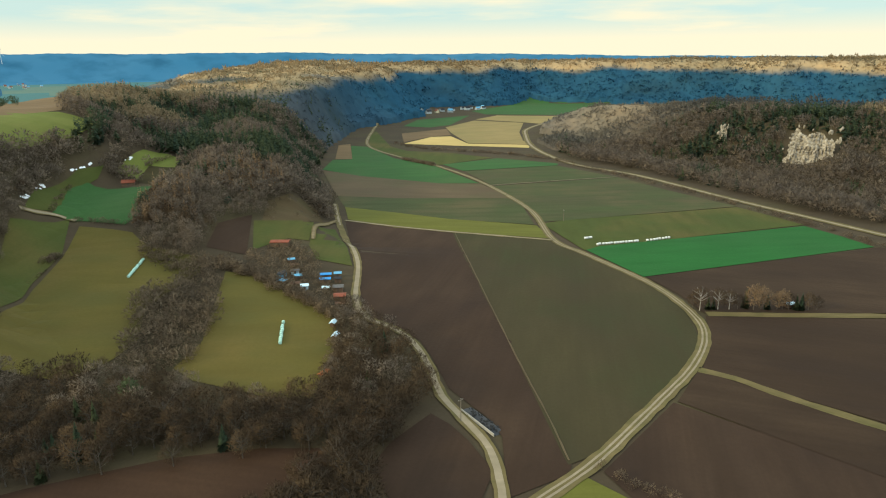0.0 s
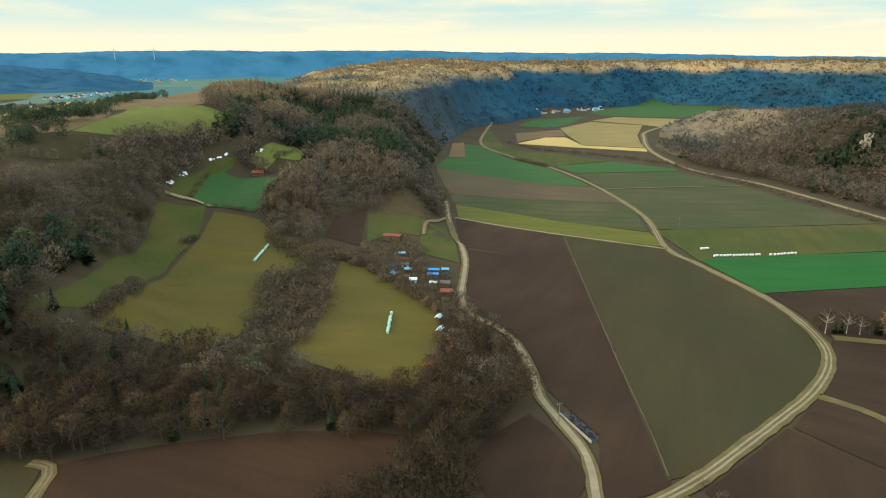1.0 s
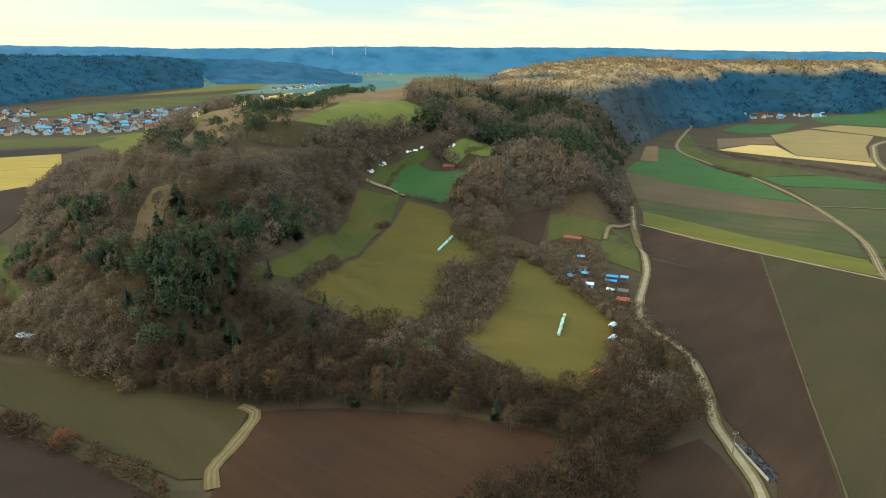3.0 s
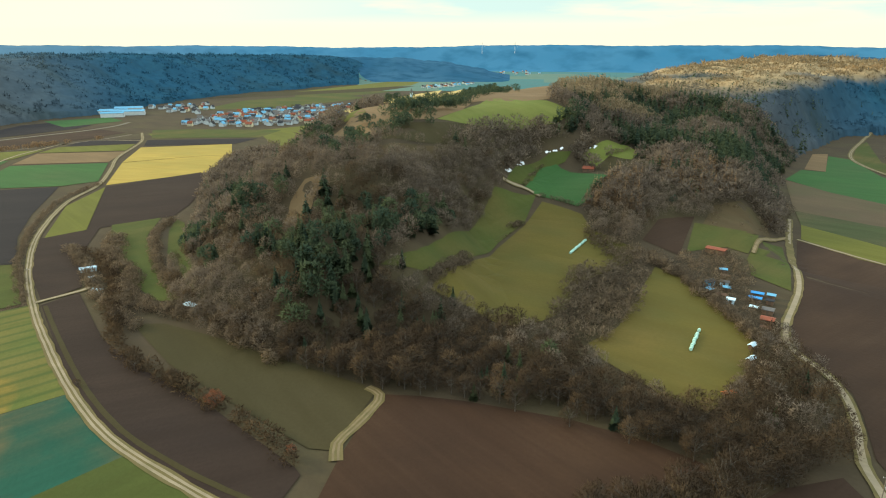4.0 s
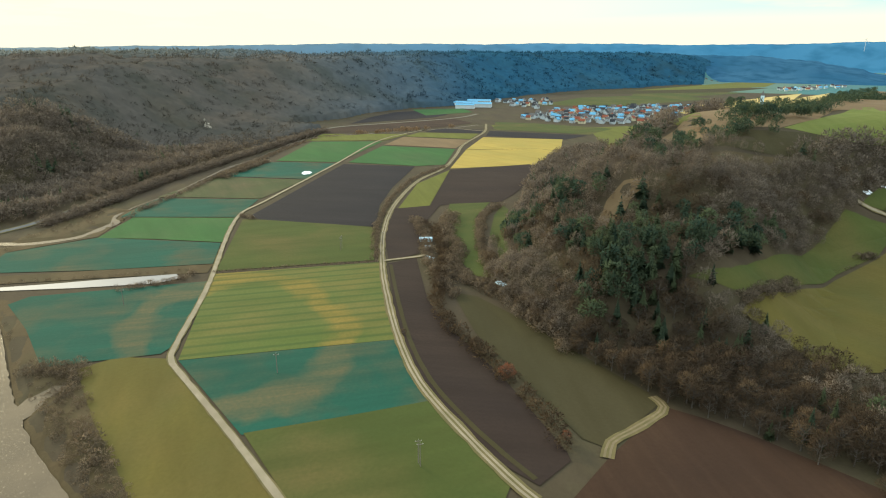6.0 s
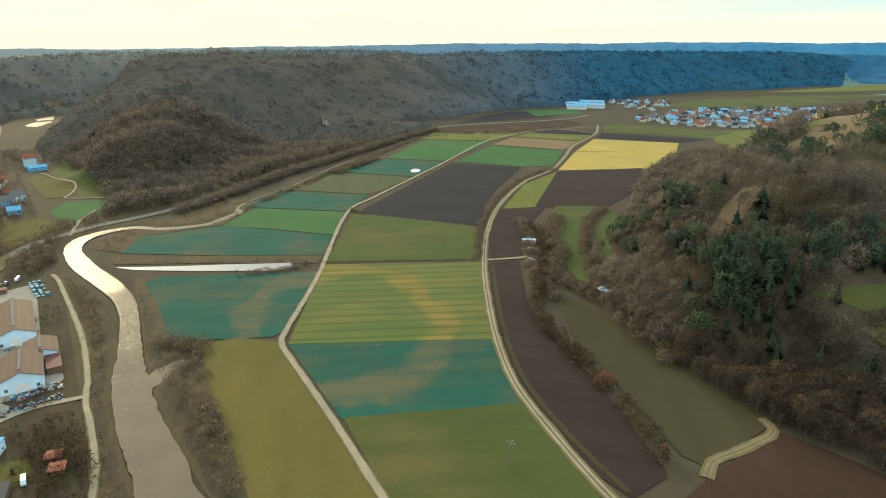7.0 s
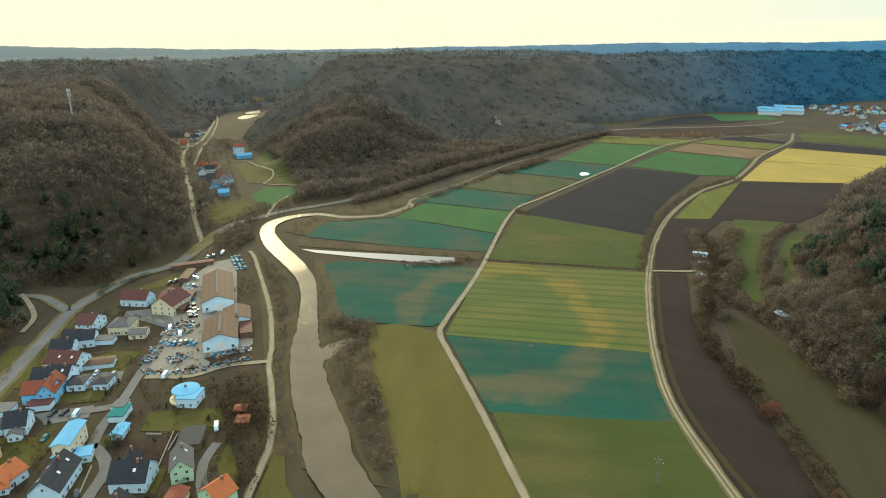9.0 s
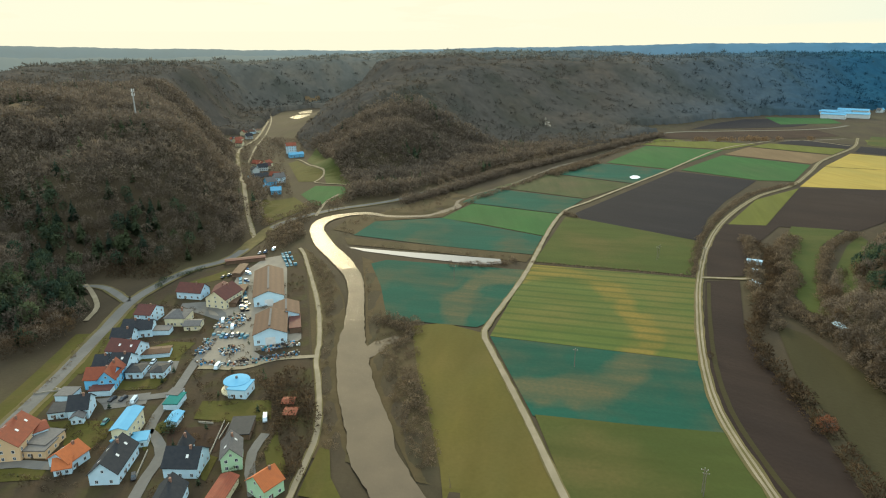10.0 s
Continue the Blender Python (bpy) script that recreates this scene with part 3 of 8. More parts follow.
OLIVE = soil("dull_pasture", (0.050, 0.041, 0.017), (0.041, 0.036, 0.016), (0.056, 0.046, 0.025), 0.5, size=40, rows=3.0, turn=-15, row_mix=0.15)
LIME = soil("yellow_green_crop", (0.115, 0.118, 0.024), (0.100, 0.100, 0.024), size=40, rows=4.0, turn=-8, row_mix=0.3)
# stubble brightened by a patch of sun that is put into the colour
STRAW = soil("sunlit_straw_stubble", (0.53, 0.39, 0.15), (0.43, 0.32, 0.12), (0.31, 0.27, 0.10), 0.8, size=50, rows=4.0, turn=25, row_mix=0.2)
DULL_STRAW = soil("dull_straw", (0.27, 0.205, 0.085), (0.21, 0.165, 0.072), (0.16, 0.150, 0.058), 0.8, size=60, rows=5.0, turn=25, row_mix=0.3)
# stubble with golden sunlight put into its base colour
GOLD = soil("golden_stubble", (0.37, 0.265, 0.062), (0.29, 0.225, 0.058), (0.20, 0.185, 0.052), 0.7, size=70, rows=4.0, turn=25, row_mix=0.2)
TAN = soil("tan_soil", (0.17, 0.115, 0.060), (0.13, 0.09, 0.048), size=40)
HILL_GREEN = soil("hill_pasture", (0.130, 0.150, 0.034), (0.108, 0.130, 0.030), (0.14, 0.125, 0.04), 0.5, size=50)
field("ploughed_field", PLOUGHED, [(-77, 494), (-54, 481), (8, 455), (16, 385), (31, 264), (40, 179), (38, 171), (19, 160), (21, 191), (17, 203), (3, 225), (-4, 251), (-10, 267), (-26, 285), (-40, 295), (-50, 370), (-64, 432)], "dark brown ploughed field with fine furrows")
field("sown_field", STUBBLE, [(8, 455), (76, 433), (94, 394), (115, 345), (122, 304), (116, 269), (102, 244), (80, 216), (50, 182), (40, 176), (40, 179), (31, 264), (16, 385)], "dull olive sown field with worn tramlines")
field("crop_strip", LIME, [(-84, 542), (-39, 521), (7, 496), (71, 474), (76, 439), (9, 459), (-36, 473), (-75, 500)], "yellow-green crop strip beside the farm track")
field("crop_field", BARE_GREEN, [(-98, 589), (-43, 577), (63, 572), (68, 553), (70, 478), (7, 498), (-40, 523), (-84, 544)], "dull green field of sparse winter crop")
field("ploughed_field", DRY_SOIL, [(-138, 734), (-88, 692), (-2, 646), (38, 644), (62, 575), (-43, 579), (-99, 592)], "brown harrowed field between green ones")
field("crop_field", CROP, [(-138, 810), (-114, 813), (-133, 943), (-107, 929), (-63, 819), (-8, 751), (37, 647), (-2, 649), (-89, 695), (-138, 738)], "dark green winter wheat below the wood")
field("tan_field", TAN, [(-136, 819), (-152, 950), (-138, 962), (-116, 818)], "tan bare soil at the wood's edge")
field("meadow", PASTURE, [(-104, 922), (-118, 1074), (-115, 1132), (-76, 932), (-49, 884), (13, 859), (63, 816), (-5, 763), (-48, 818)], "green river meadow beside the farm track")
field("crop_field", CROP, [(2, 766), (70, 811), (138, 767), (136, 754), (24, 722)], "green winter crop near the river")
field("crop_field", BARE_GREEN, [(26, 718), (135, 750), (185, 674), (50, 637)], "dark green field crossed by a faint track")
field("sown_field", BARE_GREEN, [(52, 631), (186, 671), (215, 601), (250, 532), (97, 491), (76, 485), (72, 558)], "brownish green sown field")
field("pasture_field", PASTURE, [(78, 479), (96, 488), (250, 528), (273, 469), (106, 417), (95, 409)], "olive pasture with dry patches")
field("bright_field", BRIGHT, [(97, 408), (107, 416), (272, 464), (281, 438), (288, 410), (118, 355)], "bright green winter crop field")
field("ploughed_field", PLOUGHED_EAST, [(120, 353), (292, 407), (294, 404), (323, 370), (283, 291), (222, 297), (132, 299), (129, 325)], "dark brown ploughed field beside the copse")
field("ploughed_field", PLOUGHED_EAST, [(131, 293), (215, 287), (274, 281), (183, 175), (156, 198), (108, 238), (124, 268)], "brown ploughed field")
field("ploughed_field", PLOUGHED_EAST, [(105, 236), (153, 193), (178, 170), (163, 152), (136, 168), (89, 213)], "brown ploughed field")
field("ploughed_field", PLOUGHED, [(86, 211), (136, 167), (156, 149), (123, 122), (59, 153), (51, 171)], "dark ploughed field with pale marks")
field("pasture_field", LIME, [(33, 157), (43, 168), (53, 158), (44, 141), (26, 142)], "green grass patch at the road fork")
field("straw_field", STRAW, [(-57, 962), (-16, 1043), (14, 1048), (38, 955), (130, 936), (122, 907), (15, 938)], "straw field in the river bend, sunlight in its pale colour")
field("straw_field", DULL_STRAW, [(17, 1096), (8, 1186), (66, 1309), (157, 1255), (130, 1095), (123, 982), (135, 942), (40, 962)], "golden stubble field beyond the river")
field("straw_field", DULL_STRAW, [(70, 1333), (121, 1419), (270, 1390), (191, 1231), (161, 1266)], "golden stubble field beyond the river")
field("tan_field", TAN, [(-67, 1094), (8, 1158), (14, 1064), (-16, 1051), (-58, 982)], "grey-brown harrowed field by the river")
field("crop_field", CROP, [(-71, 1213), (-49, 1333), (60, 1425), (14, 1226), (-23, 1189)], "green winter crop near the far hamlet")
field("crop_field", CROP, [(99, 1450), (71, 1544), (240, 1810), (444, 1719), (424, 1536), (281, 1416)], "green winter crop below the far slope")
field("harrowed_field", RED_SOIL, [(-155, 148), (-143, 156), (-128, 164), (-90, 179), (-62, 184), (-42, 184), (-38, 178), (-48, 158), (-69, 140), (-80, 115), (-123, 87), (-136, 110), (-146, 130)], "reddish brown harrowed field below the wood", smooth=0)
field("dull_field", OLIVE, [(-298, 118), (-287, 127), (-231, 137), (-167, 148), (-159, 146), (-143, 112), (-150, 108), (-204, 108), (-245, 109)], "dull olive grass field between hedges")
field("ploughed_field", PLOUGHED, [(-23, 173), (-17, 188), (-5, 205), (1, 198), (7, 188), (14, 172), (7, 151), (-13, 156)], "dark brown field in the bend of the lane")
field("ploughed_field", DARK_SOIL, [(-360, 99), (-364, 118), (-293, 99), (-250, 97), (-201, 99), (-145, 96), (-141, 95), (-134, 80), (-153, 72), (-191, 69), (-231, 70), (-288, 81)], "long dark ploughed strip beside the farm track")
field("ploughed_field", DARK_SOIL, [(-498, 145), (-496, 186), (-455, 159), (-418, 140), (-374, 123), (-367, 101), (-422, 115)], "dark ploughed field near the hedge")
field("ploughed_field", DARK_SOIL, [(-497, 179), (-647, 259), (-647, 360), (-583, 328), (-516, 271), (-489, 242)], "dark ploughed field below the spur")
field("crop_strip", LIME, [(-499, 150), (-590, 200), (-647, 257), (-499, 177)], "yellow-green crop strip")
field("crop_field", PASTURE, [(-429, 165), (-496, 197), (-489, 231), (-449, 199), (-398, 176), (-340, 156), (-303, 147), (-322, 142), (-370, 148)], "olive-green grass strip below the wood")
field("pasture_field", PASTURE, [(-446, 217), (-474, 237), (-461, 235), (-382, 191), (-319, 163), (-302, 153), (-338, 167), (-396, 189)], "narrow grass strip below the wood")
field("ploughed_field", BLACK_SOIL, [(-518, 28), (-729, 155), (-683, 227), (-582, 168), (-516, 136), (-450, 114), (-470, 84), (-504, 35)], "large black ploughed field")
field("pasture_field", PASTURE, [(-387, -5), (-508, 21), (-502, 34), (-468, 84), (-447, 113), (-372, 91)], "olive pasture with a hedge along it")
field("striped_field", STRIPED, [(-268, -27), (-380, -7), (-365, 92), (-281, 76), (-253, 69)], "green drilled field with dark tramlines")
field("crop_field", TEAL, [(-266, -27), (-251, 68), (-226, 66), (-194, 63), (-195, 31), (-198, -6)], "blue-green winter crop with bare patches")
field("pasture_field", PASTURE, [(-197, -5), (-194, 31), (-193, 63), (-163, 67), (-137, 70), (-122, 57), (-127, 18), (-146, 7)], "olive green pasture between two tracks")
field("pasture_field", MEADOW, [(-274, -68), (-279, -53), (-269, -32), (-213, -14), (-149, 3), (-128, 9), (-134, -32), (-160, -37), (-193, -46), (-229, -57)], "olive river meadow")
field("crop_field", TEAL, [(-370, -113), (-378, -105), (-368, -12), (-311, -25), (-282, -33), (-278, -36), (-283, -83), (-330, -97)], "blue-green winter crop by the backwater")
field("crop_field", TEAL, [(-436, -143), (-476, -136), (-493, -83), (-447, -1), (-403, -8), (-416, -74)], "blue-green winter crop in the river loop")
field("bright_field", CROP, [(-494, -82), (-547, -62), (-516, 15), (-450, 1), (-478, -46)], "green winter crop in the river loop")
field("crop_field", TEAL, [(-555, -71), (-616, -48), (-577, 39), (-520, 16)], "blue-green winter crop")
field("crop_field", BARE_GREEN, [(-624, -46), (-705, 5), (-651, 94), (-581, 42)], "dull green winter crop")
field("crop_field", TEAL, [(-708, 10), (-774, 78), (-738, 146), (-657, 98)], "blue-green winter crop beside a pale pond")
field("crop_field", CROP, [(-781, 84), (-928, 155), (-894, 250), (-745, 151)], "dark green winter crop")
field("straw_field", LIME, [(-941, 149), (-1008, 187), (-958, 313), (-904, 257)], "pale yellow stubble")
field("crop_field", CROP, [(-739, 164), (-851, 239), (-787, 321), (-684, 265), (-686, 232)], "green winter crop")
field("tan_field", TAN, [(-861, 245), (-928, 295), (-861, 375), (-796, 326)], "tan stubble field")
field("crop_strip", LIME, [(-934, 299), (-968, 335), (-920, 418), (-871, 381)], "pale yellow-green strip")
field("ploughed_field", BLACK_SOIL, [(-973, 346), (-1009, 388), (-962, 446), (-925, 422)], "dark ploughed strip near the town")
field("straw_field", GOLD, [(-657, 263), (-775, 334), (-748, 428), (-717, 443), (-645, 364)], "stubble field with sunlight put into its golden colour")
field("straw_field", GOLD, [(-779, 336), (-880, 408), (-816, 508), (-720, 446), (-751, 430)], "stubble field beside the farm road, sunlight in its yellow colour")
field("ploughed_field", BLACK_SOIL, [(-894, 420), (-947, 451), (-839, 567), (-815, 513)], "dark ploughed strip near the town")
field("pasture_field", PASTURE, [(-965, 467), (-1058, 516), (-1015, 571), (-897, 656), (-849, 577)], "yellow-green meadow in front of the town")
field("straw_field", STRAW, [(-1126, 959), (-1180, 1197), (-1281, 1544), (-1377, 1778), (-1192, 1501), (-1046, 1100), (-1033, 944)], "straw field on the far plain, sunlight in its colour")
field("crop_field", PASTURE, [(-1335, 758), (-1502, 995), (-1501, 1280), (-1339, 1290), (-1249, 956)], "pale green fields on the far plain")
field("crop_field", OLIVE, [(-1637, 969), (-1767, 1356), (-1877, 1872), (-1985, 2388), (-1717, 2067), (-1518, 1514), (-1567, 1201)], "dull green fields on the far plain")
field("ploughed_field", BLACK_SOIL, [(-1132, 262), (-1230, 330), (-1300, 400), (-1310, 478), (-1215, 482), (-1178, 440), (-1158, 366)], "dark ploughed field below the wooded slope")
field("ploughed_field", PLOUGHED, [(-1010, 170), (-1085, 215), (-1110, 285), (-1142, 372), (-1158, 462), (-1060, 470), (-1030, 400), (-1012, 300)], "brown field between river and road")
field("crop_field", CROP, [(-1342, 451), (-1324, 562), (-1242, 550), (-1216, 437)], "green field beside the far works")
field("meadow", MEADOW, [(-123, 344), (-108, 338), (-69, 304), (-54, 287), (-50, 265), (-49, 236), (-52, 218), (-70, 221), (-101, 233), (-112, 242), (-108, 265), (-115, 304)], "olive hill meadow with a row of wrapped bales", flat=False)
field("meadow", MEADOW, [(-238, 406), (-199, 393), (-181, 374), (-148, 365), (-139, 344), (-146, 315), (-150, 296), (-140, 266), (-143, 250), (-150, 236), (-175, 231), (-190, 220), (-203, 262), (-221, 324), (-227, 365)], "large olive hill meadow with wrapped bales", flat=False)
field("meadow", PASTURE, [(-263, 380), (-250, 415), (-233, 371), (-229, 332), (-212, 277), (-199, 226), (-212, 207), (-209, 231), (-228, 289), (-253, 353)], "dull olive meadow along the wood's edge", flat=False)
field("crop_field", CROP, [(-260, 417), (-273, 460), (-270, 480), (-219, 472), (-205, 418), (-208, 405), (-239, 415)], "green winter crop on the slope", flat=False)
field("meadow", PASTURE, [(-268, 401), (-278, 431), (-279, 489), (-269, 504), (-268, 490), (-274, 463), (-262, 421)], "sloping meadow with old snow at its edge", flat=False)
field("meadow", HILL_GREEN, [(-259, 506), (-256, 552), (-242, 565), (-228, 555), (-225, 533), (-244, 529), (-242, 502)], "small green hill meadow", flat=False)
field("heath", WILD, [(-125, 429), (-130, 468), (-118, 490), (-101, 500), (-92, 470), (-97, 447)], "rough brown clearing with bushes above the barn", flat=False)
field("bare_field", OLIVE, [(-243, 500), (-241, 528), (-207, 534), (-199, 512), (-214, 476)], "dull brown plot between hedges on the slope", flat=False)
field("bare_field", PLOUGHED, [(-150, 416), (-135, 439), (-122, 377), (-146, 381)], "small ploughed plot between trees", flat=False)
field("meadow", PASTURE, [(-130, 430), (-94, 449), (-90, 409), (-103, 409), (-119, 385)], "green garden meadow behind the barn", flat=False)
field("meadow", PASTURE, [(-90, 433), (-81, 463), (-64, 400), (-55, 363), (-76, 371), (-86, 400)], "green meadow beside the lane", flat=False)
field("meadow", OLIVE, [(-321, 308), (-337, 343), (-330, 362), (-325, 399), (-319, 444), (-308, 404), (-303, 373), (-310, 334)], "brownish hilltop pasture", flat=False)
field("meadow", HILL_GREEN, [(-333, 395), (-347, 446), (-376, 528), (-352, 546), (-331, 562), (-297, 560), (-296, 523), (-306, 500), (-316, 458), (-326, 414)], "bright green hilltop pasture", flat=False)
field("meadow", TAN, [(-1219, 1597), (-1456, 2178), (-427, 758), (-334, 571), (-352, 533), (-385, 498)], "pale straw hilltop field", flat=False)
field("meadow", WILD, [(-308, 290), (-305, 324), (-299, 382), (-293, 350), (-288, 324), (-276, 265)], "brown heath on the hill's shoulder", flat=False)
field("heath", TAN, [(-281, 199), (-290, 213), (-292, 225), (-283, 234), (-278, 230), (-281, 220), (-270, 204)], "bare tan slope in the wood", flat=False)
field("heath", TAN, [(-338, 290), (-324, 306), (-340, 345), (-334, 390), (-350, 448), (-380, 500), (-440, 520), (-455, 470), (-410, 390), (-380, 338), (-356, 300)], "tan dry grassland on the ridge", flat=False)


# ---------------------------------------------------------------- ways
track("farm_road", [(18, 149), (29, 159), (50, 178), (85, 218), (104, 241), (120, 269), (125, 297), (118, 342), (94, 398), (78, 436), (73, 531), (39, 656), (-5, 754), (-51, 823), (-109, 947), (-122, 1142), (-123, 1238)], 3.0, "pale gravel farm road with grassy verges", middle=0.9, verge=1.4)
track("lane", [(16, 150), (17, 163), (15, 183), (9, 198), (-1, 219), (-6, 241), (-13, 262), (-23, 277), (-38, 290), (-46, 314), (-52, 370), (-68, 433), (-82, 489), (-96, 556)], 2.8, "pale narrow lane along the wood", verge=1.0)
track("field_track", [(-78, 496), (-36, 475), (9, 457), (78, 433)], 2.2, "pale grassy field track", verge=1.0)
track("tramline", [(9, 454), (17, 379), (30, 263), (37, 207), (40, 177)], 0.8, "faint pale boundary between two fields", mat=DRY_SOIL, verge=0, lift=0.16)
track("field_track", [(105, 238), (117, 230), (131, 214), (153, 194), (179, 171)], 2.6, "pale grassy field track", mat=VERGE, verge=1.0)
track("field_track", [(132, 297), (173, 294), (219, 292), (278, 286)], 2.6, "dry grassy field track", mat=VERGE, verge=1.5)
track("field_track", [(48, 634), (116, 655), (186, 674)], 1.4, "faint pale field track", verge=0)
track("valley_road", [(350, 369), (315, 437), (292, 487), (260, 557), (211, 680), (155, 766), (130, 906), (137, 1054), (155, 1155), (233, 1317)], 3.6, "pale gravel road along the foot of the slope", verge=3.0)
track("farm_road", [(-131, 9), (-151, 3), (-180, -5), (-211, -14), (-253, -27), (-269, -31), (-289, -28), (-360, -12), (-514, 16), (-575, 49), (-730, 144), (-895, 242), (-971, 318), (-1009, 388), (-949, 440)], 2.9, "pale gravel farm road between the fields", verge=0.3)
track("farm_road", [(-127, 75), (-141, 72), (-175, 68), (-209, 66), (-248, 70), (-296, 79), (-360, 94), (-437, 118), (-514, 151), (-603, 204), (-661, 256), (-744, 306), (-822, 350), (-936, 435), (-1038, 487)], 3.2, "pale gravel farm road with hedges beside it", middle=0.8, verge=0.8)
track("grass_verge", [(-136, 80), (-152, 76.5), (-175, 73), (-209, 71), (-248, 75), (-296, 84.5), (-358, 99)], 2.4, "olive dry verge beside the farm road", mat=OLIVE, verge=0, lift=0.13)
track("field_track", [(-367, 97), (-367, 108), (-367, 121), (-369, 127)], 2.6, "short pale track across the ploughed field", verge=0.6)
track("field_track", [(-137, 108), (-144, 115), (-147, 125), (-151, 139), (-156, 148), (-164, 149)], 2.8, "rutted pale track round the field's corner", middle=0.7, verge=0.8, mat=RUTS)
track("river_path", [(-136, -84), (-151, -85), (-174, -87), (-202, -95), (-231, -106), (-254, -112), (-297, -127), (-352, -151), (-389, -168), (-398, -174)], 2.4, "pale gravel riverside path", verge=0.3)
track("country_road", [(-125, -200), (-160, -206), (-201, -214), (-248, -225), (-293, -235), (-340, -230), (-368, -214), (-408, -213), (-461, -213), (-509, -186), (-535, -156), (-560, -132), (-620, -98), (-700, -52), (-800, 10), (-950, 112), (-1030, 172), (-1087, 223), (-1112, 321), (-1136, 437), (-1165, 500), (-1205, 545)], 7.0, "grey asphalt country road", mat=ASPHALT, verge=1.5)
track("grass_verge", [(-120, -209), (-160, -215), (-201, -223), (-245, -233)], 9.0, "olive grass verge between road and wood", mat=LAWN, verge=0, lift=0.05)
track("grass_verge", [(-120, -194.5), (-160, -200.5), (-201, -208.5), (-248, -219.5), (-280, -226)], 4.5, "mown yellowish verge beside the road", mat=LAWN, verge=0, lift=0.05)
track("side_road", [(-411, -213), (-470, -245), (-576, -296), (-733, -375), (-846, -424), (-963, -449), (-1205, -529)], 4.0, "pale asphalt road up the side valley", mat=GRAVEL, verge=0.3)
track("country_road", [(-288, -237), (-306, -262), (-308, -278), (-296, -288)], 5.0, "asphalt junction road", mat=ASPHALT, verge=1.0)
track("hill_track", [(-269, 397), (-264, 404), (-257, 416), (-245, 415)], 2.6, "pale track climbing the slope", flat=False, lift=0.5, verge=0.6)
track("hill_track", [(-85, 494), (-87, 480), (-89, 458), (-90, 435), (-87, 411)], 2.0, "pale worn track", mat=RUTS, flat=False, lift=0.5, verge=0.6)


# ---------------------------------------------------------------- where woods stand
FRONT_WOOD = [(-261, 131), (-243, 132), (-204, 137), (-168, 143), (-157, 151), (-134, 164), (-91, 182), (-40, 187), (-35, 179), (-45, 159), (-61, 143), (-66, 128), (-37, 133), (-16, 158), (-21, 172), (-16, 190), (-6, 207), (-3, 224), (-5, 242), (-16, 268), (-31, 286), (-44, 298), (-52, 286), (-46, 260), (-47, 239), (-47, 219), (-68, 216), (-100, 224), (-133, 234), (-151, 233), (-176, 228), (-192, 215), (-213, 204), (-261, 175), (-293, 152)]
SPUR_WOOD = [(-155, 145), (-180, 143), (-212, 139), (-253, 138), (-281, 144), (-320, 161), (-385, 197), (-584, 328), (-686, 420), (-721, 500), (-822, 627), (-360, 333), (-321, 314), (-296, 295), (-290, 334), (-289, 386), (-305, 444), (-297, 491), (-279, 432), (-264, 388), (-253, 335), (-224, 277), (-210, 214), (-212, 204), (-193, 210), (-169, 229), (-148, 228), (-158, 176)]
SLOPE_WOOD = [(-273, 500), (-264, 527), (-262, 603), (-214, 573), (-164, 559), (-126, 588), (-103, 569), (-96, 509), (-87, 491), (-107, 460), (-136, 436), (-150, 414), (-150, 380), (-148, 364), (-182, 376), (-200, 399), (-207, 425), (-204, 466), (-221, 488), (-245, 487)]
OPEN_SLOPE = [(-44, 302), (-35, 276), (-47, 215), (-104, 222), (-151, 233), (-190, 218), (-214, 205), (-226, 285), (-254, 355), (-270, 398), (-285, 480), (-272, 534), (-256, 566), (-226, 560), (-204, 538), (-150, 520), (-112, 500), (-98, 520), (-84, 485), (-62, 425)]
SOUTH_WOOD = [(-183, -248), (-206, -246), (-220, -241), (-241, -239), (-260, -242), (-315, -284), (-337, -279), (-351, -252), (-416, -271), (-405, -372), (-369, -435), (-255, -344)]
EAST_WOOD = [(143, 967), (163, 810), (221, 714), (273, 585), (304, 510), (331, 460), (370, 392), (760, 420), (640, 560), (520, 700), (400, 880), (320, 1060), (240, 1080)]
WEST_WOOD = [(-541, -180), (-575, -136), (-622, -110), (-702, -64), (-804, -2), (-955, 100), (-1040, 164), (-1075, 195), (-1110, 150), (-1150, 60), (-1300, -20), (-1130, -200), (-900, -230), (-740, -240), (-640, -215)]
VALLEY_WOOD = [(-1000, -330), (-1600, -480), (-1750, -640), (-1500, -680), (-1000, -560)]
POND_GLADE = [(-960, -380), (-1150, -400), (-1330, -430), (-1480, -490), (-1500, -540), (-1400, -580), (-1250, -550), (-1100, -500), (-960, -475)]
ROAD_WOOD = [(-470, -240), (-420, -222), (-395, -226), (-372, -225), (-350, -242), (-345, -262), (-338, -284), (-322, -297), (-300, -296), (-267, -250), (-245, -250), (-213, -258), (-261, -310), (-360, -340), (-460, -300)]
FIR_STANDS = [(-170, 860, 110, 1.5), (-210, 1010, 140, 1.2), (-237, 590, 28, 2.6), (-266, 179, 75, 0.8), (-335, 245, 80, 1.0), (-410, 275, 60, 0.9), (-519, 323, 70, 1.6), (-230, 178, 30, 1.1), (-229, 242, 25, 1.6), (-181, 201, 14, 1.4), (-143, 595, 60, 2.6), (-230, 595, 45, 2.2), (-295, 534, 28, 3.0), (-291, 730, 90, 1.6), (-194, 739, 90, 1.7), (-270, -279, 45, 2.8), (-342, -300, 50, 1.6), (366, 738, 90, 1.6), (434, 693, 120, 1.9), (-448, 250, 25, 1.5), (-263, 239, 25, 0.8), (-444, -378, 60, 0.6)]


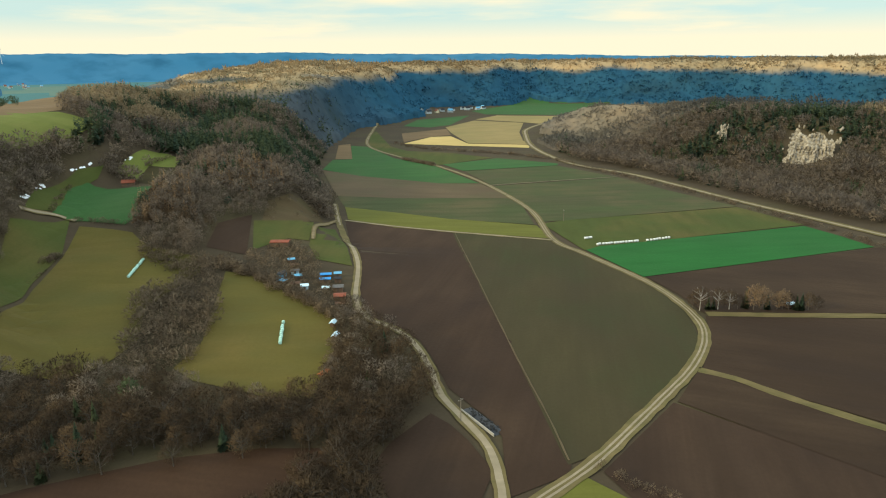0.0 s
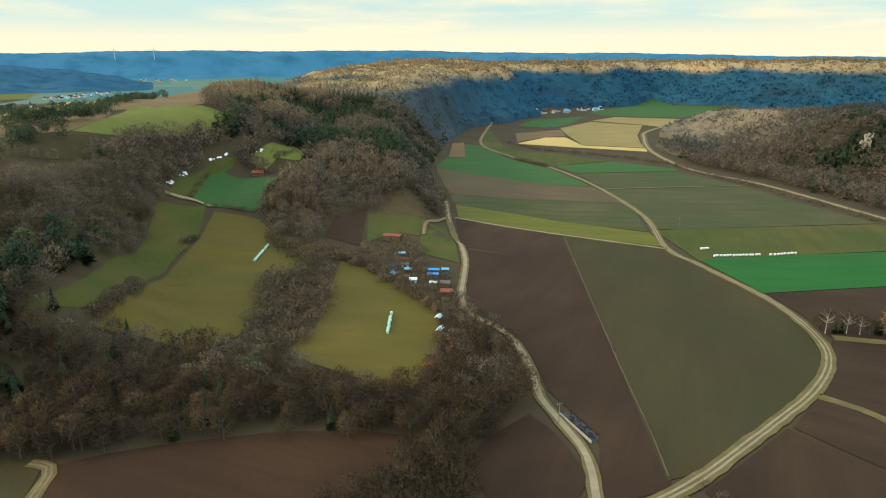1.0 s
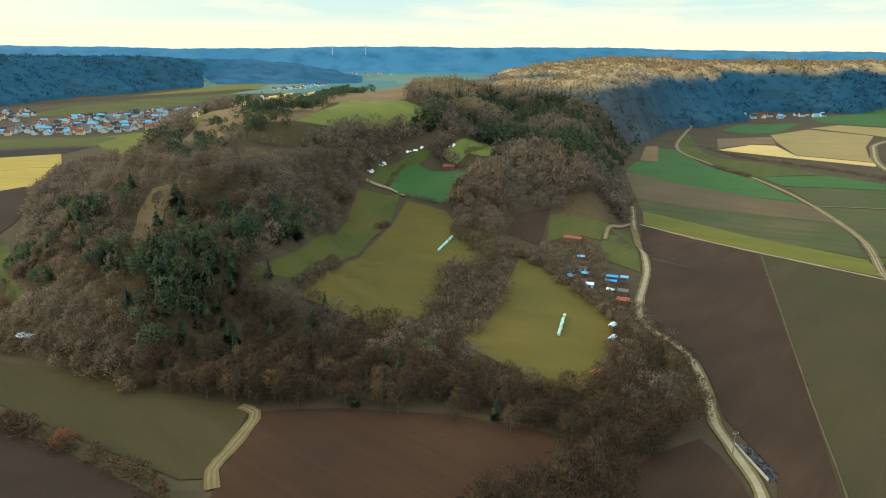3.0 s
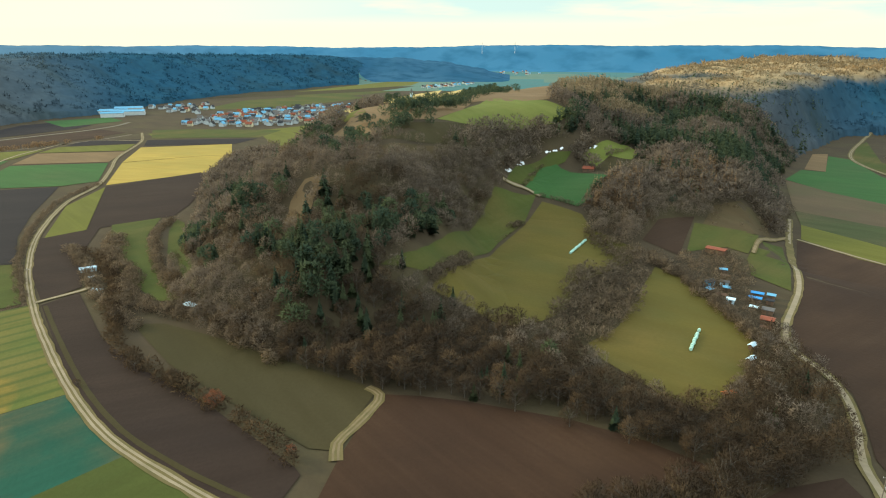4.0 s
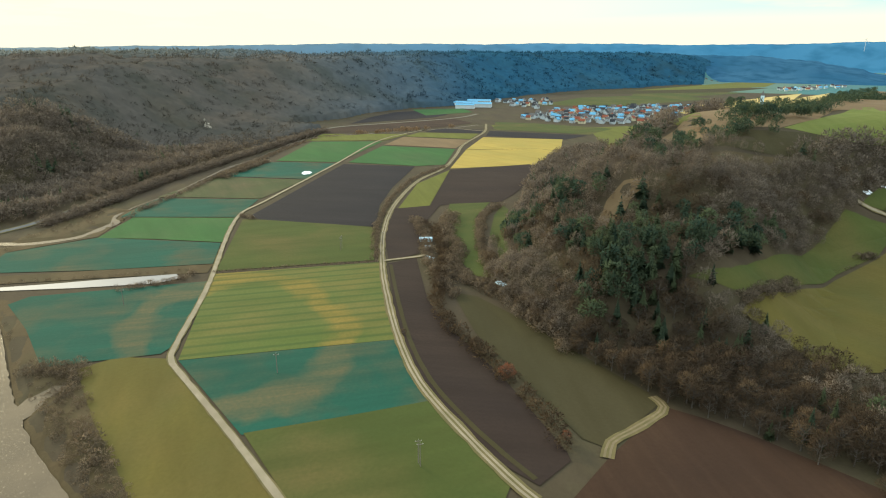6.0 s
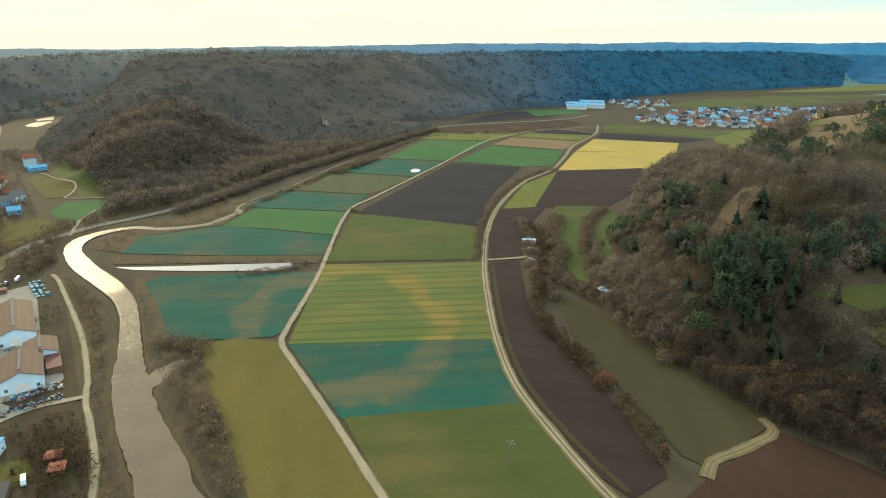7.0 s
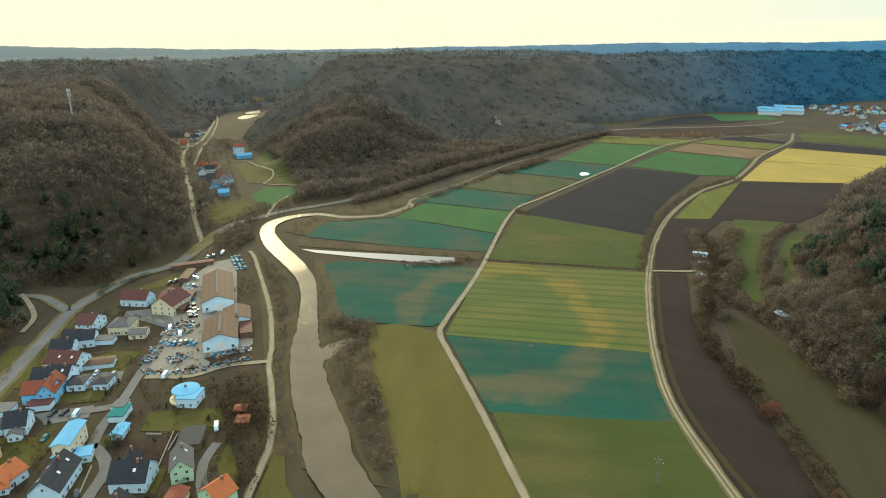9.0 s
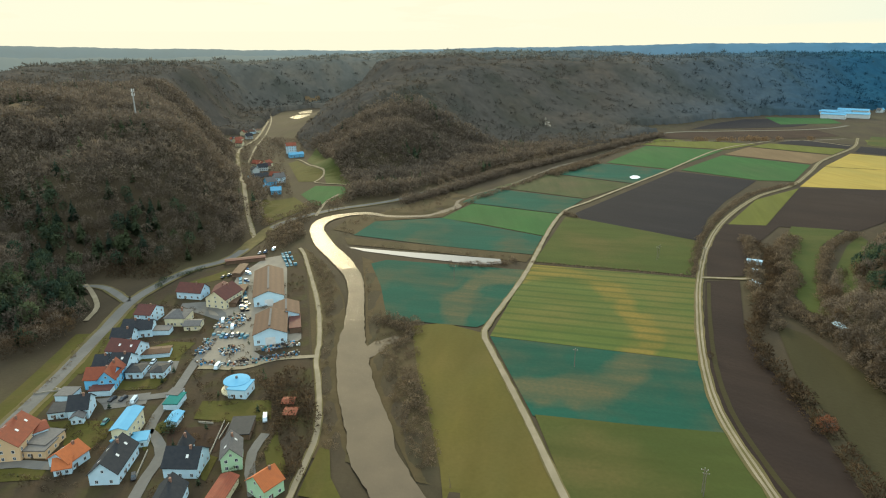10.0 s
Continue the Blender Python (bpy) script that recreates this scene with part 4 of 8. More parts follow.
# ---------------------------------------------------------------- trees
def blades(base, tip, width, rng):
    """Slender triangles from base points to tips."""
    d = tip - base
    side = np.cross(d, rng.normal(size=d.shape))
    side /= np.linalg.norm(side, axis=1)[:, None] + 1e-9
    return np.stack([base - side * width[:, None], base + side * width[:, None], tip], 1)


def crown_normals(tris, up=0.6):
    """Normals that swell out from the middle of a crown one metre high, at each corner; the triangles are turned to them."""
    p = (tris - np.array([0, 0, 0.46])) / np.array([0.38, 0.38, 0.46]) ** 2
    p[..., 2] += up
    nor = p / (np.linalg.norm(p, axis=2)[..., None] + 1e-9)
    face = np.cross(tris[:, 1] - tris[:, 0], tris[:, 2] - tris[:, 0])
    back = (face * nor.mean(1)).sum(1) < 0
    out = tris.copy()
    out[back] = tris[back][:, ::-1]
    nor[back] = nor[back][:, ::-1]
    return out, nor


def fine_crown(n, rng, flat=0.42, wide=0.37, lift=0.57, long=0.13, thick=0.012):
    """Fuzzy shell of short twigs with a looser middle, for a leafless tree one metre high."""
    d = rng.normal(size=(n, 3))
    d[:, 2] = d[:, 2] * 0.9 + 0.3
    d /= np.linalg.norm(d, axis=1)[:, None]
    a = np.arctan2(d[:, 1], d[:, 0])
    lump = 1 + 0.16 * np.sin(3 * a + rng.uniform(0, 6)) * np.cos(5 * d[:, 2] + rng.uniform(0, 6)) + 0.10 * np.sin(5 * a + rng.uniform(0, 6))
    r = np.array([wide, wide, flat])
    base = np.array([0, 0, lift]) + d * r * (rng.uniform(0.35, 1, (n, 1)) ** 0.45 * 0.92) * lump[:, None]
    way = d * 0.75 + rng.normal(size=(n, 3)) * 0.5 + np.array([0, 0, 0.35])
    way /= np.linalg.norm(way, axis=1)[:, None]
    tip = base + way * long * rng.uniform(0.6, 1.3, (n, 1))
    return blades(base, tip, thick * rng.uniform(0.6, 1.4, n), rng)


def needle_crown(n, rng, wide=0.20):
    """Drooping sprays round a stem, for a conifer one metre high."""
    h = rng.uniform(0, 1, n) ** 1.25
    a = rng.uniform(0, math.tau, n)
    out = np.stack([np.cos(a), np.sin(a), np.zeros(n)], 1)
    reach = wide * (1 - h) * rng.uniform(0.75, 1.2, n) + 0.012
    base = out * (reach * 0.1)[:, None] + np.array([0, 0, 1.0]) * (0.12 + 0.88 * h)[:, None]
    tip = out * reach[:, None] + np.array([0, 0, 1.0]) * (0.12 + 0.88 * h - 0.35 * reach)[:, None]
    return blades(base, tip, 0.30 * reach + 0.008, rng)


def sprays(name, places, sizes, kinds, mat, seed, label, category, tall=1.0, up=0.6, tones=None):
    """Many plants in one mesh: places (n, 3), sizes in metres, kinds: a few crowns of one metre to choose from."""
    rng = np.random.default_rng(seed)
    n = len(places)
    pick, turn = rng.integers(0, len(kinds), n), rng.uniform(0, math.tau, n)
    tint, broad = rng.uniform(0, 1, n), rng.uniform(0.85, 1.25, n)
    tris, tints, swell, order = [], [], [], []
    for k, crown in enumerate(kinds):
        sel = np.flatnonzero(pick == k)
        if not len(sel):
            continue
        c, s = np.cos(turn[sel])[:, None, None], np.sin(turn[sel])[:, None, None]
        crown, nor = crown_normals(crown, up)
        order.append(np.repeat(sel, crown.shape[0]))
        swell.append(np.stack([c * nor[None, :, :, 0] - s * nor[None, :, :, 1], s * nor[None, :, :, 0] + c * nor[None, :, :, 1], np.broadcast_to(nor[None, :, :, 2], (len(sel),) + nor.shape[:2])], -1).reshape(-1, 3, 3))
        x, y, z = crown[None, :, :, 0], crown[None, :, :, 1], crown[None, :, :, 2]
        size, b = sizes[sel][:, None, None], broad[sel][:, None, None]
        p = np.stack([(c * x - s * y) * size * b, (s * x + c * y) * size * b, z * size * tall], -1) + places[sel][:, None, None, :]
        tris.append(p.reshape(-1, 3, 3))
        tints.append(np.repeat(tint[sel], crown.shape[0]))
    tris, tints, swell = np.concatenate(tris), np.concatenate(tints), np.concatenate(swell)
    ob = triangles(name, tris, tints, mat, label, category, swell)
    order = np.concatenate(order)
    for key, v in (tones or {}).items():
        ob.data.attributes.new(key, "FLOAT", "FACE").data.foreach_set("value", v[order].astype(np.float32))
    return ob


def triangles(name, tris, tints, mat, label="", category="", normals=None):
    m = len(tris)
    me = bpy.data.meshes.new(name)
    me.vertices.add(3 * m)
    me.vertices.foreach_set("co", tris.astype(np.float32).ravel())
    me.loops.add(3 * m)
    me.loops.foreach_set("vertex_index", np.arange(3 * m, dtype=np.int32))
    me.polygons.add(m)
    me.polygons.foreach_set("loop_start", np.arange(0, 3 * m, 3, dtype=np.int32))
    me.materials.append(mat)
    at = me.attributes.new("tint", "FLOAT", "FACE")
    at.data.foreach_set("value", tints.astype(np.float32))
    if normals is not None:
        me.attributes.new("custom_normal", "FLOAT_VECTOR", "CORNER").data.foreach_set("vector", normals.astype(np.float32).ravel())
    me.update(calc_edges=True)
    ob = new(name, me)
    if label:
        tagged(ob, label, category, kind="stuff")
    return ob


def free_of(x, y, plots=True):
    """Where trees may stand: off the fields, ways, water and yards."""
    ok = np.ones(len(x), bool)
    for poly in KEEP_CLEAR if plots else ():
        a = np.array(poly)
        near = (x > a[:, 0].min()) & (x < a[:, 0].max()) & (y > a[:, 1].min()) & (y < a[:, 1].max()) & ok
        idx = np.flatnonzero(near)
        if len(idx):
            ok[idx[inside(x[idx], y[idx], poly)]] = False
    for line, half in CLEAR_LINES:
        near = (x > line[:, 0].min() - half) & (x < line[:, 0].max() + half) & (y > line[:, 1].min() - half) & (y < line[:, 1].max() + half) & ok
        idx = np.flatnonzero(near)
        if len(idx):
            d, _ = polyline_distance(x[idx], y[idx], [tuple(p) for p in line[::2]] + [tuple(line[-1])])
            ok[idx[d < half]] = False
    return ok


def scattered(x0, x1, y0, y1, step, rng):
    gx, gy = np.meshgrid(np.arange(x0, x1, step), np.arange(y0, y1, step))
    x = gx.ravel() + rng.uniform(-0.48, 0.48, gx.size) * step
    y = gy.ravel() + rng.uniform(-0.48, 0.48, gx.size) * step
    return x, y


def patchy(x, y, size, seed):
    """Smooth random drifts from -1 to 1, to part kinds of trees."""
    r = np.random.default_rng(seed)
    v = 0
    for k in range(5):
        a, ph, f = r.uniform(0, math.tau), r.uniform(0, math.tau), r.uniform(0.6, 1.8) / size
        v = v + np.sin(math.tau * f * (x * math.cos(a) + y * math.sin(a)) + ph)
    return v / 2.6


rng_wood = np.random.default_rng(5)
NEAR_BARE = [fine_crown(290, rng_wood, long=0.095, thick=0.0135) for _ in range(6)]
MID_BARE = [fine_crown(72, rng_wood, wide=0.41, long=0.18, thick=0.036) for _ in range(6)]
FAR_BARE = [fine_crown(30, rng_wood, wide=0.43, flat=0.44, lift=0.54, long=0.22, thick=0.050) for _ in range(8)]
DOT_BARE = [fine_crown(15, rng_wood, wide=0.50, flat=0.42, lift=0.56, long=0.34, thick=0.11) for _ in range(10)]
PINES = [fine_crown(190, rng_wood, flat=0.34, wide=0.27, lift=0.64, long=0.10, thick=0.028) for _ in range(3)]
NEAR_FIR = [needle_crown(170, rng_wood, 0.25) for _ in range(3)] + PINES
MID_FIR = [needle_crown(50, rng_wood, 0.24) for _ in range(4)]
FAR_FIR = [needle_crown(20, rng_wood, 0.28) for _ in range(4)]
LARCHES = [needle_crown(80, rng_wood, 0.15) for _ in range(4)]
BUSHES = [fine_crown(95, rng_wood, flat=0.5, wide=0.62, lift=0.42, long=0.22, thick=0.035) for _ in range(5)]

# outlines in plan of the woods round the meadows and along the valley floor
WOODS = [
    ("front_wood", FRONT_WOOD),
    ("spur_wood", SPUR_WOOD),
    ("slope_wood", SLOPE_WOOD),
    ("south_wood", SOUTH_WOOD),
    ("east_wood", EAST_WOOD),
    ("west_wood", WEST_WOOD),
    ("road_wood", ROAD_WOOD),
    ("valley_wood", VALLEY_WOOD),
]


def wooded(x, y, h):
    """Where woodland grows: every slope but the meadows, and the woods on the low ground."""
    ok = (h > 1.5) & ~inside(x, y, OPEN_SLOPE)
    for _, outline in WOODS:
        ok |= inside(x, y, outline)
    return ok


WOOD_LABELS = ("leafless crowns standing out of the far woods", "leafless plateau wood with sunlight put into its tan colour", "leafless grey-brown deciduous woodland on the slopes", "brown leafless deciduous woodland round the meadows")


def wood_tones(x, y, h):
    """Shares from 0 to 1 put into the woods' colour: plateau sunlight, grey western haze, near brown; the rest is blue
    haze.
    """
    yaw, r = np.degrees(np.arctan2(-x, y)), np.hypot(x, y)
    # sunlight on the plateau tops and the eastern wood's tip, put into the colour
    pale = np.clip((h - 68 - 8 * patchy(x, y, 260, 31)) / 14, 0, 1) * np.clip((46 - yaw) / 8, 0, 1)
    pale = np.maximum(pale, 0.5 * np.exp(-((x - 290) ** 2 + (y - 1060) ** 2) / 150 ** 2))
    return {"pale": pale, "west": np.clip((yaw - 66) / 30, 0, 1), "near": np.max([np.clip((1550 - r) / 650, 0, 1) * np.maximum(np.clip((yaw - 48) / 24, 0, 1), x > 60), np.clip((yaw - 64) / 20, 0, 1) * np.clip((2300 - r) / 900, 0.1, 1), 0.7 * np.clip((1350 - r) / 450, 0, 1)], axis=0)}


def canopy():
    """The closed roof of the woods more than 0.9 km off: one uneven sheet of crowns over the slopes."""
    az = np.radians(np.arange(-42, 140, 0.20))
    rings = [880.0]
    while rings[-1] < 3150:
        rings.append(rings[-1] * 1.0038)
    r, a = np.meshgrid(np.array(rings), az, indexing="ij")
    rng = np.random.default_rng(77)
    shape = r.shape
    x = (-r * np.sin(a)).ravel() + rng.uniform(-2, 2, r.size)
    y = (r * np.cos(a)).ravel() + rng.uniform(-2, 2, r.size)
    h = height(x, y)
    wood = wooded(x, y, h)
    idx = np.flatnonzero(wood)
    wood[idx[~free_of(x[idx], y[idx])]] = False
    lump = patchy(x, y, 38, 51) + 0.8 * patchy(x, y, 17, 52) - 1.5 * np.clip((1150 - r.ravel()) / 250, 0, 1)
    z = np.where(wood, h + 9.5 * np.clip((r.ravel() - 880) / 140, 0.2, 1) + 1.2 * lump + rng.uniform(-0.7, 0.7, r.size), h - 1.5)
    tones = wood_tones(x, y, h)
    nr, na = shape
    i, j = np.meshgrid(np.arange(nr - 1), np.arange(na - 1), indexing="ij")
    q = np.stack([i * na + j, (i + 1) * na + j, (i + 1) * na + j + 1, i * na + j + 1], -1).reshape(-1, 4)
    q = q[wood[q].any(1)]
    used = np.unique(q)
    at = np.zeros(r.size, int)
    at[used] = np.arange(len(used))
    me = bpy.data.meshes.new("canopy")
    me.vertices.add(len(used))
    me.vertices.foreach_set("co", np.stack([x, y, z], 1)[used].astype(np.float32).ravel())
    me.loops.add(q.size)
    me.loops.foreach_set("vertex_index", at[q].astype(np.int32).ravel())
    me.polygons.add(len(q))
    me.polygons.foreach_set("loop_start", np.arange(0, q.size, 4, dtype=np.int32))
    me.polygons.foreach_set("use_smooth", np.ones(len(q), bool))
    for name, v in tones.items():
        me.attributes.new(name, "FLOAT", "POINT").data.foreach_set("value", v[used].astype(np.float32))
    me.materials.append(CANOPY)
    me.update(calc_edges=True)
    tagged(new("far_wood", me), "closed leafless woodland on the far slopes and plateau", "wood", kind="stuff")


def canopy_material(name, thin=0.0, deep=1.0):
    m, nodes, links, bsdf = material(name, 1.0, spec=0.0)

    def read(name):
        n = nodes.new("ShaderNodeAttribute")
        n.attribute_name = name
        return n.outputs["Fac"]

    # distance haze put into the crowns' base colour: blue, greyer in the west
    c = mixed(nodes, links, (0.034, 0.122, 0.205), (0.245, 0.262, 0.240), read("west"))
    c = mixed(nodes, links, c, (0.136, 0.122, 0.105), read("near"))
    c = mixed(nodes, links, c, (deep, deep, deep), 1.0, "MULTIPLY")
    # tan that carries the painted sunlight of these crowns
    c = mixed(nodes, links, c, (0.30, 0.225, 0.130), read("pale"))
    # drifts of greener and of tan crowns, groups of conifers
    c = mixed(nodes, links, c, mixed(nodes, links, c, (1.17, 1.09, 1.02), 1.0, "MULTIPLY"), noise_of(nodes, links, 60, 0.45, 0.65, detail=6))
    c = mixed(nodes, links, c, mixed(nodes, links, c, (0.80, 0.84, 0.86), 1.0, "MULTIPLY"), noise_of(nodes, links, 170, 0.45, 0.62, detail=5))
    dark = noise_of(nodes, links, 110, 0.52, 0.70, detail=7)
    c = mixed(nodes, links, c, (0.020, 0.028, 0.019), mixed(nodes, links, (0, 0, 0), (0.36, 0.36, 0.36), dark))
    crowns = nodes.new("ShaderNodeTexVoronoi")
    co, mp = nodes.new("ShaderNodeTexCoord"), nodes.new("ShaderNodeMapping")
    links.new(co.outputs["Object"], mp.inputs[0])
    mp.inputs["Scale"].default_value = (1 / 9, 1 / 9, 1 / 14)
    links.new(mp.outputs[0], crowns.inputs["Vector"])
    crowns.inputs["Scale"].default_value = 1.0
    # shade between neighbouring crowns, darkened into the colour
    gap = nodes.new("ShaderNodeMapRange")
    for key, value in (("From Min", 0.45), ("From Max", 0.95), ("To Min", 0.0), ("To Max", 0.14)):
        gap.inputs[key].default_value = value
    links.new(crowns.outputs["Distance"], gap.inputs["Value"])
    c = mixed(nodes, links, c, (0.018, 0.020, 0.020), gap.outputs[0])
    own = nodes.new("ShaderNodeSeparateColor")
    links.new(crowns.outputs["Color"], own.inputs[0])
    c = mixed(nodes, links, c, mixed(nodes, links, c, (1.18, 1.16, 1.14), 1.0, "MULTIPLY"), own.outputs[0])
    links.new(c, bsdf.inputs["Base Color"])
    if thin:
        let, both = nodes.new("ShaderNodeBsdfTranslucent"), nodes.new("ShaderNodeMixShader")
        links.new(c, let.inputs["Color"])
        both.inputs[0].default_value = thin
        links.new(bsdf.outputs[0], both.inputs[1])
        links.new(let.outputs[0], both.inputs[2])
        links.new(both.outputs[0], nodes["Material Output"].inputs["Surface"])
    return m


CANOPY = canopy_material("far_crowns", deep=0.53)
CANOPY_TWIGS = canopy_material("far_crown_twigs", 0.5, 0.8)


def plant_woods():
    rng = np.random.default_rng(11)
    # (inner radius, outer radius, spacing, bare crowns, fir crowns, mean height)
    rings = [(0, 480, 5.4, NEAR_BARE, NEAR_FIR, 10.5), (480, 900, 6.2, MID_BARE, MID_FIR, 11.5), (900, 1420, 9.5, FAR_BARE, FAR_FIR, 12.5), (1420, 3100, 13.0, DOT_BARE, FAR_FIR, 14.0)]
    for r0, r1, step, bare, fir, tall in rings:
        x, y = scattered(-r1, r1, -r1, r1, step, rng)
        r, az = np.hypot(x, y), np.degrees(np.arctan2(-x, y))
        k = (r >= r0) & (r < r1) & (az > -42) & (az < 140)
        x, y = x[k], y[k]
        h = height(x, y)
        k = wooded(x, y, h)
        x, y, h = x[k], y[k], h[k]
        k = free_of(x, y)
        x, y, h = x[k], y[k], h[k]
        size = tall * rng.uniform(0.7, 1.25, len(x)) * (1 + 0.15 * patchy(x, y, 90, 3))
        kind = patchy(x, y, 130, 7) + 0.7 * patchy(x, y, 45, 8) + rng.normal(0, 0.65, len(x)) + fir_bias(x, y)
        if r0 >= 480:
            kind = kind + 0.55 * ((h > 66) & (y > 600) & (x > -0.9 * y))
        if r0 >= 900:
            kind = kind - 0.7 * (np.degrees(np.arctan2(-x, y)) > 44)
        firs = kind > 1.5
        if r0 == 0:
            # the stretch of wood beside the harrowed field is made of single trees
            edge = np.flatnonzero((y < 205) & (x > -215) & inside(x, y, FRONT_WOOD))[:300]
            for i in edge:
                model = FIR_MODELS[i % 2] if firs[i] else TREE_MODELS[i % 6]
                plant(model, x[i], y[i], size[i] * (1.15 if firs[i] else 1.0), rng.uniform(0, 360), rng.uniform(0.9, 1.3))
            rest = np.ones(len(x), bool)
            rest[edge] = False
            x, y, h, size, firs = x[rest], y[rest], h[rest], size[rest], firs[rest]
        p = np.stack([x, y, h - 0.3], 1)
        # tone follows distance, with haze and sunlight put into the colour; the far ones rise out of the closed canopy
        if r0 >= 900:
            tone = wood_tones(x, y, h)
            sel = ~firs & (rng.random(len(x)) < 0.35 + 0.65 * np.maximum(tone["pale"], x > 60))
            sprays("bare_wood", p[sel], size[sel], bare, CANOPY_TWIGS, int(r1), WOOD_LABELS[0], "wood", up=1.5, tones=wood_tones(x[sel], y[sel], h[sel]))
        else:
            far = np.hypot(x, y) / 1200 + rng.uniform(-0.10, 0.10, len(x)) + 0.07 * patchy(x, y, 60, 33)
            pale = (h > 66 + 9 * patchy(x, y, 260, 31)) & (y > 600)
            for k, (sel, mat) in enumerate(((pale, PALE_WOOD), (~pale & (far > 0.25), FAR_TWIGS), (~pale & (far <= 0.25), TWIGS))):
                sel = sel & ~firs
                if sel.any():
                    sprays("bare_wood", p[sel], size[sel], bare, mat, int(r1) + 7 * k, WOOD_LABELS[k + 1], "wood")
        if firs.any():
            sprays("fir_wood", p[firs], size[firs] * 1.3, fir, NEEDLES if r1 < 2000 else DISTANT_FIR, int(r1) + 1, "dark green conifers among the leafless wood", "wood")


def fir_bias(x, y):
    """Conifers keep to a few stands."""
    b = np.full(len(x), -0.32)
    for cx, cy, rad, amount in FIR_STANDS:
        b += amount * np.exp(-((x - cx) ** 2 + (y - cy) ** 2) / rad ** 2)
    return b



# ---------------------------------------------------------------- buildings
WALL_WHITE = plain("white_render", (0.55, 0.73, 0.83), (0.45, 0.62, 0.72), 3.0, 0.85, vary=0.1)
WALL_BLUE = plain("pale_blue_render", (0.16, 0.50, 0.78), (0.14, 0.44, 0.70), 3.0, 0.85, vary=0.1)
WALL_PEACH = plain("peach_render", (0.62, 0.44, 0.26), (0.54, 0.38, 0.22), 3.0, 0.85, vary=0.05)
WALL_CREAM = plain("cream_render", (0.66, 0.60, 0.40), (0.56, 0.50, 0.34), 3.0, 0.85, vary=0.05)
WALL_GREEN = plain("mint_render", (0.42, 0.62, 0.40), (0.36, 0.54, 0.35), 3.0, 0.85, vary=0.05)
WALL_WOOD = plain("weathered_boards", (0.16, 0.10, 0.065), (0.11, 0.075, 0.05), 1.0, 0.9)
FRAME = plain("white_frame", (0.70, 0.70, 0.68), rough=0.5, vary=0.05)
PANE, nodes_p, links_p, bsdf_p = material("window_glass", 0.08, spec=0.6)
bsdf_p.inputs["Base Color"].default_value = (0.03, 0.045, 0.06, 1)
DOOR_WOOD = plain("door_paint", (0.10, 0.07, 0.05), rough=0.5)
CHIMNEY = plain("chimney_brick", (0.26, 0.14, 0.10), (0.18, 0.11, 0.08), 0.6)


def tiled(name, base, other, course=0.4):
    """Roof covering in courses that run across the slope."""
    m, nodes, links, bsdf = material(name, 0.75, spec=0.25)
    c = mixed(nodes, links, base, other, noise_of(nodes, links, 1.3, 0.3, 0.7, detail=6))
    co, sep = nodes.new("ShaderNodeTexCoord"), nodes.new("ShaderNodeSeparateXYZ")
    links.new(co.outputs["Object"], sep.inputs[0])
    k = nodes.new("ShaderNodeMath")
    k.operation = "PINGPONG"
    links.new(sep.outputs[2], k.inputs[0])
    k.inputs[1].default_value = course * 0.3
    r = nodes.new("ShaderNodeMapRange")
    r.inputs["From Max"].default_value, r.inputs["To Max"].default_value = course * 0.3, 0.4
    links.new(k.outputs[0], r.inputs["Value"])
    c = mixed(nodes, links, c, tuple(0.5 * v for v in base), r.outputs[0])
    links.new(c, bsdf.inputs["Base Color"])
    bumped(nodes, links, bsdf, k.outputs[0], 0.08)
    return m


ROOF_DARK = tiled("slate_grey_tiles", (0.018, 0.022, 0.028), (0.032, 0.034, 0.038))
ROOF_GREY = tiled("weathered_grey_tiles", (0.13, 0.125, 0.12), (0.09, 0.085, 0.085))
ROOF_RED = tiled("terracotta_tiles", (0.25, 0.066, 0.032), (0.18, 0.054, 0.030))
ROOF_ORANGE = tiled("bright_orange_tiles", (0.46, 0.135, 0.042), (0.36, 0.11, 0.04))
ROOF_MAROON = tiled("maroon_tiles", (0.12, 0.042, 0.032), (0.085, 0.035, 0.03))
ROOF_BROWN = tiled("brown_sheet", (0.118, 0.065, 0.038), (0.096, 0.053, 0.032), 2.0)
ROOF_BLUE = plain("pale_blue_sheet", (0.13, 0.36, 0.54), (0.11, 0.31, 0.48), 3.0, 0.9)
ROOF_TEAL = plain("teal_sheet", (0.005, 0.150, 0.135), (0.006, 0.125, 0.115), 2.0, 0.9)
ROOF_FLAT = plain("grey_gravel_roof", (0.15, 0.14, 0.13), (0.11, 0.105, 0.10), 1.0, 0.95)


def shared_mesh(name, build, mat):
    bm = bmesh.new()
    build(bm)
    me = bpy.data.meshes.new(name)
    bm.to_mesh(me)
    bm.free()
    me.materials.append(mat)
    return me


def frame_shape(bm):
    for x0, x1, z0, z1 in ((-0.55, -0.45, 0, 1.3), (0.45, 0.55, 0, 1.3), (-0.45, 0.45, 0, 0.1), (-0.45, 0.45, 1.2, 1.3), (-0.03, 0.03, 0.1, 1.2)):
        box(bm, x0, x1, -0.06, 0.04, z0, z1)


WINDOW_FRAME = shared_mesh("window", frame_shape, FRAME)
WINDOW_PANE = shared_mesh("pane", lambda bm: box(bm, -0.46, 0.46, -0.03, 0.02, 0.08, 1.22), PANE)


def add_window(parent, m, scale=1.0):
    w = new("window", WINDOW_FRAME)
    w.parent = parent
    w.matrix_basis = m @ Matrix.Scale(scale, 4)
    p = new("pane", WINDOW_PANE)
    p.parent = w
    return w


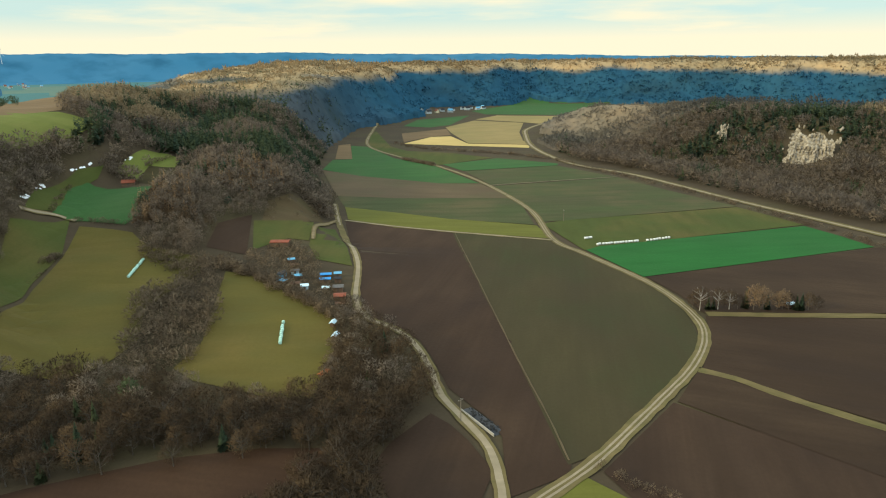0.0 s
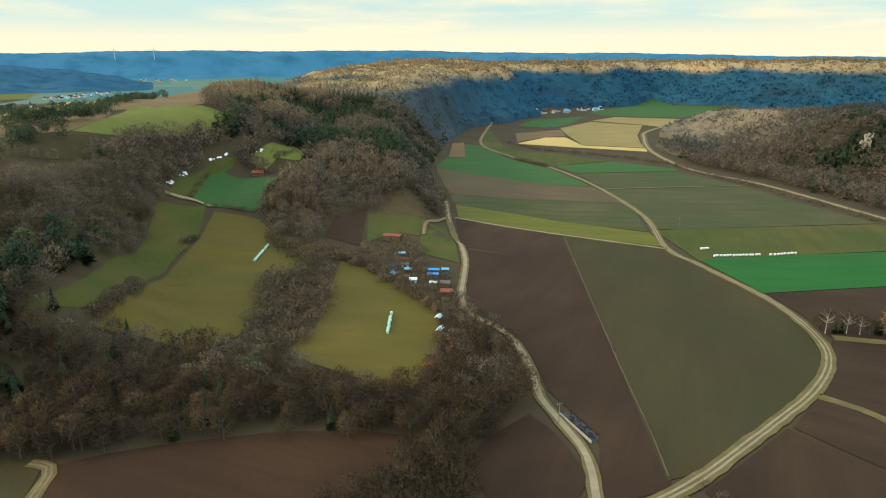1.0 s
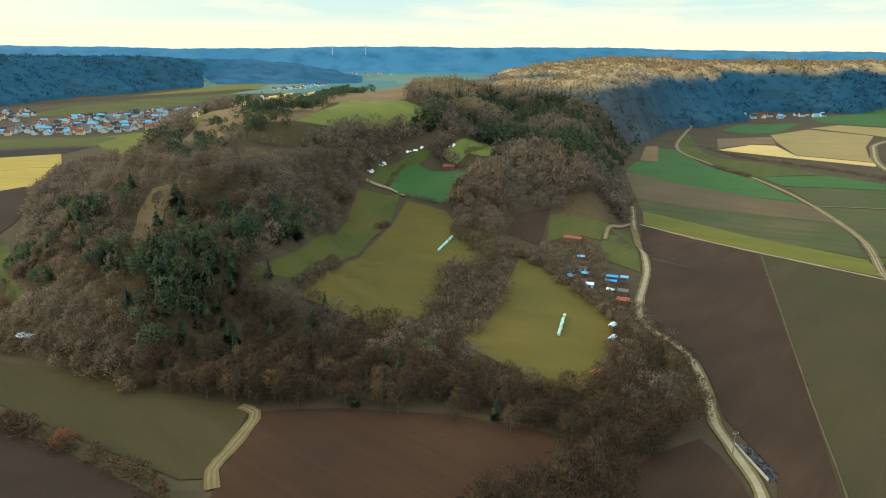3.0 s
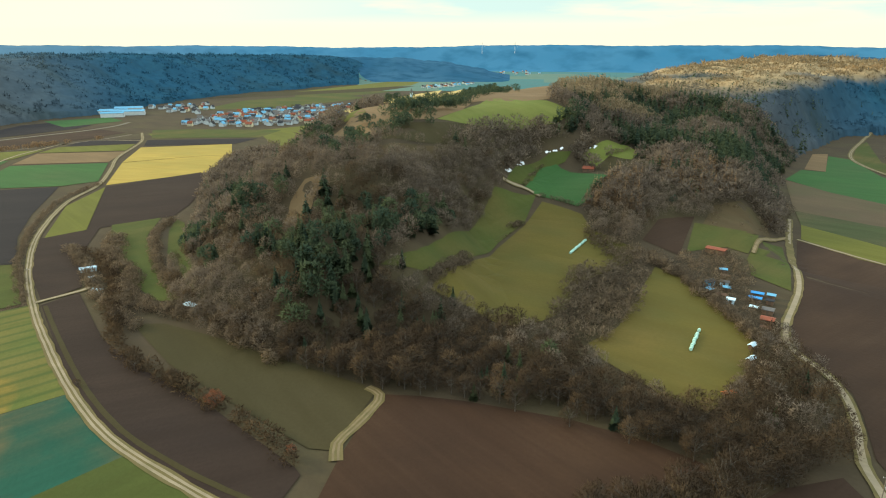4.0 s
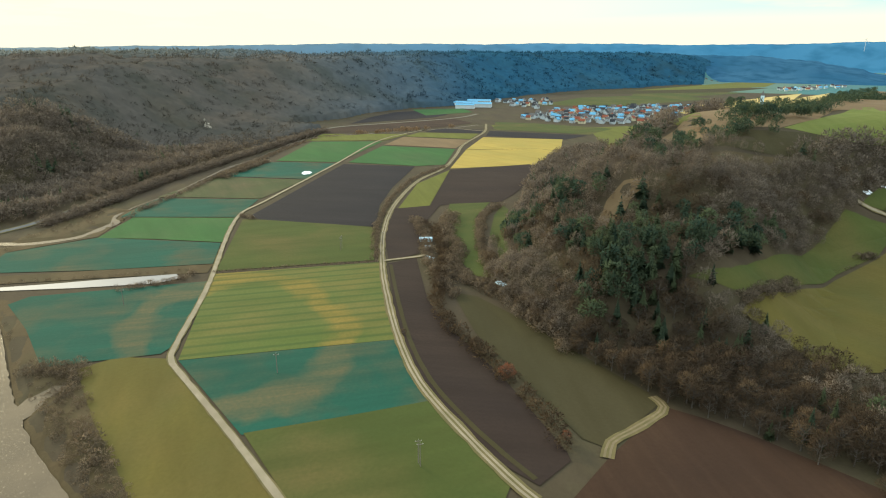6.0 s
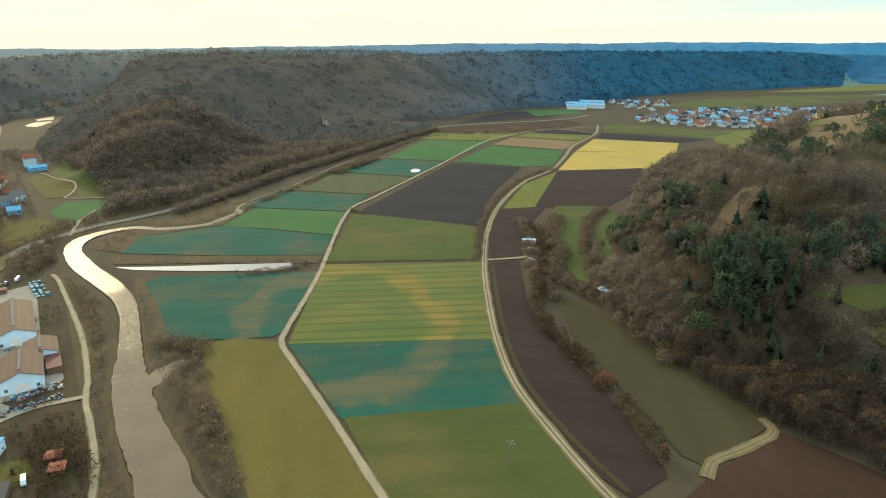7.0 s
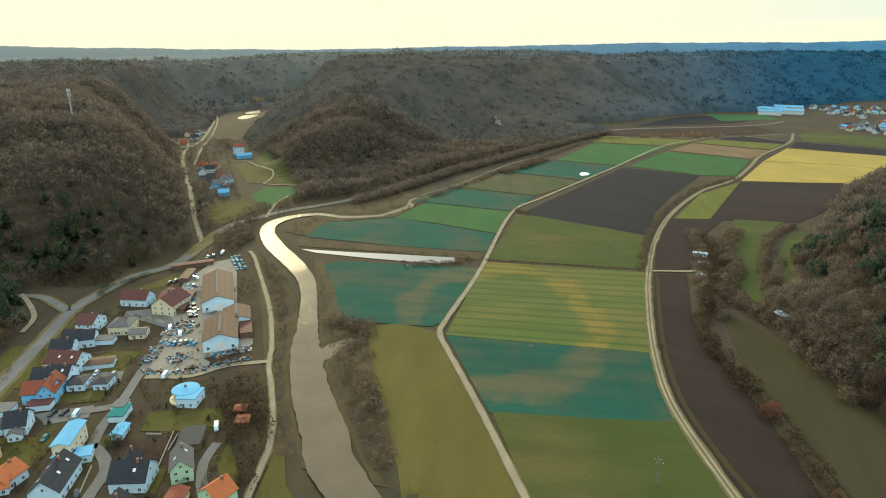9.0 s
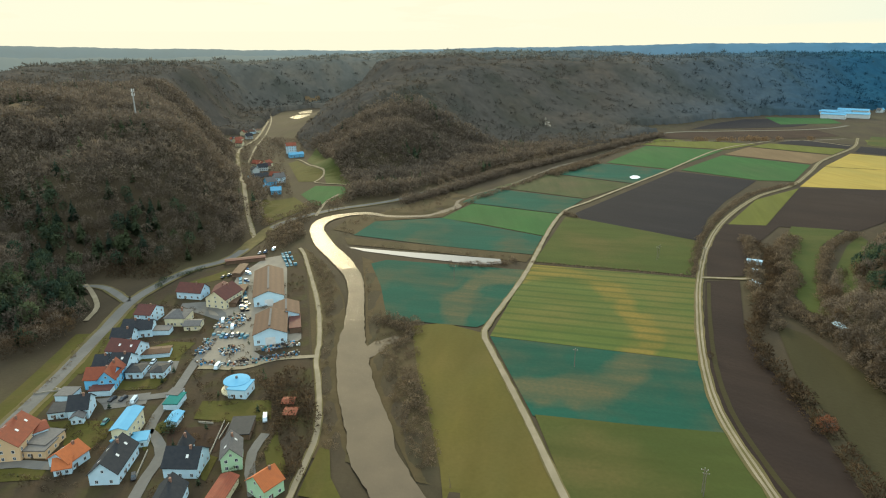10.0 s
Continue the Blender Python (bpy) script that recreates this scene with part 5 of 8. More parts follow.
def gable_roof(length, width, eave, rise, over=0.5, thick=0.25):
    """A pitched roof with thickness, its ridge along x."""
    bm = bmesh.new()
    hl, hw = length / 2 + over, width / 2 + over
    drop = rise * over / (width / 2)
    prof = [(-hw, eave - drop), (0, eave + rise), (hw, eave - drop), (hw, eave - drop + thick), (0, eave + rise + thick), (-hw, eave - drop + thick)]
    a = [bm.verts.new((-hl, y, z)) for y, z in prof]
    b = [bm.verts.new((hl, y, z)) for y, z in prof]
    for i in range(6):
        j = (i + 1) % 6
        bm.faces.new((a[i], a[j], b[j], b[i]))
    for s in (a, b):
        bm.faces.new((s[0], s[1], s[4], s[5]))
        bm.faces.new((s[1], s[2], s[3], s[4]))
    bmesh.ops.recalc_face_normals(bm, faces=bm.faces[:])
    return bm


def hip_roof(length, width, eave, rise, over=0.5):
    bm = bmesh.new()
    hl, hw = length / 2 + over, width / 2 + over
    r = max(length / 2 - width / 2, 0.5)
    low = [bm.verts.new(p) for p in ((-hl, -hw, eave), (hl, -hw, eave), (hl, hw, eave), (-hl, hw, eave))]
    up = [bm.verts.new(v.co + Vector((0, 0, 0.2))) for v in low]
    t = [bm.verts.new((-r, 0, eave + rise)), bm.verts.new((r, 0, eave + rise))]
    bm.faces.new(low[::-1])
    for i in range(4):
        bm.faces.new((low[i], low[(i + 1) % 4], up[(i + 1) % 4], up[i]))
    bm.faces.new((up[0], up[1], t[1], t[0]))
    bm.faces.new((up[2], up[3], t[0], t[1]))
    bm.faces.new((up[1], up[2], t[1]))
    bm.faces.new((up[3], up[0], t[0]))
    return bm


def house(x, y, turn, length, width, eave, rise, wall, roof, label, shape="gable", z=0.0, windows=True, chimney=True, name="house", category="house", skylights=0):
    """A building with its ridge along its length; turn in degrees."""
    thing = new(name)
    thing.matrix_world = pose(x, y, z, 0, 0, turn)
    tagged(thing, label, category)
    bm = bmesh.new()
    hl, hw = length / 2, width / 2
    if shape == "gable":
        prof = [(-hw, -0.4), (hw, -0.4), (hw, eave), (0, eave + rise), (-hw, eave)]
    else:
        prof = [(-hw, -0.4), (hw, -0.4), (hw, eave), (-hw, eave)]
    a, b = [bm.verts.new((-hl, p, q)) for p, q in prof], [bm.verts.new((hl, p, q)) for p, q in prof]
    n = len(prof)
    for i in range(n):
        bm.faces.new((a[i], a[(i + 1) % n], b[(i + 1) % n], b[i]))
    bm.faces.new(a)
    bm.faces.new(b)
    bmesh.ops.recalc_face_normals(bm, faces=bm.faces[:])
    part("wall", bm, wall, thing)
    if shape == "gable":
        part("roof", gable_roof(length, width, eave, rise), roof, thing)
    elif shape == "hip":
        part("roof", hip_roof(length, width, eave, rise), roof, thing)
    else:
        bm = bmesh.new()
        box(bm, -hl - 0.25, hl + 0.25, -hw - 0.25, hw + 0.25, eave, eave + 0.35)
        part("roof", bm, roof, thing)
    if chimney and shape != "flat":
        bm = bmesh.new()
        box(bm, length * 0.18, length * 0.18 + 0.8, -0.9, -0.2, eave + rise * 0.5, eave + rise + 1.0)
        part("chimney", bm, CHIMNEY, thing)
    if windows:
        floors = max(1, int(eave / 2.7))
        for f in range(floors):
            zz = 0.9 + 2.7 * f
            cols = max(2, int(length / 3.2))
            for k in range(cols):
                xx = -hl + (k + 0.5) * length / cols
                for s in (-1, 1):
                    add_window(thing, pose(xx, s * (hw + 0.01), zz, 0, 0, 0))
            cols = max(2, int(width / 3.4))
            for k in range(cols):
                yy = -hw + (k + 0.5) * width / cols
                for s in (-1, 1):
                    add_window(thing, pose(s * (hl + 0.01), yy, zz, 0, 0, 90))
        if shape == "gable" and rise > 2.2:
            for s in (-1, 1):
                add_window(thing, pose(s * (hl + 0.01), 0, eave + 0.3, 0, 0, 90), 0.85)
        bm = bmesh.new()
        box(bm, -hl * 0.3 - 0.5, -hl * 0.3 + 0.5, -hw - 0.06, -hw + 0.02, 0, 2.1)
        part("door", bm, DOOR_WOOD, thing)
    for k in range(skylights):
        s = -1 if k % 2 else 1
        m = pose((k - skylights / 2 + 0.5) * length / (skylights + 1), s * hw * 0.5, eave + rise * 0.5 + 0.28, -s * math.degrees(math.atan2(rise, hw)), 0, 0)
        bm = bmesh.new()
        box(bm, -0.45, 0.45, -0.6, 0.6, 0.0, 0.08)
        sky = part("skylight", bm, FRAME, thing)
        sky.matrix_basis = m
    return thing


def hall(x, y, turn, length, width, eave, rise, wall, roof, label):
    """A works hall with a large door in its gable end and ridge lights."""
    thing = house(x, y, turn, length, width, eave, rise, wall, roof, label, windows=False, chimney=False, name="works_hall", category="hall")
    bm = bmesh.new()
    box(bm, -length * 0.42, length * 0.42, -0.5, 0.5, eave + rise + 0.2, eave + rise + 0.55)
    part("ridge_light", bm, ROOF_FLAT, thing, "pale translucent ridge light")
    for s in (-1, 1):
        bm = bmesh.new()
        box(bm, s * length / 2 - 0.06, s * length / 2 + 0.06, -2.4, 2.4, 0, min(4.2, eave - 0.4))
        part("roller_door", bm, FRAME, thing, "pale sectional door")
        for k in (-1, 1):
            if width > 10:
                add_window(thing, pose(s * (length / 2 + 0.02), k * width * 0.36, 1.4, 0, 0, 90), 1.3)
    return thing


# ---------------------------------------------------------------- vehicles and small things
TYRE = plain("tyre_rubber", (0.02, 0.02, 0.02), rough=0.9)


def wheel_shape(bm):
    bmesh.ops.create_cone(bm, cap_ends=True, segments=14, radius1=0.32, radius2=0.32, depth=0.22, matrix=pose(0, 0, 0, 90, 0, 0))


WHEEL = shared_mesh("wheel", wheel_shape, TYRE)
PAINTS = {n: plain("car_" + n, c, tuple(0.9 * v for v in c), 2.0, 0.3, 0.2, 0.05, 0.5) for n, c in (("white", (0.46, 0.56, 0.62)), ("black", (0.02, 0.022, 0.028)), ("blue", (0.05, 0.16, 0.36)), ("silver", (0.36, 0.38, 0.40)), ("red", (0.34, 0.04, 0.03)), ("teal", (0.05, 0.17, 0.16)))}


def shell(bm, prof, half, taper=0.9):
    """A body from a side profile (x, z), narrower where it is higher."""
    top = max(z for _, z in prof)
    rows = []
    for s in (-1, 1):
        rows.append([bm.verts.new((x, s * half * (1 - (1 - taper) * z / top), z)) for x, z in prof])
    n = len(prof)
    for i in range(n):
        j = (i + 1) % n
        bm.faces.new((rows[0][i], rows[0][j], rows[1][j], rows[1][i]))
    bm.faces.new(rows[0][::-1])
    bm.faces.new(rows[1])
    bmesh.ops.recalc_face_normals(bm, faces=bm.faces[:])
    bmesh.ops.bevel(bm, geom=bm.edges[:], offset=0.05, segments=1, affect="EDGES")


def vehicle(x, y, turn, paint, label, kind="car", z=0.0):
    thing = new(kind)
    thing.matrix_world = pose(x, y, z + 0.25, 0, 0, turn) @ Matrix.Scale(1.0 if kind == "car" else 0.8, 4)
    tagged(thing, label, "car" if kind == "car" else "van")
    bm = bmesh.new()
    if kind == "car":
        shell(bm, [(-2.1, 0.3), (2.1, 0.3), (2.15, 0.75), (1.2, 0.92), (-2.0, 0.95)], 0.87)
        body = part("body", bm, PAINTS[paint], thing)
        bm = bmesh.new()
        shell(bm, [(-1.95, 0.9), (1.15, 0.9), (0.45, 1.42), (-1.5, 1.45)], 0.82, 0.8)
        part("cabin", bm, PANE, thing, "dark glazed cabin")
        bm = bmesh.new()
        box(bm, -1.45, 0.4, -0.62, 0.62, 1.43, 1.49)
        part("roof", bm, PAINTS[paint], thing)
    else:
        shell(bm, [(-3.0, 0.35), (2.9, 0.35), (2.95, 1.1), (2.3, 1.9), (1.9, 2.5), (-3.0, 2.6)], 1.05, 0.94)
        part("body", bm, PAINTS[paint], thing)
        bm = bmesh.new()
        box(bm, -2.2, 2.1, -1.04, 1.04, 1.35, 1.95)
        part("window", bm, PANE, thing, "dark side windows")
    ax = 1.35 if kind == "car" else 1.9
    for a in (-ax, ax):
        for b in (-0.78, 0.78):
            w = new("wheel", WHEEL)
            w.parent = thing
            w.matrix_basis = pose(a, b, 0.33)
    return thing


WRAP = plain("mint_bale_film", (0.42, 0.66, 0.56), (0.34, 0.58, 0.50), 0.8, 0.35)
WRAP_WHITE = plain("white_bale_film", (0.72, 0.74, 0.72), (0.60, 0.62, 0.62), 0.8, 0.35)


def bale_shape(bm):
    bmesh.ops.create_cone(bm, cap_ends=True, segments=18, radius1=0.78, radius2=0.78, depth=1.45, matrix=pose(0, 0, 0.76, 90, 0, 0))
    bmesh.ops.bevel(bm, geom=[e for e in bm.edges if abs(e.calc_face_angle(0)) > 1.0], offset=0.12, segments=2, affect="EDGES")


BALE_GREEN, BALE_WHITE = shared_mesh("bale", bale_shape, WRAP), shared_mesh("bale", bale_shape, WRAP_WHITE)


def bale_row(p0, p1, count, mesh, group, label, double=False, skip=()):
    rng = random.Random(count)
    turn = math.degrees(math.atan2(p1[1] - p0[1], p1[0] - p0[0]))
    for k in range(count):
        if k in skip:
            continue
        u = k / max(count - 1, 1)
        for row in range(2 if double and k % 4 else 1):
            x = p0[0] + u * (p1[0] - p0[0]) + rng.uniform(-0.25, 0.25) + row * 1.7 * math.sin(radians(turn))
            y = p0[1] + u * (p1[1] - p0[1]) + rng.uniform(-0.25, 0.25) - row * 1.7 * math.cos(radians(turn))
            b = new("round_bale", mesh)
            b.matrix_world = pose(x, y, float(height(x, y)) + 0.33, 0, 0, turn + rng.uniform(-8, 8) + 90)
            tagged(b, label, "bale", group)


POLE_WOOD = plain("pole_wood", (0.20, 0.17, 0.13), (0.14, 0.12, 0.10), 0.5)
STEEL = plain("galvanised_steel", (0.42, 0.43, 0.42), (0.34, 0.35, 0.35), 1.0, 0.45, 0.6)


def power_pole(x, y, turn, tall=9.5):
    z = float(height(x, y))
    thing = new("power_pole")
    thing.matrix_world = pose(x, y, z, 0, 0, turn)
    tagged(thing, "weathered wooden power pole standing in the field", "pole", "poles of the power line")
    bm = bmesh.new()
    bmesh.ops.create_cone(bm, cap_ends=True, segments=10, radius1=0.17, radius2=0.11, depth=tall, matrix=pose(0, 0, tall / 2))
    part("pole", bm, POLE_WOOD, thing)
    bm = bmesh.new()
    box(bm, -1.1, 1.1, -0.07, 0.07, tall - 0.8, tall - 0.62)
    part("crossarm", bm, POLE_WOOD, thing)
    for k in (-1.0, 0.0, 1.0):
        bm = bmesh.new()
        bmesh.ops.create_cone(bm, cap_ends=True, segments=8, radius1=0.07, radius2=0.04, depth=0.3, matrix=pose(k, 0, tall - 0.47 + (0.55 if k == 0 else 0)))
        part("insulator", bm, FRAME, thing, "pale ceramic insulator")


def shed(x, y, turn, length, width, tall, roof, label, wall=None, z=None, rise=0.5):
    z = float(height(x, y)) if z is None else z
    t = house(x, y, turn, length, width, tall, rise, wall or WALL_WOOD, roof, label, z=z, windows=False, chimney=False, name="shed", category="shed")
    bm = bmesh.new()
    box(bm, -0.6, 0.6, -width / 2 - 0.05, -width / 2 + 0.02, 0, min(2.0, tall - 0.1))
    part("door", bm, DOOR_WOOD, t)
    return t


# ---------------------------------------------------------------- rocks
LIMESTONE = plain("pale_limestone", (0.42, 0.375, 0.30), (0.10, 0.085, 0.065), 2.2, 0.9, vary=0.4)


def rock_mesh(seed):
    rng = np.random.default_rng(seed)
    bm = bmesh.new()
    bmesh.ops.create_icosphere(bm, subdivisions=2, radius=1.0)
    for v in bm.verts:
        n = noise.noise(v.co * 1.3 + Vector((seed * 3.1, 0, 0)))
        v.co *= 1 + 0.35 * n
        v.co = Vector([round(c * 1.8) / 1.8 * 0.7 + c * 0.3 for c in v.co])
        v.co.z *= 1.5
    me = bpy.data.meshes.new("boulder")
    bm.to_mesh(me)
    bm.free()
    me.materials.append(LIMESTONE)
    return me


ROCKS = [rock_mesh(k) for k in range(6)]


def crag(x, y, wide, tall, turn, count, seed, label, z=None, size=2.2):
    """A weathered cliff: a broken rock face with ledges and cracks, and blocks at its foot and edges."""
    rng = random.Random(seed)
    z = float(height(x, y)) if z is None else z
    thing = new("crag")
    thing.matrix_world = pose(x, y, z, 0, 0, turn)
    tagged(thing, label, "rock")
    bm = bmesh.new()
    nu, nw = max(8, int(wide / 0.9)), max(8, int(tall / 0.9))
    grid, keep = {}, {}
    for i in range(nu + 1):
        u = 2 * i / nu - 1
        top = 0.82 + 0.30 * noise.noise(Vector((u * 2.6, seed * 3.0, 0))) - 0.30 * abs(u) ** 4
        for j in range(nw + 1):
            w = j / nw
            px, pz = u * wide / 2, w * tall
            big = noise.noise(Vector((px * 0.16, pz * 0.09, seed * 7.0)))
            ledge = math.floor(pz / 4.2 + 0.9 * big) * 1.5
            crack = max(0.0, 1 - abs(noise.noise(Vector((px * 0.30, pz * 0.07, seed + 4.0)))) / 0.10)
            fine = noise.noise(Vector((px * 0.7, pz * 0.6, seed + 9.0)))
            depth = ledge + 2.2 * big - 1.0 * fine + 2.6 * crack - 2.0
            grid[i, j] = bm.verts.new((px + 0.7 * fine, depth, pz - 2.0 + 0.5 * big))
            side = abs(u) < 0.90 + 0.22 * noise.noise(Vector((w * 4, seed + 0.5 + (3 if u > 0 else 0), 0)))
            keep[i, j] = w < top and side
    for i in range(nu):
        for j in range(nw):
            if keep[i, j] and keep[i + 1, j + 1]:
                bm.faces.new((grid[i, j], grid[i + 1, j], grid[i + 1, j + 1], grid[i, j + 1]))
    bmesh.ops.delete(bm, geom=[v for v in bm.verts if not v.link_faces], context="VERTS")
    part("rock_face", bm, LIMESTONE, thing)
    for k in range(count):
        u, w = rng.uniform(-1, 1), rng.random() ** 1.6
        b = new("boulder", ROCKS[rng.randrange(6)])
        b.parent = thing
        s = size * rng.uniform(0.35, 1.0)
        b.matrix_basis = pose(u * wide * 0.52, math.floor(w * tall / 4.2) * 1.5 + rng.uniform(-2.5, -0.5), w * tall - 2, rng.uniform(-25, 25), rng.uniform(-25, 25), rng.uniform(0, 360)) @ Matrix.Diagonal((s * rng.uniform(0.5, 1.0), s * 0.7, s * rng.uniform(0.6, 1.1), 1))
    return thing


def round_house(x, y):
    thing = new("round_hall")
    thing.matrix_world = pose(x, y, 0)
    tagged(thing, "round white hall with a pale blue conical roof", "hall")
    for name, r0, r1, z0, z1, mat in (("wall", 5.0, 5.0, -0.3, 4.4, WALL_CREAM), ("roof", 5.5, 5.5, 4.4, 4.7, ROOF_BLUE), ("plinth", 6.6, 6.6, -0.3, 0.9, WALL_CREAM)):
        bm = bmesh.new()
        bmesh.ops.create_cone(bm, cap_ends=True, segments=40, radius1=r0, radius2=r1, depth=z1 - z0, matrix=pose(0, 0, (z0 + z1) / 2))
        if name == "roof":
            bmesh.ops.create_cone(bm, cap_ends=False, segments=40, radius1=5.5, radius2=0.4, depth=0.8, matrix=pose(0, 0, 5.1))
        part(name, bm, mat, thing)
    bm = bmesh.new()
    bmesh.ops.create_cone(bm, cap_ends=True, segments=12, radius1=0.5, radius2=0.5, depth=1.2, matrix=pose(0, 0, 5.8))
    part("vent", bm, ROOF_FLAT, thing)
    for k in range(14):
        a = k * math.tau / 14
        add_window(thing, pose(5.0 * math.cos(a), 5.0 * math.sin(a), 1.6, 0, 0, math.degrees(a) + 90), 1.3)


def radio_mast(x, y, tall=31.0):
    z = float(height(x, y))
    thing = new("radio_mast")
    thing.matrix_world = pose(x, y, z - 0.5)
    tagged(thing, "tall pale tubular radio mast above the wood", "mast")
    bm = bmesh.new()
    bmesh.ops.create_cone(bm, cap_ends=True, segments=12, radius1=0.9, radius2=0.45, depth=tall, matrix=pose(0, 0, tall / 2))
    part("tube", bm, STEEL, thing)
    for zz in (tall - 6, tall - 2.5):
        bm = bmesh.new()
        bmesh.ops.create_cone(bm, cap_ends=True, segments=12, radius1=1.5, radius2=1.5, depth=0.15, matrix=pose(0, 0, zz))
        part("platform", bm, STEEL, thing)
        for k in range(3):
            bm = bmesh.new()
            box(bm, 1.0, 1.5, -0.25, 0.25, 0, 2.3)
            a = part("antenna", bm, FRAME, thing, "white panel antenna")
            a.matrix_basis = pose(0, 0, zz + 0.2, 0, 0, 120 * k)


TARP = plain("blue_tarpaulin", (0.03, 0.26, 0.60), (0.03, 0.20, 0.50), 1.0, 0.45)
FILM_BLACK = plain("black_silage_film", (0.012, 0.014, 0.018), (0.03, 0.03, 0.032), 1.5, 0.5)
SNOW = plain("old_snow", (0.75, 0.80, 0.85), (0.62, 0.66, 0.70), 2.0, 0.6, vary=0.05)
SCRAP, nodes_s, links_s, bsdf_s = material("scrap", 0.6, 0.1)
g_s, r_s = nodes_s.new("ShaderNodeNewGeometry"), nodes_s.new("ShaderNodeValToRGB")
links_s.new(g_s.outputs["Random Per Island"], r_s.inputs[0])
r_s.color_ramp.interpolation = "CONSTANT"
for at_, col in ((0.0, (0.05, 0.05, 0.055)), (0.28, (0.13, 0.09, 0.06)), (0.45, (0.22, 0.22, 0.21)), (0.66, (0.03, 0.18, 0.36)), (0.78, (0.42, 0.46, 0.48)), (0.87, (0.02, 0.18, 0.22)), (0.95, (0.26, 0.10, 0.05))):
    e_ = r_s.color_ramp.elements.new(at_) if at_ else r_s.color_ramp.elements[0]
    e_.color = (*col, 1)
r_s.color_ramp.elements.remove(r_s.color_ramp.elements[-1])
links_s.new(r_s.outputs[0], bsdf_s.inputs["Base Color"])


STONE_CAP = plain("weathered_render", (0.34, 0.31, 0.25), (0.22, 0.20, 0.17), 1.0, 0.9)


def garden_wall(p0, p1, tall=1.0):
    """A low rendered wall with a coping."""
    t = new("garden_wall")
    L = math.hypot(p1[0] - p0[0], p1[1] - p0[1])
    t.matrix_world = pose((p0[0] + p1[0]) / 2, (p0[1] + p1[1]) / 2, 0, 0, 0, math.degrees(math.atan2(p1[1] - p0[1], p1[0] - p0[0])))
    tagged(t, "low pale rendered garden wall with a coping", "wall")
    bm = bmesh.new()
    box(bm, -L / 2, L / 2, -0.10, 0.10, 0, tall)
    part("wall_body", bm, STONE_CAP, t)
    bm = bmesh.new()
    box(bm, -L / 2 - 0.05, L / 2 + 0.05, -0.13, 0.13, tall, tall + 0.07)
    part("coping", bm, STONE_CAP, t)


def scrap_heap(outline, count, seed, label, big=1.5):
    """Machine parts, tanks, beams and boxes lying about."""
    rng = random.Random(seed)
    xs, ys = [p[0] for p in outline], [p[1] for p in outline]
    bm = bmesh.new()
    made = 0
    while made < count:
        x, y = rng.uniform(min(xs), max(xs)), rng.uniform(min(ys), max(ys))
        if not inside(np.array([x]), np.array([y]), outline)[0]:
            continue
        made += 1
        a, b, c = rng.uniform(0.4, big), rng.uniform(0.3, big * 0.6), rng.uniform(0.3, 1.5)
        m = pose(x, y, 0.15, rng.uniform(-9, 9), rng.uniform(-9, 9), rng.uniform(0, 360))
        if rng.random() < 0.25:
            bmesh.ops.create_cone(bm, cap_ends=True, segments=8, radius1=b * 0.5, radius2=b * 0.5, depth=a, matrix=m @ pose(0, 0, b * 0.5, 90))
        else:
            v = box(bm, -a / 2, a / 2, -b / 2, b / 2, 0, c)
            bmesh.ops.transform(bm, matrix=m, verts=v)
    ob = part("scrap_heap", bm, SCRAP)
    return tagged(ob, label, "scrap", kind="stuff")


BLUE_STACK = plain("weathered_blue_steel", (0.045, 0.20, 0.30), (0.12, 0.20, 0.23), 1.2, 0.7)


def stacked_row(p, q, count, deep, tall, mat, label):
    """Goods set down in an orderly row, each a little askew and of its own height."""
    rng = random.Random(int(-p[0] * 7 - p[1]))
    dx, dy = (q[0] - p[0]) / (count - 1), (q[1] - p[1]) / (count - 1)
    wide, turn = math.hypot(dx, dy), math.degrees(math.atan2(dy, dx))
    for k in range(count):
        for j in range(deep):
            if rng.random() < 0.12:
                continue
            t = new("goods_stack")
            a, off = math.radians(turn + 90), (j - (deep - 1) / 2) * 2.6
            t.matrix_world = pose(p[0] + dx * k + off * math.cos(a), p[1] + dy * k + off * math.sin(a), 0.3, 0, 0, turn + rng.uniform(-8, 8))
            tagged(t, label, "stacked goods", group="goods in the works yard")
            w, d = wide * rng.uniform(0.55, 0.8), rng.uniform(1.3, 2.1)
            bm = bmesh.new()
            for s in (-1, 0, 1):
                box(bm, s * w * 0.4 - 0.08, s * w * 0.4 + 0.08, -d / 2, d / 2, -0.15, 0.0)
            part("pallet", bm, WALL_WOOD, t)
            z, load = 0.004, bmesh.new()
            for layer in range(rng.choice((1, 2, 2, 3))):
                h, lean = tall * rng.uniform(0.3, 0.55), rng.uniform(-0.08, 0.08)
                box(load, -w / 2 + lean, w / 2 + lean, -d / 2, d / 2, z, z + h)
                z += h + 0.03
            part("load", load, mat, t)


def hedge(points, tall, wide, label, mat=None, kinds=None, step=1.6, seed=1, gaps=0.08, name="hedge"):
    """A row of leafless shrubs along a line."""
    rng = np.random.default_rng(seed + len(points))
    line = spline(points, step)
    line = line[rng.uniform(size=len(line)) > gaps]
    reps = max(1, int(wide / 2.2))
    x = np.repeat(line[:, 0], reps) + rng.uniform(-0.5, 0.5, len(line) * reps) * wide
    y = np.repeat(line[:, 1], reps) + rng.uniform(-0.5, 0.5, len(line) * reps) * wide
    z = height(x, y)
    p = np.stack([x, y, z - 0.1], 1)
    return sprays(name, p, tall * rng.uniform(0.65, 1.25, len(p)), kinds or BUSHES, mat or SCRUB, seed, label, "hedge")


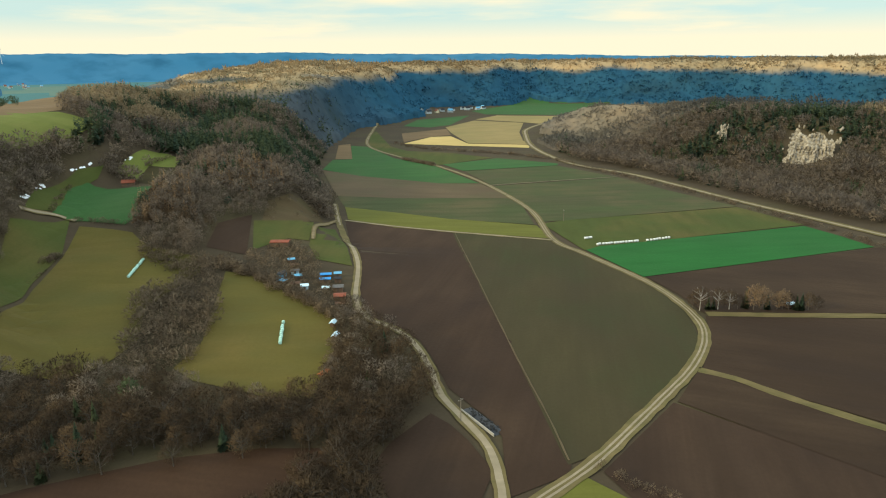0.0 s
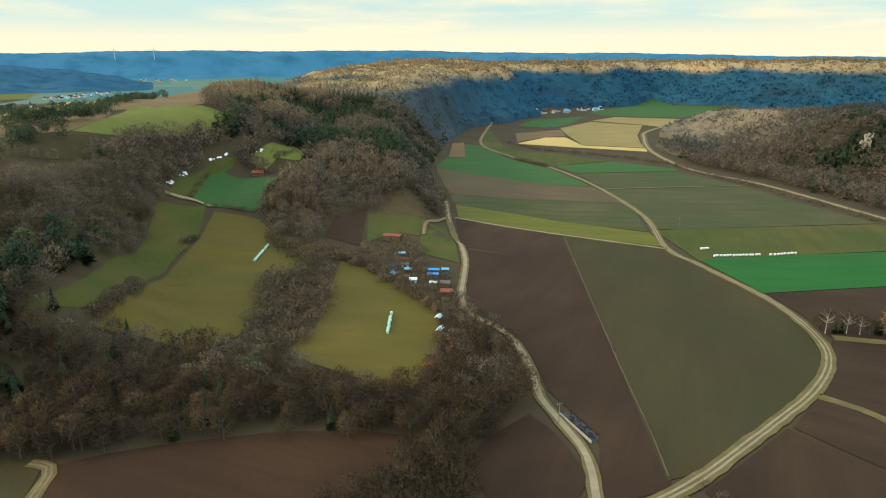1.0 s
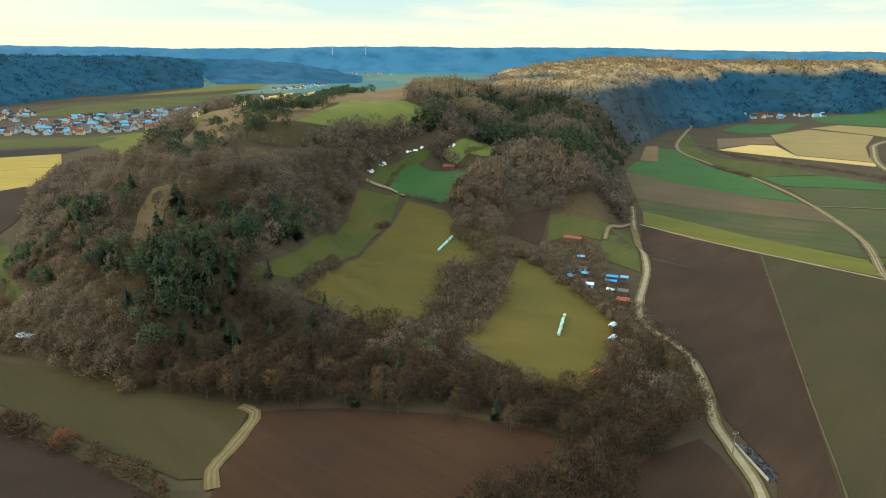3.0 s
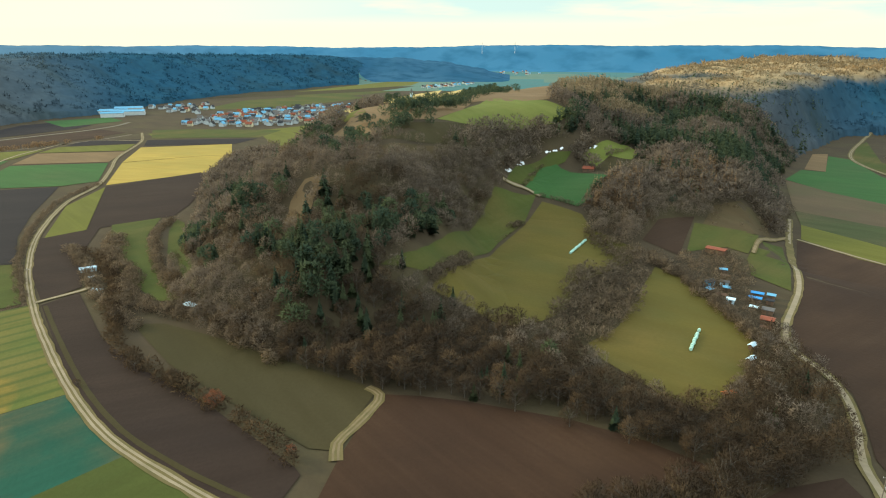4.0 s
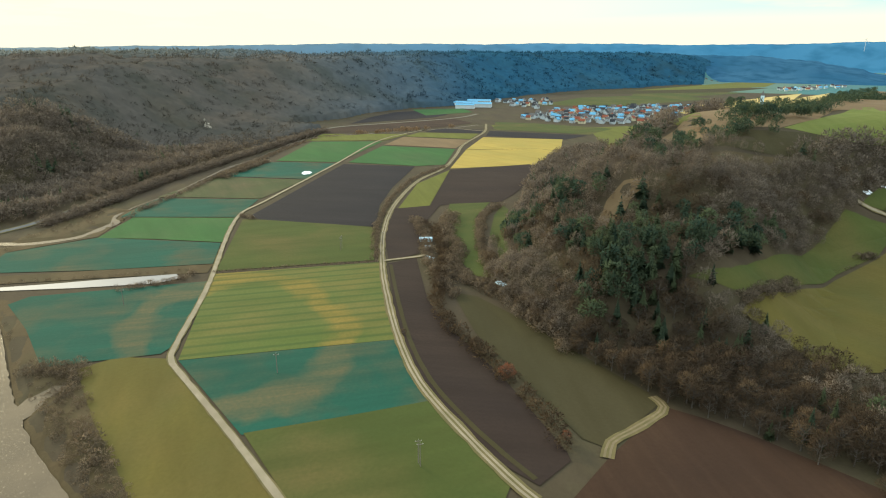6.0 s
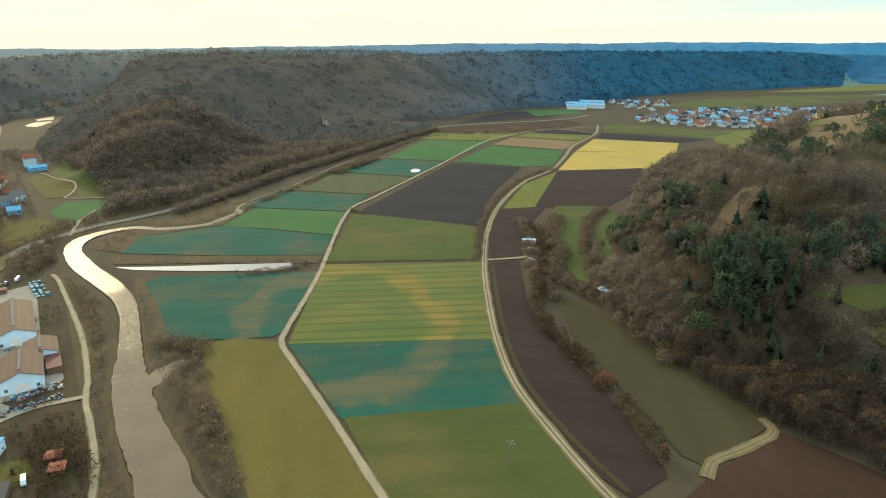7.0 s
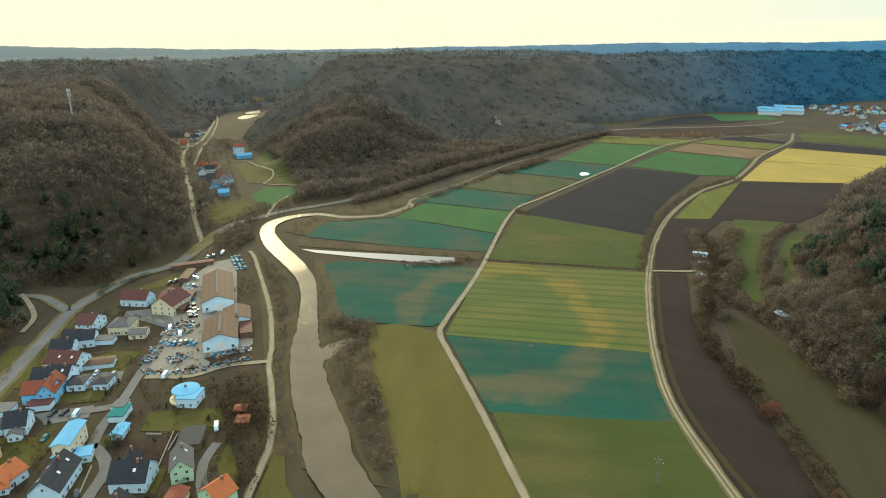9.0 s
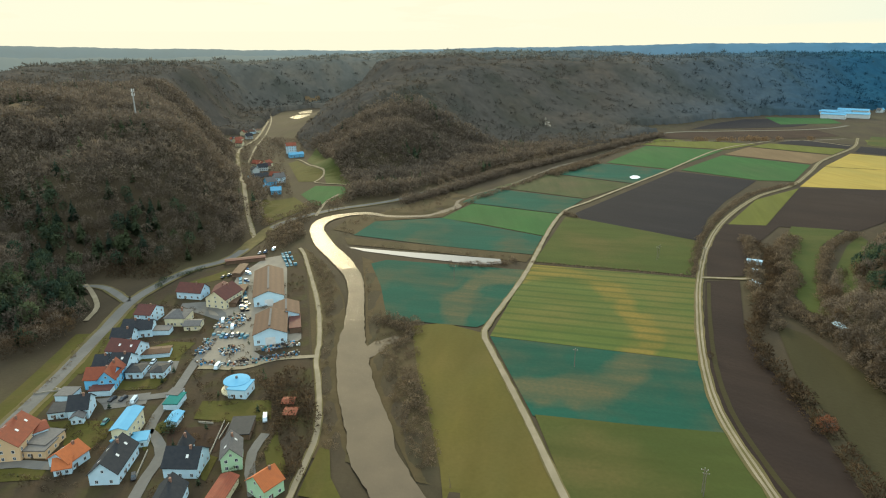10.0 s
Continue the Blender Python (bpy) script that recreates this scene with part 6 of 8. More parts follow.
def thicket(outline, spacing, tall, label, mat=None, kinds=None, seed=1, clear=True, name="scrub", keep=1.0, clump=0.0):
    rng = np.random.default_rng(seed)
    a = np.array(outline)
    x, y = scattered(a[:, 0].min(), a[:, 0].max(), a[:, 1].min(), a[:, 1].max(), spacing, rng)
    k = inside(x, y, outline) & (rng.uniform(size=len(x)) < keep)
    if clear:
        k &= free_of(x, y, clear != "ways")
    if clump:
        k &= patchy(x, y, clump, seed) > 0.1
    x, y = x[k], y[k]
    p = np.stack([x, y, height(x, y) - 0.1], 1)
    return sprays(name, p, tall * rng.uniform(0.5, 1.35, len(p)), kinds or BUSHES, mat or SCRUB, seed, label, "scrub")


# ---------------------------------------------------------------- single trees
def limb(bm, p, q, r0, r1, sides=5):
    p, q = Vector(p), Vector(q)
    d = q - p
    bmesh.ops.create_cone(bm, cap_ends=True, segments=sides, radius1=r0, radius2=r1, depth=d.length, matrix=Matrix.Translation((p + q) / 2) @ d.to_track_quat("Z", "Y").to_matrix().to_4x4())


def tree_model(seed, mat, bark, label, style="bare", x=0, y=0, tall=10.0):
    """A tree one metre high under an empty, scaled to its height."""
    rng, nrng = random.Random(seed), np.random.default_rng(seed)
    thing = new("tree")
    bm = bmesh.new()
    if style == "bare":
        limb(bm, (0, 0, -0.03), (0, 0, 0.34), 0.022, 0.016, 7)
        limb(bm, (0, 0, 0.33), (rng.uniform(-0.04, 0.04), rng.uniform(-0.04, 0.04), 0.8), 0.016, 0.004, 6)
        for k in range(9):
            a, z = k * 2.4 + rng.uniform(0, 0.8), rng.uniform(0.26, 0.6)
            tip = (0.28 * math.cos(a), 0.28 * math.sin(a), z + rng.uniform(0.16, 0.32))
            limb(bm, (0, 0, z), tip, 0.010, 0.003)
            for _ in range(2):
                b = a + rng.uniform(-0.7, 0.7)
                limb(bm, Vector((0, 0, z)).lerp(Vector(tip), 0.5), (0.34 * math.cos(b), 0.34 * math.sin(b), tip[2] + rng.uniform(-0.08, 0.12)), 0.005, 0.002, 4)
        crown = fine_crown(760, nrng, long=0.085, thick=0.0095)
    else:
        limb(bm, (0, 0, -0.03), (0, 0, 0.97), 0.020, 0.003, 7)
        crown = needle_crown(420, nrng)
    part("trunk", bm, bark, thing)
    crown, swell = crown_normals(crown)
    c = triangles("crown", crown, np.full(len(crown), rng.random()), mat, normals=swell)
    c.parent = thing
    thing.matrix_world = pose(x, y, float(height(x, y)) - 0.2) @ Matrix.Scale(tall, 4)
    return tagged(thing, label, "tree")


def plant(model, x, y, tall, turn, wide=1.0):
    t = copy_thing(model, Matrix.Translation((x, y, float(height(x, y)) - 0.2)))
    t.matrix_basis = pose(x, y, float(height(x, y)) - 0.2, 0, 0, turn) @ Matrix.Diagonal((tall * wide, tall * wide, tall, 1))
    return t


# ---------------------------------------------------------------- near town, hamlet and works
house(-151.7, -192.5, -166, 15.9, 11.5, 6.5, 4.5, WALL_PEACH, ROOF_RED, "long peach apartment house with a terracotta roof", skylights=4)
house(-151.5, -181.7, 97, 7.7, 8.0, 3.2, 0, WALL_PEACH, ROOF_FLAT, "low peach annex with a flat roof", shape='flat')
house(-155.7, -183.1, 179, 9.8, 8.0, 3.6, 0, WALL_PEACH, ROOF_FLAT, "peach garage wing with a flat roof", shape='flat')
house(-159.4, -188.8, 141, 5.1, 7.0, 5.0, 1.2, WALL_WHITE, ROOF_RED, "white connecting house with a terracotta roof", chimney=False)
house(-146.9, -167.2, 170, 8.6, 9.0, 4.0, 3.0, WALL_WHITE, ROOF_ORANGE, "white bungalow with a bright orange roof", skylights=1)
house(-143.3, -166.4, 116, 5.4, 7.0, 3.0, 2.2, WALL_WHITE, ROOF_ORANGE, "low wing with a bright orange roof", chimney=False)
house(-145.6, -149.2, -169, 17.0, 9.4, 4.6, 4.2, WALL_WHITE, ROOF_DARK, "white house with a dark grey roof and skylights", skylights=4)
house(-165.4, -156.6, -169, 15.0, 5.6, 7.2, 0.8, WALL_CREAM, ROOF_BLUE, "cream cubic house with a pale blue barrel roof", chimney=False)
house(-159.1, -155.3, 86, 5.5, 5.0, 3.0, 0, WALL_BLUE, ROOF_BLUE, "pale blue garage with a flat roof", shape='flat')
house(-160.6, -149.9, 111, 7.0, 6.0, 3.0, 0, WALL_WHITE, ROOF_BLUE, "white carport wing with a pale blue flat roof", shape='flat')
house(-149.1, -124.7, 96, 11.6, 11.0, 4.6, 4.4, WALL_WHITE, ROOF_DARK, "wide white house with a dark slate roof", skylights=2)
house(-155.0, -129.0, -166, 9.0, 4.9, 4.2, 3.6, WALL_WHITE, ROOF_DARK, "rear wing with a dark slate roof")
house(-154.7, -110.8, -157, 11.0, 6.8, 5.6, 3.6, WALL_GREEN, ROOF_GREY, "mint green house with a weathered brown roof", skylights=2)
house(-137.3, -106.0, -178, 12.0, 5.6, 3.4, 1.0, WALL_CREAM, ROOF_RED, "low building with a flat red roof", windows=False, chimney=False)
house(-140.9, -92.9, 151, 7.7, 9.0, 5.0, 3.4, WALL_GREEN, ROOF_ORANGE, "pale house with an orange tiled roof")
house(-129.6, -120.3, -168, 13.0, 8.4, 4.4, 4.0, WALL_WHITE, ROOF_DARK, "white house with a dark slate roof")
house(-199.0, -190.0, 101, 11.9, 9.0, 5.2, 3.4, WALL_BLUE, ROOF_RED, "bright blue house with a terracotta roof")
house(-200.8, -187.2, -165, 13.0, 6.8, 5.4, 3.6, WALL_BLUE, ROOF_RED, "gabled wing of the bright blue house")
house(-177.1, -184.3, 110, 7.3, 10.0, 4.6, 3.8, WALL_WHITE, ROOF_DARK, "white house with a black pitched roof")
house(-175.4, -192.5, 111, 6.8, 8.0, 3.0, 0, WALL_WHITE, ROOF_DARK, "white flat-roofed bungalow with black edging", shape='flat')
house(-173.3, -182.1, -162, 9.0, 4.3, 3.2, 1.2, WALL_WHITE, ROOF_GREY, "conservatory wing with a grey roof", chimney=False)
house(-187.4, -198.3, 97, 7.0, 7.0, 2.8, 0, WALL_WHITE, ROOF_FLAT, "flat grey double garage", shape='flat', windows=False)
house(-191.9, -186.2, 103, 8.6, 5.0, 2.8, 0, WALL_WHITE, ROOF_MAROON, "low garage with a maroon roof", shape='flat', windows=False)
house(-211.1, -197.9, 102, 5.6, 10.0, 4.8, 3.2, WALL_WHITE, ROOF_DARK, "white terraced house with a black roof")
house(-212.9, -189.9, 97, 7.9, 10.0, 5.0, 3.4, WALL_WHITE, ROOF_DARK, "white terraced house with a black roof and skylights", skylights=2)
house(-209.1, -181.0, 101, 7.0, 8.0, 3.4, 1.2, WALL_WHITE, ROOF_DARK, "white bungalow with a dark hipped roof", shape='hip', chimney=False)
house(-210.2, -170.5, 97, 5.7, 8.0, 3.4, 1.2, WALL_WHITE, ROOF_DARK, "small white bungalow with a dark hipped roof", shape='hip', chimney=False)
house(-224.2, -194.9, 86, 14.8, 11.0, 5.6, 3.8, WALL_WHITE, ROOF_MAROON, "white house with a long maroon roof and skylights", skylights=4)
house(-228.0, -182.7, 108, 12.0, 7.0, 2.6, 0.6, WALL_WHITE, ROOF_BROWN, "long white garage with a brown low roof", windows=False, chimney=False)
house(-249.9, -208.4, 97, 8.0, 10.0, 4.6, 3.0, WALL_WHITE, ROOF_DARK, "white house with a black roof")
house(-250.0, -201.1, 109, 6.4, 10.0, 4.6, 3.0, WALL_WHITE, ROOF_DARK, "white house with a dark roof beside its twin", skylights=1)
house(-239.6, -206.6, 100, 9.7, 9.0, 4.4, 3.2, WALL_WHITE, ROOF_DARK, "white house with a black roof and white gable")
house(-266.5, -210.0, 88, 9.2, 12.0, 5.4, 3.2, WALL_WHITE, ROOF_MAROON, "white house with a dark maroon roof")
house(-265.1, -192.2, 97, 10.4, 12.0, 4.8, 3.0, WALL_CREAM, ROOF_GREY, "cream house with a grey hipped roof", shape='hip')
house(-259.2, -181.0, 102, 7.9, 8.0, 3.0, 1.2, WALL_CREAM, ROOF_GREY, "low cream wing with a grey roof", chimney=False)
house(-251.3, -193.7, 101, 8.4, 6.0, 2.7, 0, WALL_WHITE, ROOF_FLAT, "row of white garages with a flat roof", shape='flat', windows=False)
house(-300.9, -203.5, 87, 15.1, 10.0, 4.6, 3.8, WALL_WHITE, ROOF_MAROON, "white house with a maroon roof behind a hedge")
house(-293.0, -180.3, 172, 17.0, 12.4, 6.0, 4.4, WALL_CREAM, ROOF_MAROON, "cream farmhouse with a maroon roof")
house(-297.7, -184.6, -164, 18.4, 9.0, 5.6, 2.4, WALL_BLUE, ROOF_MAROON, "blue rear wing with a maroon roof")
hall(-313, -162, 22, 46.0, 16.5, 6.0, 3.2, WALL_WHITE, ROOF_BROWN, "works hall with a brown sheet roof and white gable")
hall(-257, -138, 20, 26.0, 15.6, 6.0, 3.2, WALL_WHITE, ROOF_BROWN, "works hall with a brown sheet roof and white gable")
hall(-279.2, -138.4, 21, 17.0, 13.0, 4.6, 2.4, WALL_WHITE, ROOF_BROWN, "lower works hall with a brown roof")
house(-267.1, -129.3, 111, 5.6, 18.0, 3.2, 0, WALL_WOOD, ROOF_MAROON, "low annex with a maroon sheet roof", shape='flat', windows=False)
house(-199.2, -127.8, 90, 7.8, 9.0, 4.2, 0, WALL_WHITE, ROOF_BLUE, "white entrance wing with a pale blue flat roof", shape='flat')
house(-187.7, -151.0, 97, 5.7, 9.0, 2.8, 0, WALL_WHITE, ROOF_TEAL, "low shed with a teal sheet roof", shape='flat', windows=False)
house(-192.4, -153.3, 180, 5.4, 5.0, 3.0, 0, WALL_WHITE, ROOF_FLAT, "small white shed with a grey flat roof", shape='flat', windows=False)
house(-175.5, -144.1, -173, 7.0, 3.9, 2.6, 0.6, WALL_WHITE, ROOF_BLUE, "small garden house with a pale blue roof", windows=False, chimney=False)
house(-192.9, -104.7, 97, 4.3, 4.5, 2.2, 0.5, WALL_WOOD, ROOF_RED, "open garden shed with a red roof", windows=False, chimney=False)
house(-185.3, -101.1, 97, 4.6, 5.0, 2.2, 0.3, WALL_WOOD, ROOF_RED, "garden shed with a flat red roof", windows=False, chimney=False)
house(-172.7, -115.7, 102, 8.2, 12.0, 2.6, 0, WALL_WOOD, ROOF_DARK, "dark flat-roofed carport beside the garden", shape='flat', windows=False)
house(-343.0, -194.0, -172, 18.4, 5.0, 2.8, 0.4, WALL_WOOD, ROOF_BROWN, "long open store with a brown roof", windows=False, chimney=False)
house(-301.2, -176.3, -169, 28.9, 5.0, 2.8, 0.4, WALL_WOOD, ROOF_BROWN, "long open store with a brown roof", windows=False, chimney=False)
house(-364.5, -200.1, 118, 25.7, 5.0, 2.6, 0.3, WALL_WOOD, ROOF_MAROON, "long low shed with a dull red roof", windows=False, chimney=False)
house(-942.6, -512.0, 95, 12.8, 9.0, 4, 3, WALL_WHITE, ROOF_ORANGE, "cottage with a bright orange roof")
house(-1014.3, -521.3, 131, 12.4, 10.0, 4, 3, WALL_WHITE, ROOF_DARK, "white cottage with a dark roof")
house(-920.9, -467.3, 95, 11.6, 9.0, 4, 3, WALL_WHITE, ROOF_RED, "cottage with a terracotta roof")
house(-924.8, -462.5, 165, 13.2, 10.0, 4, 3, WALL_CREAM, ROOF_RED, "cream cottage with a terracotta roof")
house(-1017.2, -482.9, 133, 11.8, 10.0, 4, 3, WALL_WHITE, ROOF_BROWN, "cottage with a brown roof")
house(-1031.8, -478.6, 144, 9.9, 10.0, 4, 2, WALL_CREAM, ROOF_BROWN, "cottage with a brown roof")
house(-820.5, -338.0, 117, 13.0, 12.0, 11, 3.5, WALL_WHITE, ROOF_RED, "tall white mill house with a red roof")
house(-789.8, -319.9, 124, 18.9, 9.0, 4, 2.5, WALL_BLUE, ROOF_BLUE, "low pale wing of the mill")
house(-714.1, -339.0, 126, 7.5, 8.0, 4, 3, WALL_WHITE, ROOF_RED, "small cottage with a red roof")
house(-704.0, -324.6, 128, 6.8, 8.0, 4, 3, WALL_CREAM, ROOF_MAROON, "small cottage with a maroon roof")
house(-636.9, -305.7, 138, 18.5, 12.0, 4, 3.5, WALL_WOOD, ROOF_DARK, "dark barn with a slate roof")
house(-604.2, -280.2, 131, 9.7, 12.0, 6, 4, WALL_BLUE, ROOF_GREY, "pale blue house with a grey roof")
house(-627.7, -279.7, 130, 10.6, 12.0, 6, 4, WALL_WHITE, ROOF_GREY, "white house with a grey gable roof")
house(-572.0, -260.8, 111, 9.8, 9.0, 4, 3, WALL_BLUE, ROOF_BLUE, "pale blue bungalow in the side valley")
house(-587.4, -281.1, 127, 5.2, 8.0, 4, 2.5, WALL_WHITE, ROOF_BLUE, "small white house with a pale roof")
house(-643.0, -316.8, 152, 7.7, 8.0, 3, 2, WALL_WHITE, ROOF_BLUE, "small pale shed house")

round_house(-202.2, -130.9)

# vehicles
vehicle(-187.2, -178.3, -10, "black", "black car parked on the grey yard", "car", z=0.15)
vehicle(-188.2, -174.1, -10, "black", "dark car parked on the grey yard", "car", z=0.15)
vehicle(-186.7, -168.4, 10, "white", "white and pale blue camper van", "van", z=0.15)
vehicle(-171.1, -170.5, 5, "teal", "dark teal car on the lawn edge", "car", z=0.15)
vehicle(-218.7, -148.2, 5, "white", "white van on the works road", "van", z=0.15)
vehicle(-141.8, -140.0, 30, "black", "black car in a drive", "car", z=0.15)
vehicle(-211.0, -181.1, -5, "silver", "silver car beside the bungalow", "car", z=0.15)
vehicle(-213.4, -178.8, 10, "white", "white car beside the bungalow", "car", z=0.15)
vehicle(-219.8, -179.9, 5, "white", "white car in a yard", "car", z=0.15)
vehicle(-219.3, -188.6, 0, "black", "black car in a yard", "car", z=0.15)
vehicle(-219.1, -171.7, 0, "silver", "silver car in a yard", "car", z=0.15)
vehicle(-219.2, -198.4, 0, "red", "red car in front of the house", "car", z=0.15)
vehicle(-180.9, -109.8, 20, "white", "white van by the garden", "van", z=0.15)
vehicle(-327.9, -182.9, 60, "blue", "blue car in the row of parked cars", "car", z=0.15)
vehicle(-339.9, -187.1, 60, "white", "white van in the row of parked cars", "van", z=0.15)
vehicle(-349.1, -192.8, 60, "blue", "blue car in the row of parked cars", "car", z=0.15)
vehicle(-293.0, -159.6, 30, "blue", "blue car beside the hall", "car", z=0.15)
vehicle(-292.5, -156.1, 30, "white", "white van beside the hall", "van", z=0.15)
vehicle(-296.9, -154.6, 30, "black", "black car beside the hall", "car", z=0.15)
vehicle(-382.2, -197.5, 0, "silver", "silver car on the works yard", "car", z=0.15)
vehicle(-385.2, -194.6, 0, "blue", "blue car on the works yard", "car", z=0.15)
vehicle(-390.9, -190.6, 0, "white", "white van on the works yard", "van", z=0.15)
vehicle(-335.4, -198.3, 0, "black", "black car near the shed", "car", z=0.15)
vehicle(-338.7, -196.9, 0, "silver", "silver car near the shed", "car", z=0.15)
vehicle(-332.0, -200.5, 0, "black", "dark car near the shed", "car", z=0.15)
vehicle(-285.7, -165.8, 80, "white", "white van near the store", "van", z=0.15)
vehicle(-292.1, -166.7, 80, "silver", "silver car near the store", "car", z=0.15)
vehicle(-266.9, -168.9, 20, "white", "white lorry cab on the works yard", "van", z=0.15)
vehicle(-260.1, -160.4, 20, "white", "white lorry cab on the works yard", "van", z=0.15)
vehicle(-250.1, -158.7, 10, "blue", "blue car on the works yard", "car", z=0.15)
vehicle(-251.1, -156.1, 10, "silver", "silver car on the works yard", "car", z=0.15)
vehicle(-252.0, -153.9, 10, "black", "black car on the works yard", "car", z=0.15)

# bales
bale_row((-73.4, 262.2), (-76.5, 281.9), 11, BALE_GREEN, "bales on the lower meadow", "mint green film-wrapped round bale on the meadow", skip=(9,))
bale_row((-175.2, 336.4), (-175.8, 356.7), 17, BALE_GREEN, "bales on the upper meadow", "mint green film-wrapped round bale on the hill meadow", skip=(11,))
bale_row((105.8, 419.8), (135.5, 427.1), 15, BALE_WHITE, "white bales at the field edge", "white film-wrapped round bale at the field edge")
bale_row((143.0, 428.3), (160.2, 434.9), 8, BALE_WHITE, "white bales at the field edge", "white film-wrapped round bale at the field edge")
bale_row((101.1, 435.5), (105.4, 436.8), 4, BALE_WHITE, "white bales at the field edge", "white film-wrapped round bale at the field edge")

# allotments beside the lane
shed(-104.7, 394.8, 0, 11.2, 5.6, 3.0, ROOF_RED, "long barn with a rusty red roof", wall=WALL_WOOD)
shed(-90.6, 338.4, 75, 6.3, 3.2, 2.6, ROOF_DARK, "dark blue container with a black roof", wall=ROOF_BLUE)
shed(-87.8, 328.6, 75, 3.5, 3.2, 2.4, ROOF_BLUE, "pale blue shed among the allotments")
shed(-90.5, 362.8, 20, 3.5, 2.4, 2.3, ROOF_BLUE, "pale blue garden hut among bare shrubs")
shed(-86.7, 353.7, 10, 4.2, 2.4, 2.2, ROOF_BROWN, "brown garden hut among the allotments")
shed(-84.3, 344.6, 10, 4.2, 2.4, 2.2, ROOF_GREY, "grey garden hut among the allotments", wall=WALL_WHITE)
shed(-80.9, 337.6, 10, 3.5, 2.4, 2.2, ROOF_BLUE, "garden hut under a blue cover")
shed(-80.2, 326.1, 10, 4.9, 3.2, 2.3, ROOF_BROWN, "garden hut with a rusty roof")
shed(-74.5, 322.8, 10, 3.5, 3.2, 2.6, WALL_WHITE, "white garden hut among the allotments", wall=WALL_WHITE)
shed(-66.4, 341.7, 8, 5.6, 2.4, 2.0, TARP, "stack under a bright blue tarpaulin")
shed(-65.6, 334.6, 8, 5.6, 2.4, 2.0, TARP, "stack under a bright blue tarpaulin")
shed(-59.9, 343.5, 5, 3.5, 2.8, 2.4, ROOF_BLUE, "dark garden hut with a blue front")
shed(-58.7, 335.7, 5, 3.5, 2.8, 2.4, ROOF_DARK, "dark garden hut beside the lane")
shed(-56.6, 323.4, 5, 4.9, 4.0, 2.4, ROOF_GREY, "garden hut with a grey-brown roof")
shed(-53.9, 311.4, 5, 5.6, 4.8, 2.5, ROOF_RED, "garden hut with a rusty red roof")
shed(-52.6, 303.4, 5, 4.2, 1.6, 1.4, ROOF_BROWN, "stack of boards beside the hut")
shed(-63.5, 325.0, 5, 3.5, 1.6, 1.0, WALL_WHITE, "pale stack of slabs")
shed(-52.4, 280.1, 80, 3.5, 1.9, 2.2, WALL_WHITE, "wood stack under a white cover")
shed(-49.4, 267.5, 80, 4.2, 1.9, 2.0, WALL_WHITE, "wood stack under a white cover")
shed(-49.2, 235.5, 60, 4.9, 1.6, 1.6, ROOF_ORANGE, "stack of split logs at the meadow edge")
shed(-398.6, 138.1, 70, 9, 2.6, 2.6, WALL_WHITE, "white site caravan beside the ploughed field", wall=WALL_WHITE)
shed(-380.7, 132.6, 70, 3, 2.2, 2, WALL_WHITE, "small white trailer beside the field", wall=WALL_WHITE)
shed(-357.3, 125.6, 20, 5, 2.6, 2.0, WALL_WHITE, "white covered stack beside the track", wall=WALL_WHITE)
shed(-287.5, 143.3, 10, 7, 4, 2.2, WALL_WHITE, "pale tarpaulin-covered stack below the wood")
shed(-242.1, 487.2, 15, 9, 6, 2.6, ROOF_RED, "field barn with a red roof on the slope", rise=1.6)
shed(177.9, 304.9, 10, 5, 3, 2.4, WALL_WHITE, "small hut with a white roof in the copse")

# poles
power_pole(5.8, 200.7, 40)
power_pole(-239.2, 11.7, 80)
power_pole(-158.1, 47.4, 80)
power_pole(95.0, 487.6, 60)
power_pole(-401.8, 106.5, 80)
power_pole(-346.5, -55.5, 80)
power_pole(-156.2, 47.4, 80)
power_pole(-399.4, 75.8, 30)
power_pole(-403.1, 77.7, 80)

radio_mast(-506.4, -356.7)
crag(367.9, 637.1, 48, 37, -27, 40, 1, "pale limestone cliff standing out of the wooded slope")
crag(321.7, 736.8, 10, 23, -21, 9, 2, "narrow limestone pinnacle in the wood")
crag(-1040.0, 15.9, 12, 24, 90, 16, 3, "grey limestone pinnacle in the western wood")
crag(-1122.2, 95.0, 16, 8, 80, 9, 4, "small grey limestone outcrop in the western wood")


# ---------------------------------------------------------------- the far town, works and hamlets
WALL_PALE = plain("far_pale_render", (0.56, 0.62, 0.62), (0.44, 0.50, 0.51), 3.0, 0.85, vary=0.3)


def far_house(wall, roof, label, x, y, turn, z=0.0):
    t = new("house")
    tagged(t, label, "house", "houses of the far settlements")
    bm = bmesh.new()
    prof = [(-4.5, -0.4), (4.5, -0.4), (4.5, 5.0), (0, 8.6), (-4.5, 5.0)]
    a, b = [bm.verts.new((-6, p, q)) for p, q in prof], [bm.verts.new((6, p, q)) for p, q in prof]
    for i in range(5):
        bm.faces.new((a[i], a[(i + 1) % 5], b[(i + 1) % 5], b[i]))
    bm.faces.new(a)
    bm.faces.new(b)
    bmesh.ops.recalc_face_normals(bm, faces=bm.faces[:])
    part("wall", bm, wall, t)
    part("roof", gable_roof(12, 9, 5.0, 3.6), roof, t)
    bm = bmesh.new()
    for s in (-1, 1):
        for k in (-4, -1.3, 1.3, 4):
            for zz in (1.0, 3.4):
                box(bm, k - 0.6, k + 0.6, s * 4.5 - 0.03, s * 4.5 + 0.03, zz, zz + 1.2)
    tagged(part("windows", bm, PANE, t), kind="stuff")
    t.matrix_world = pose(x, y, z, 0, 0, turn)
    return t


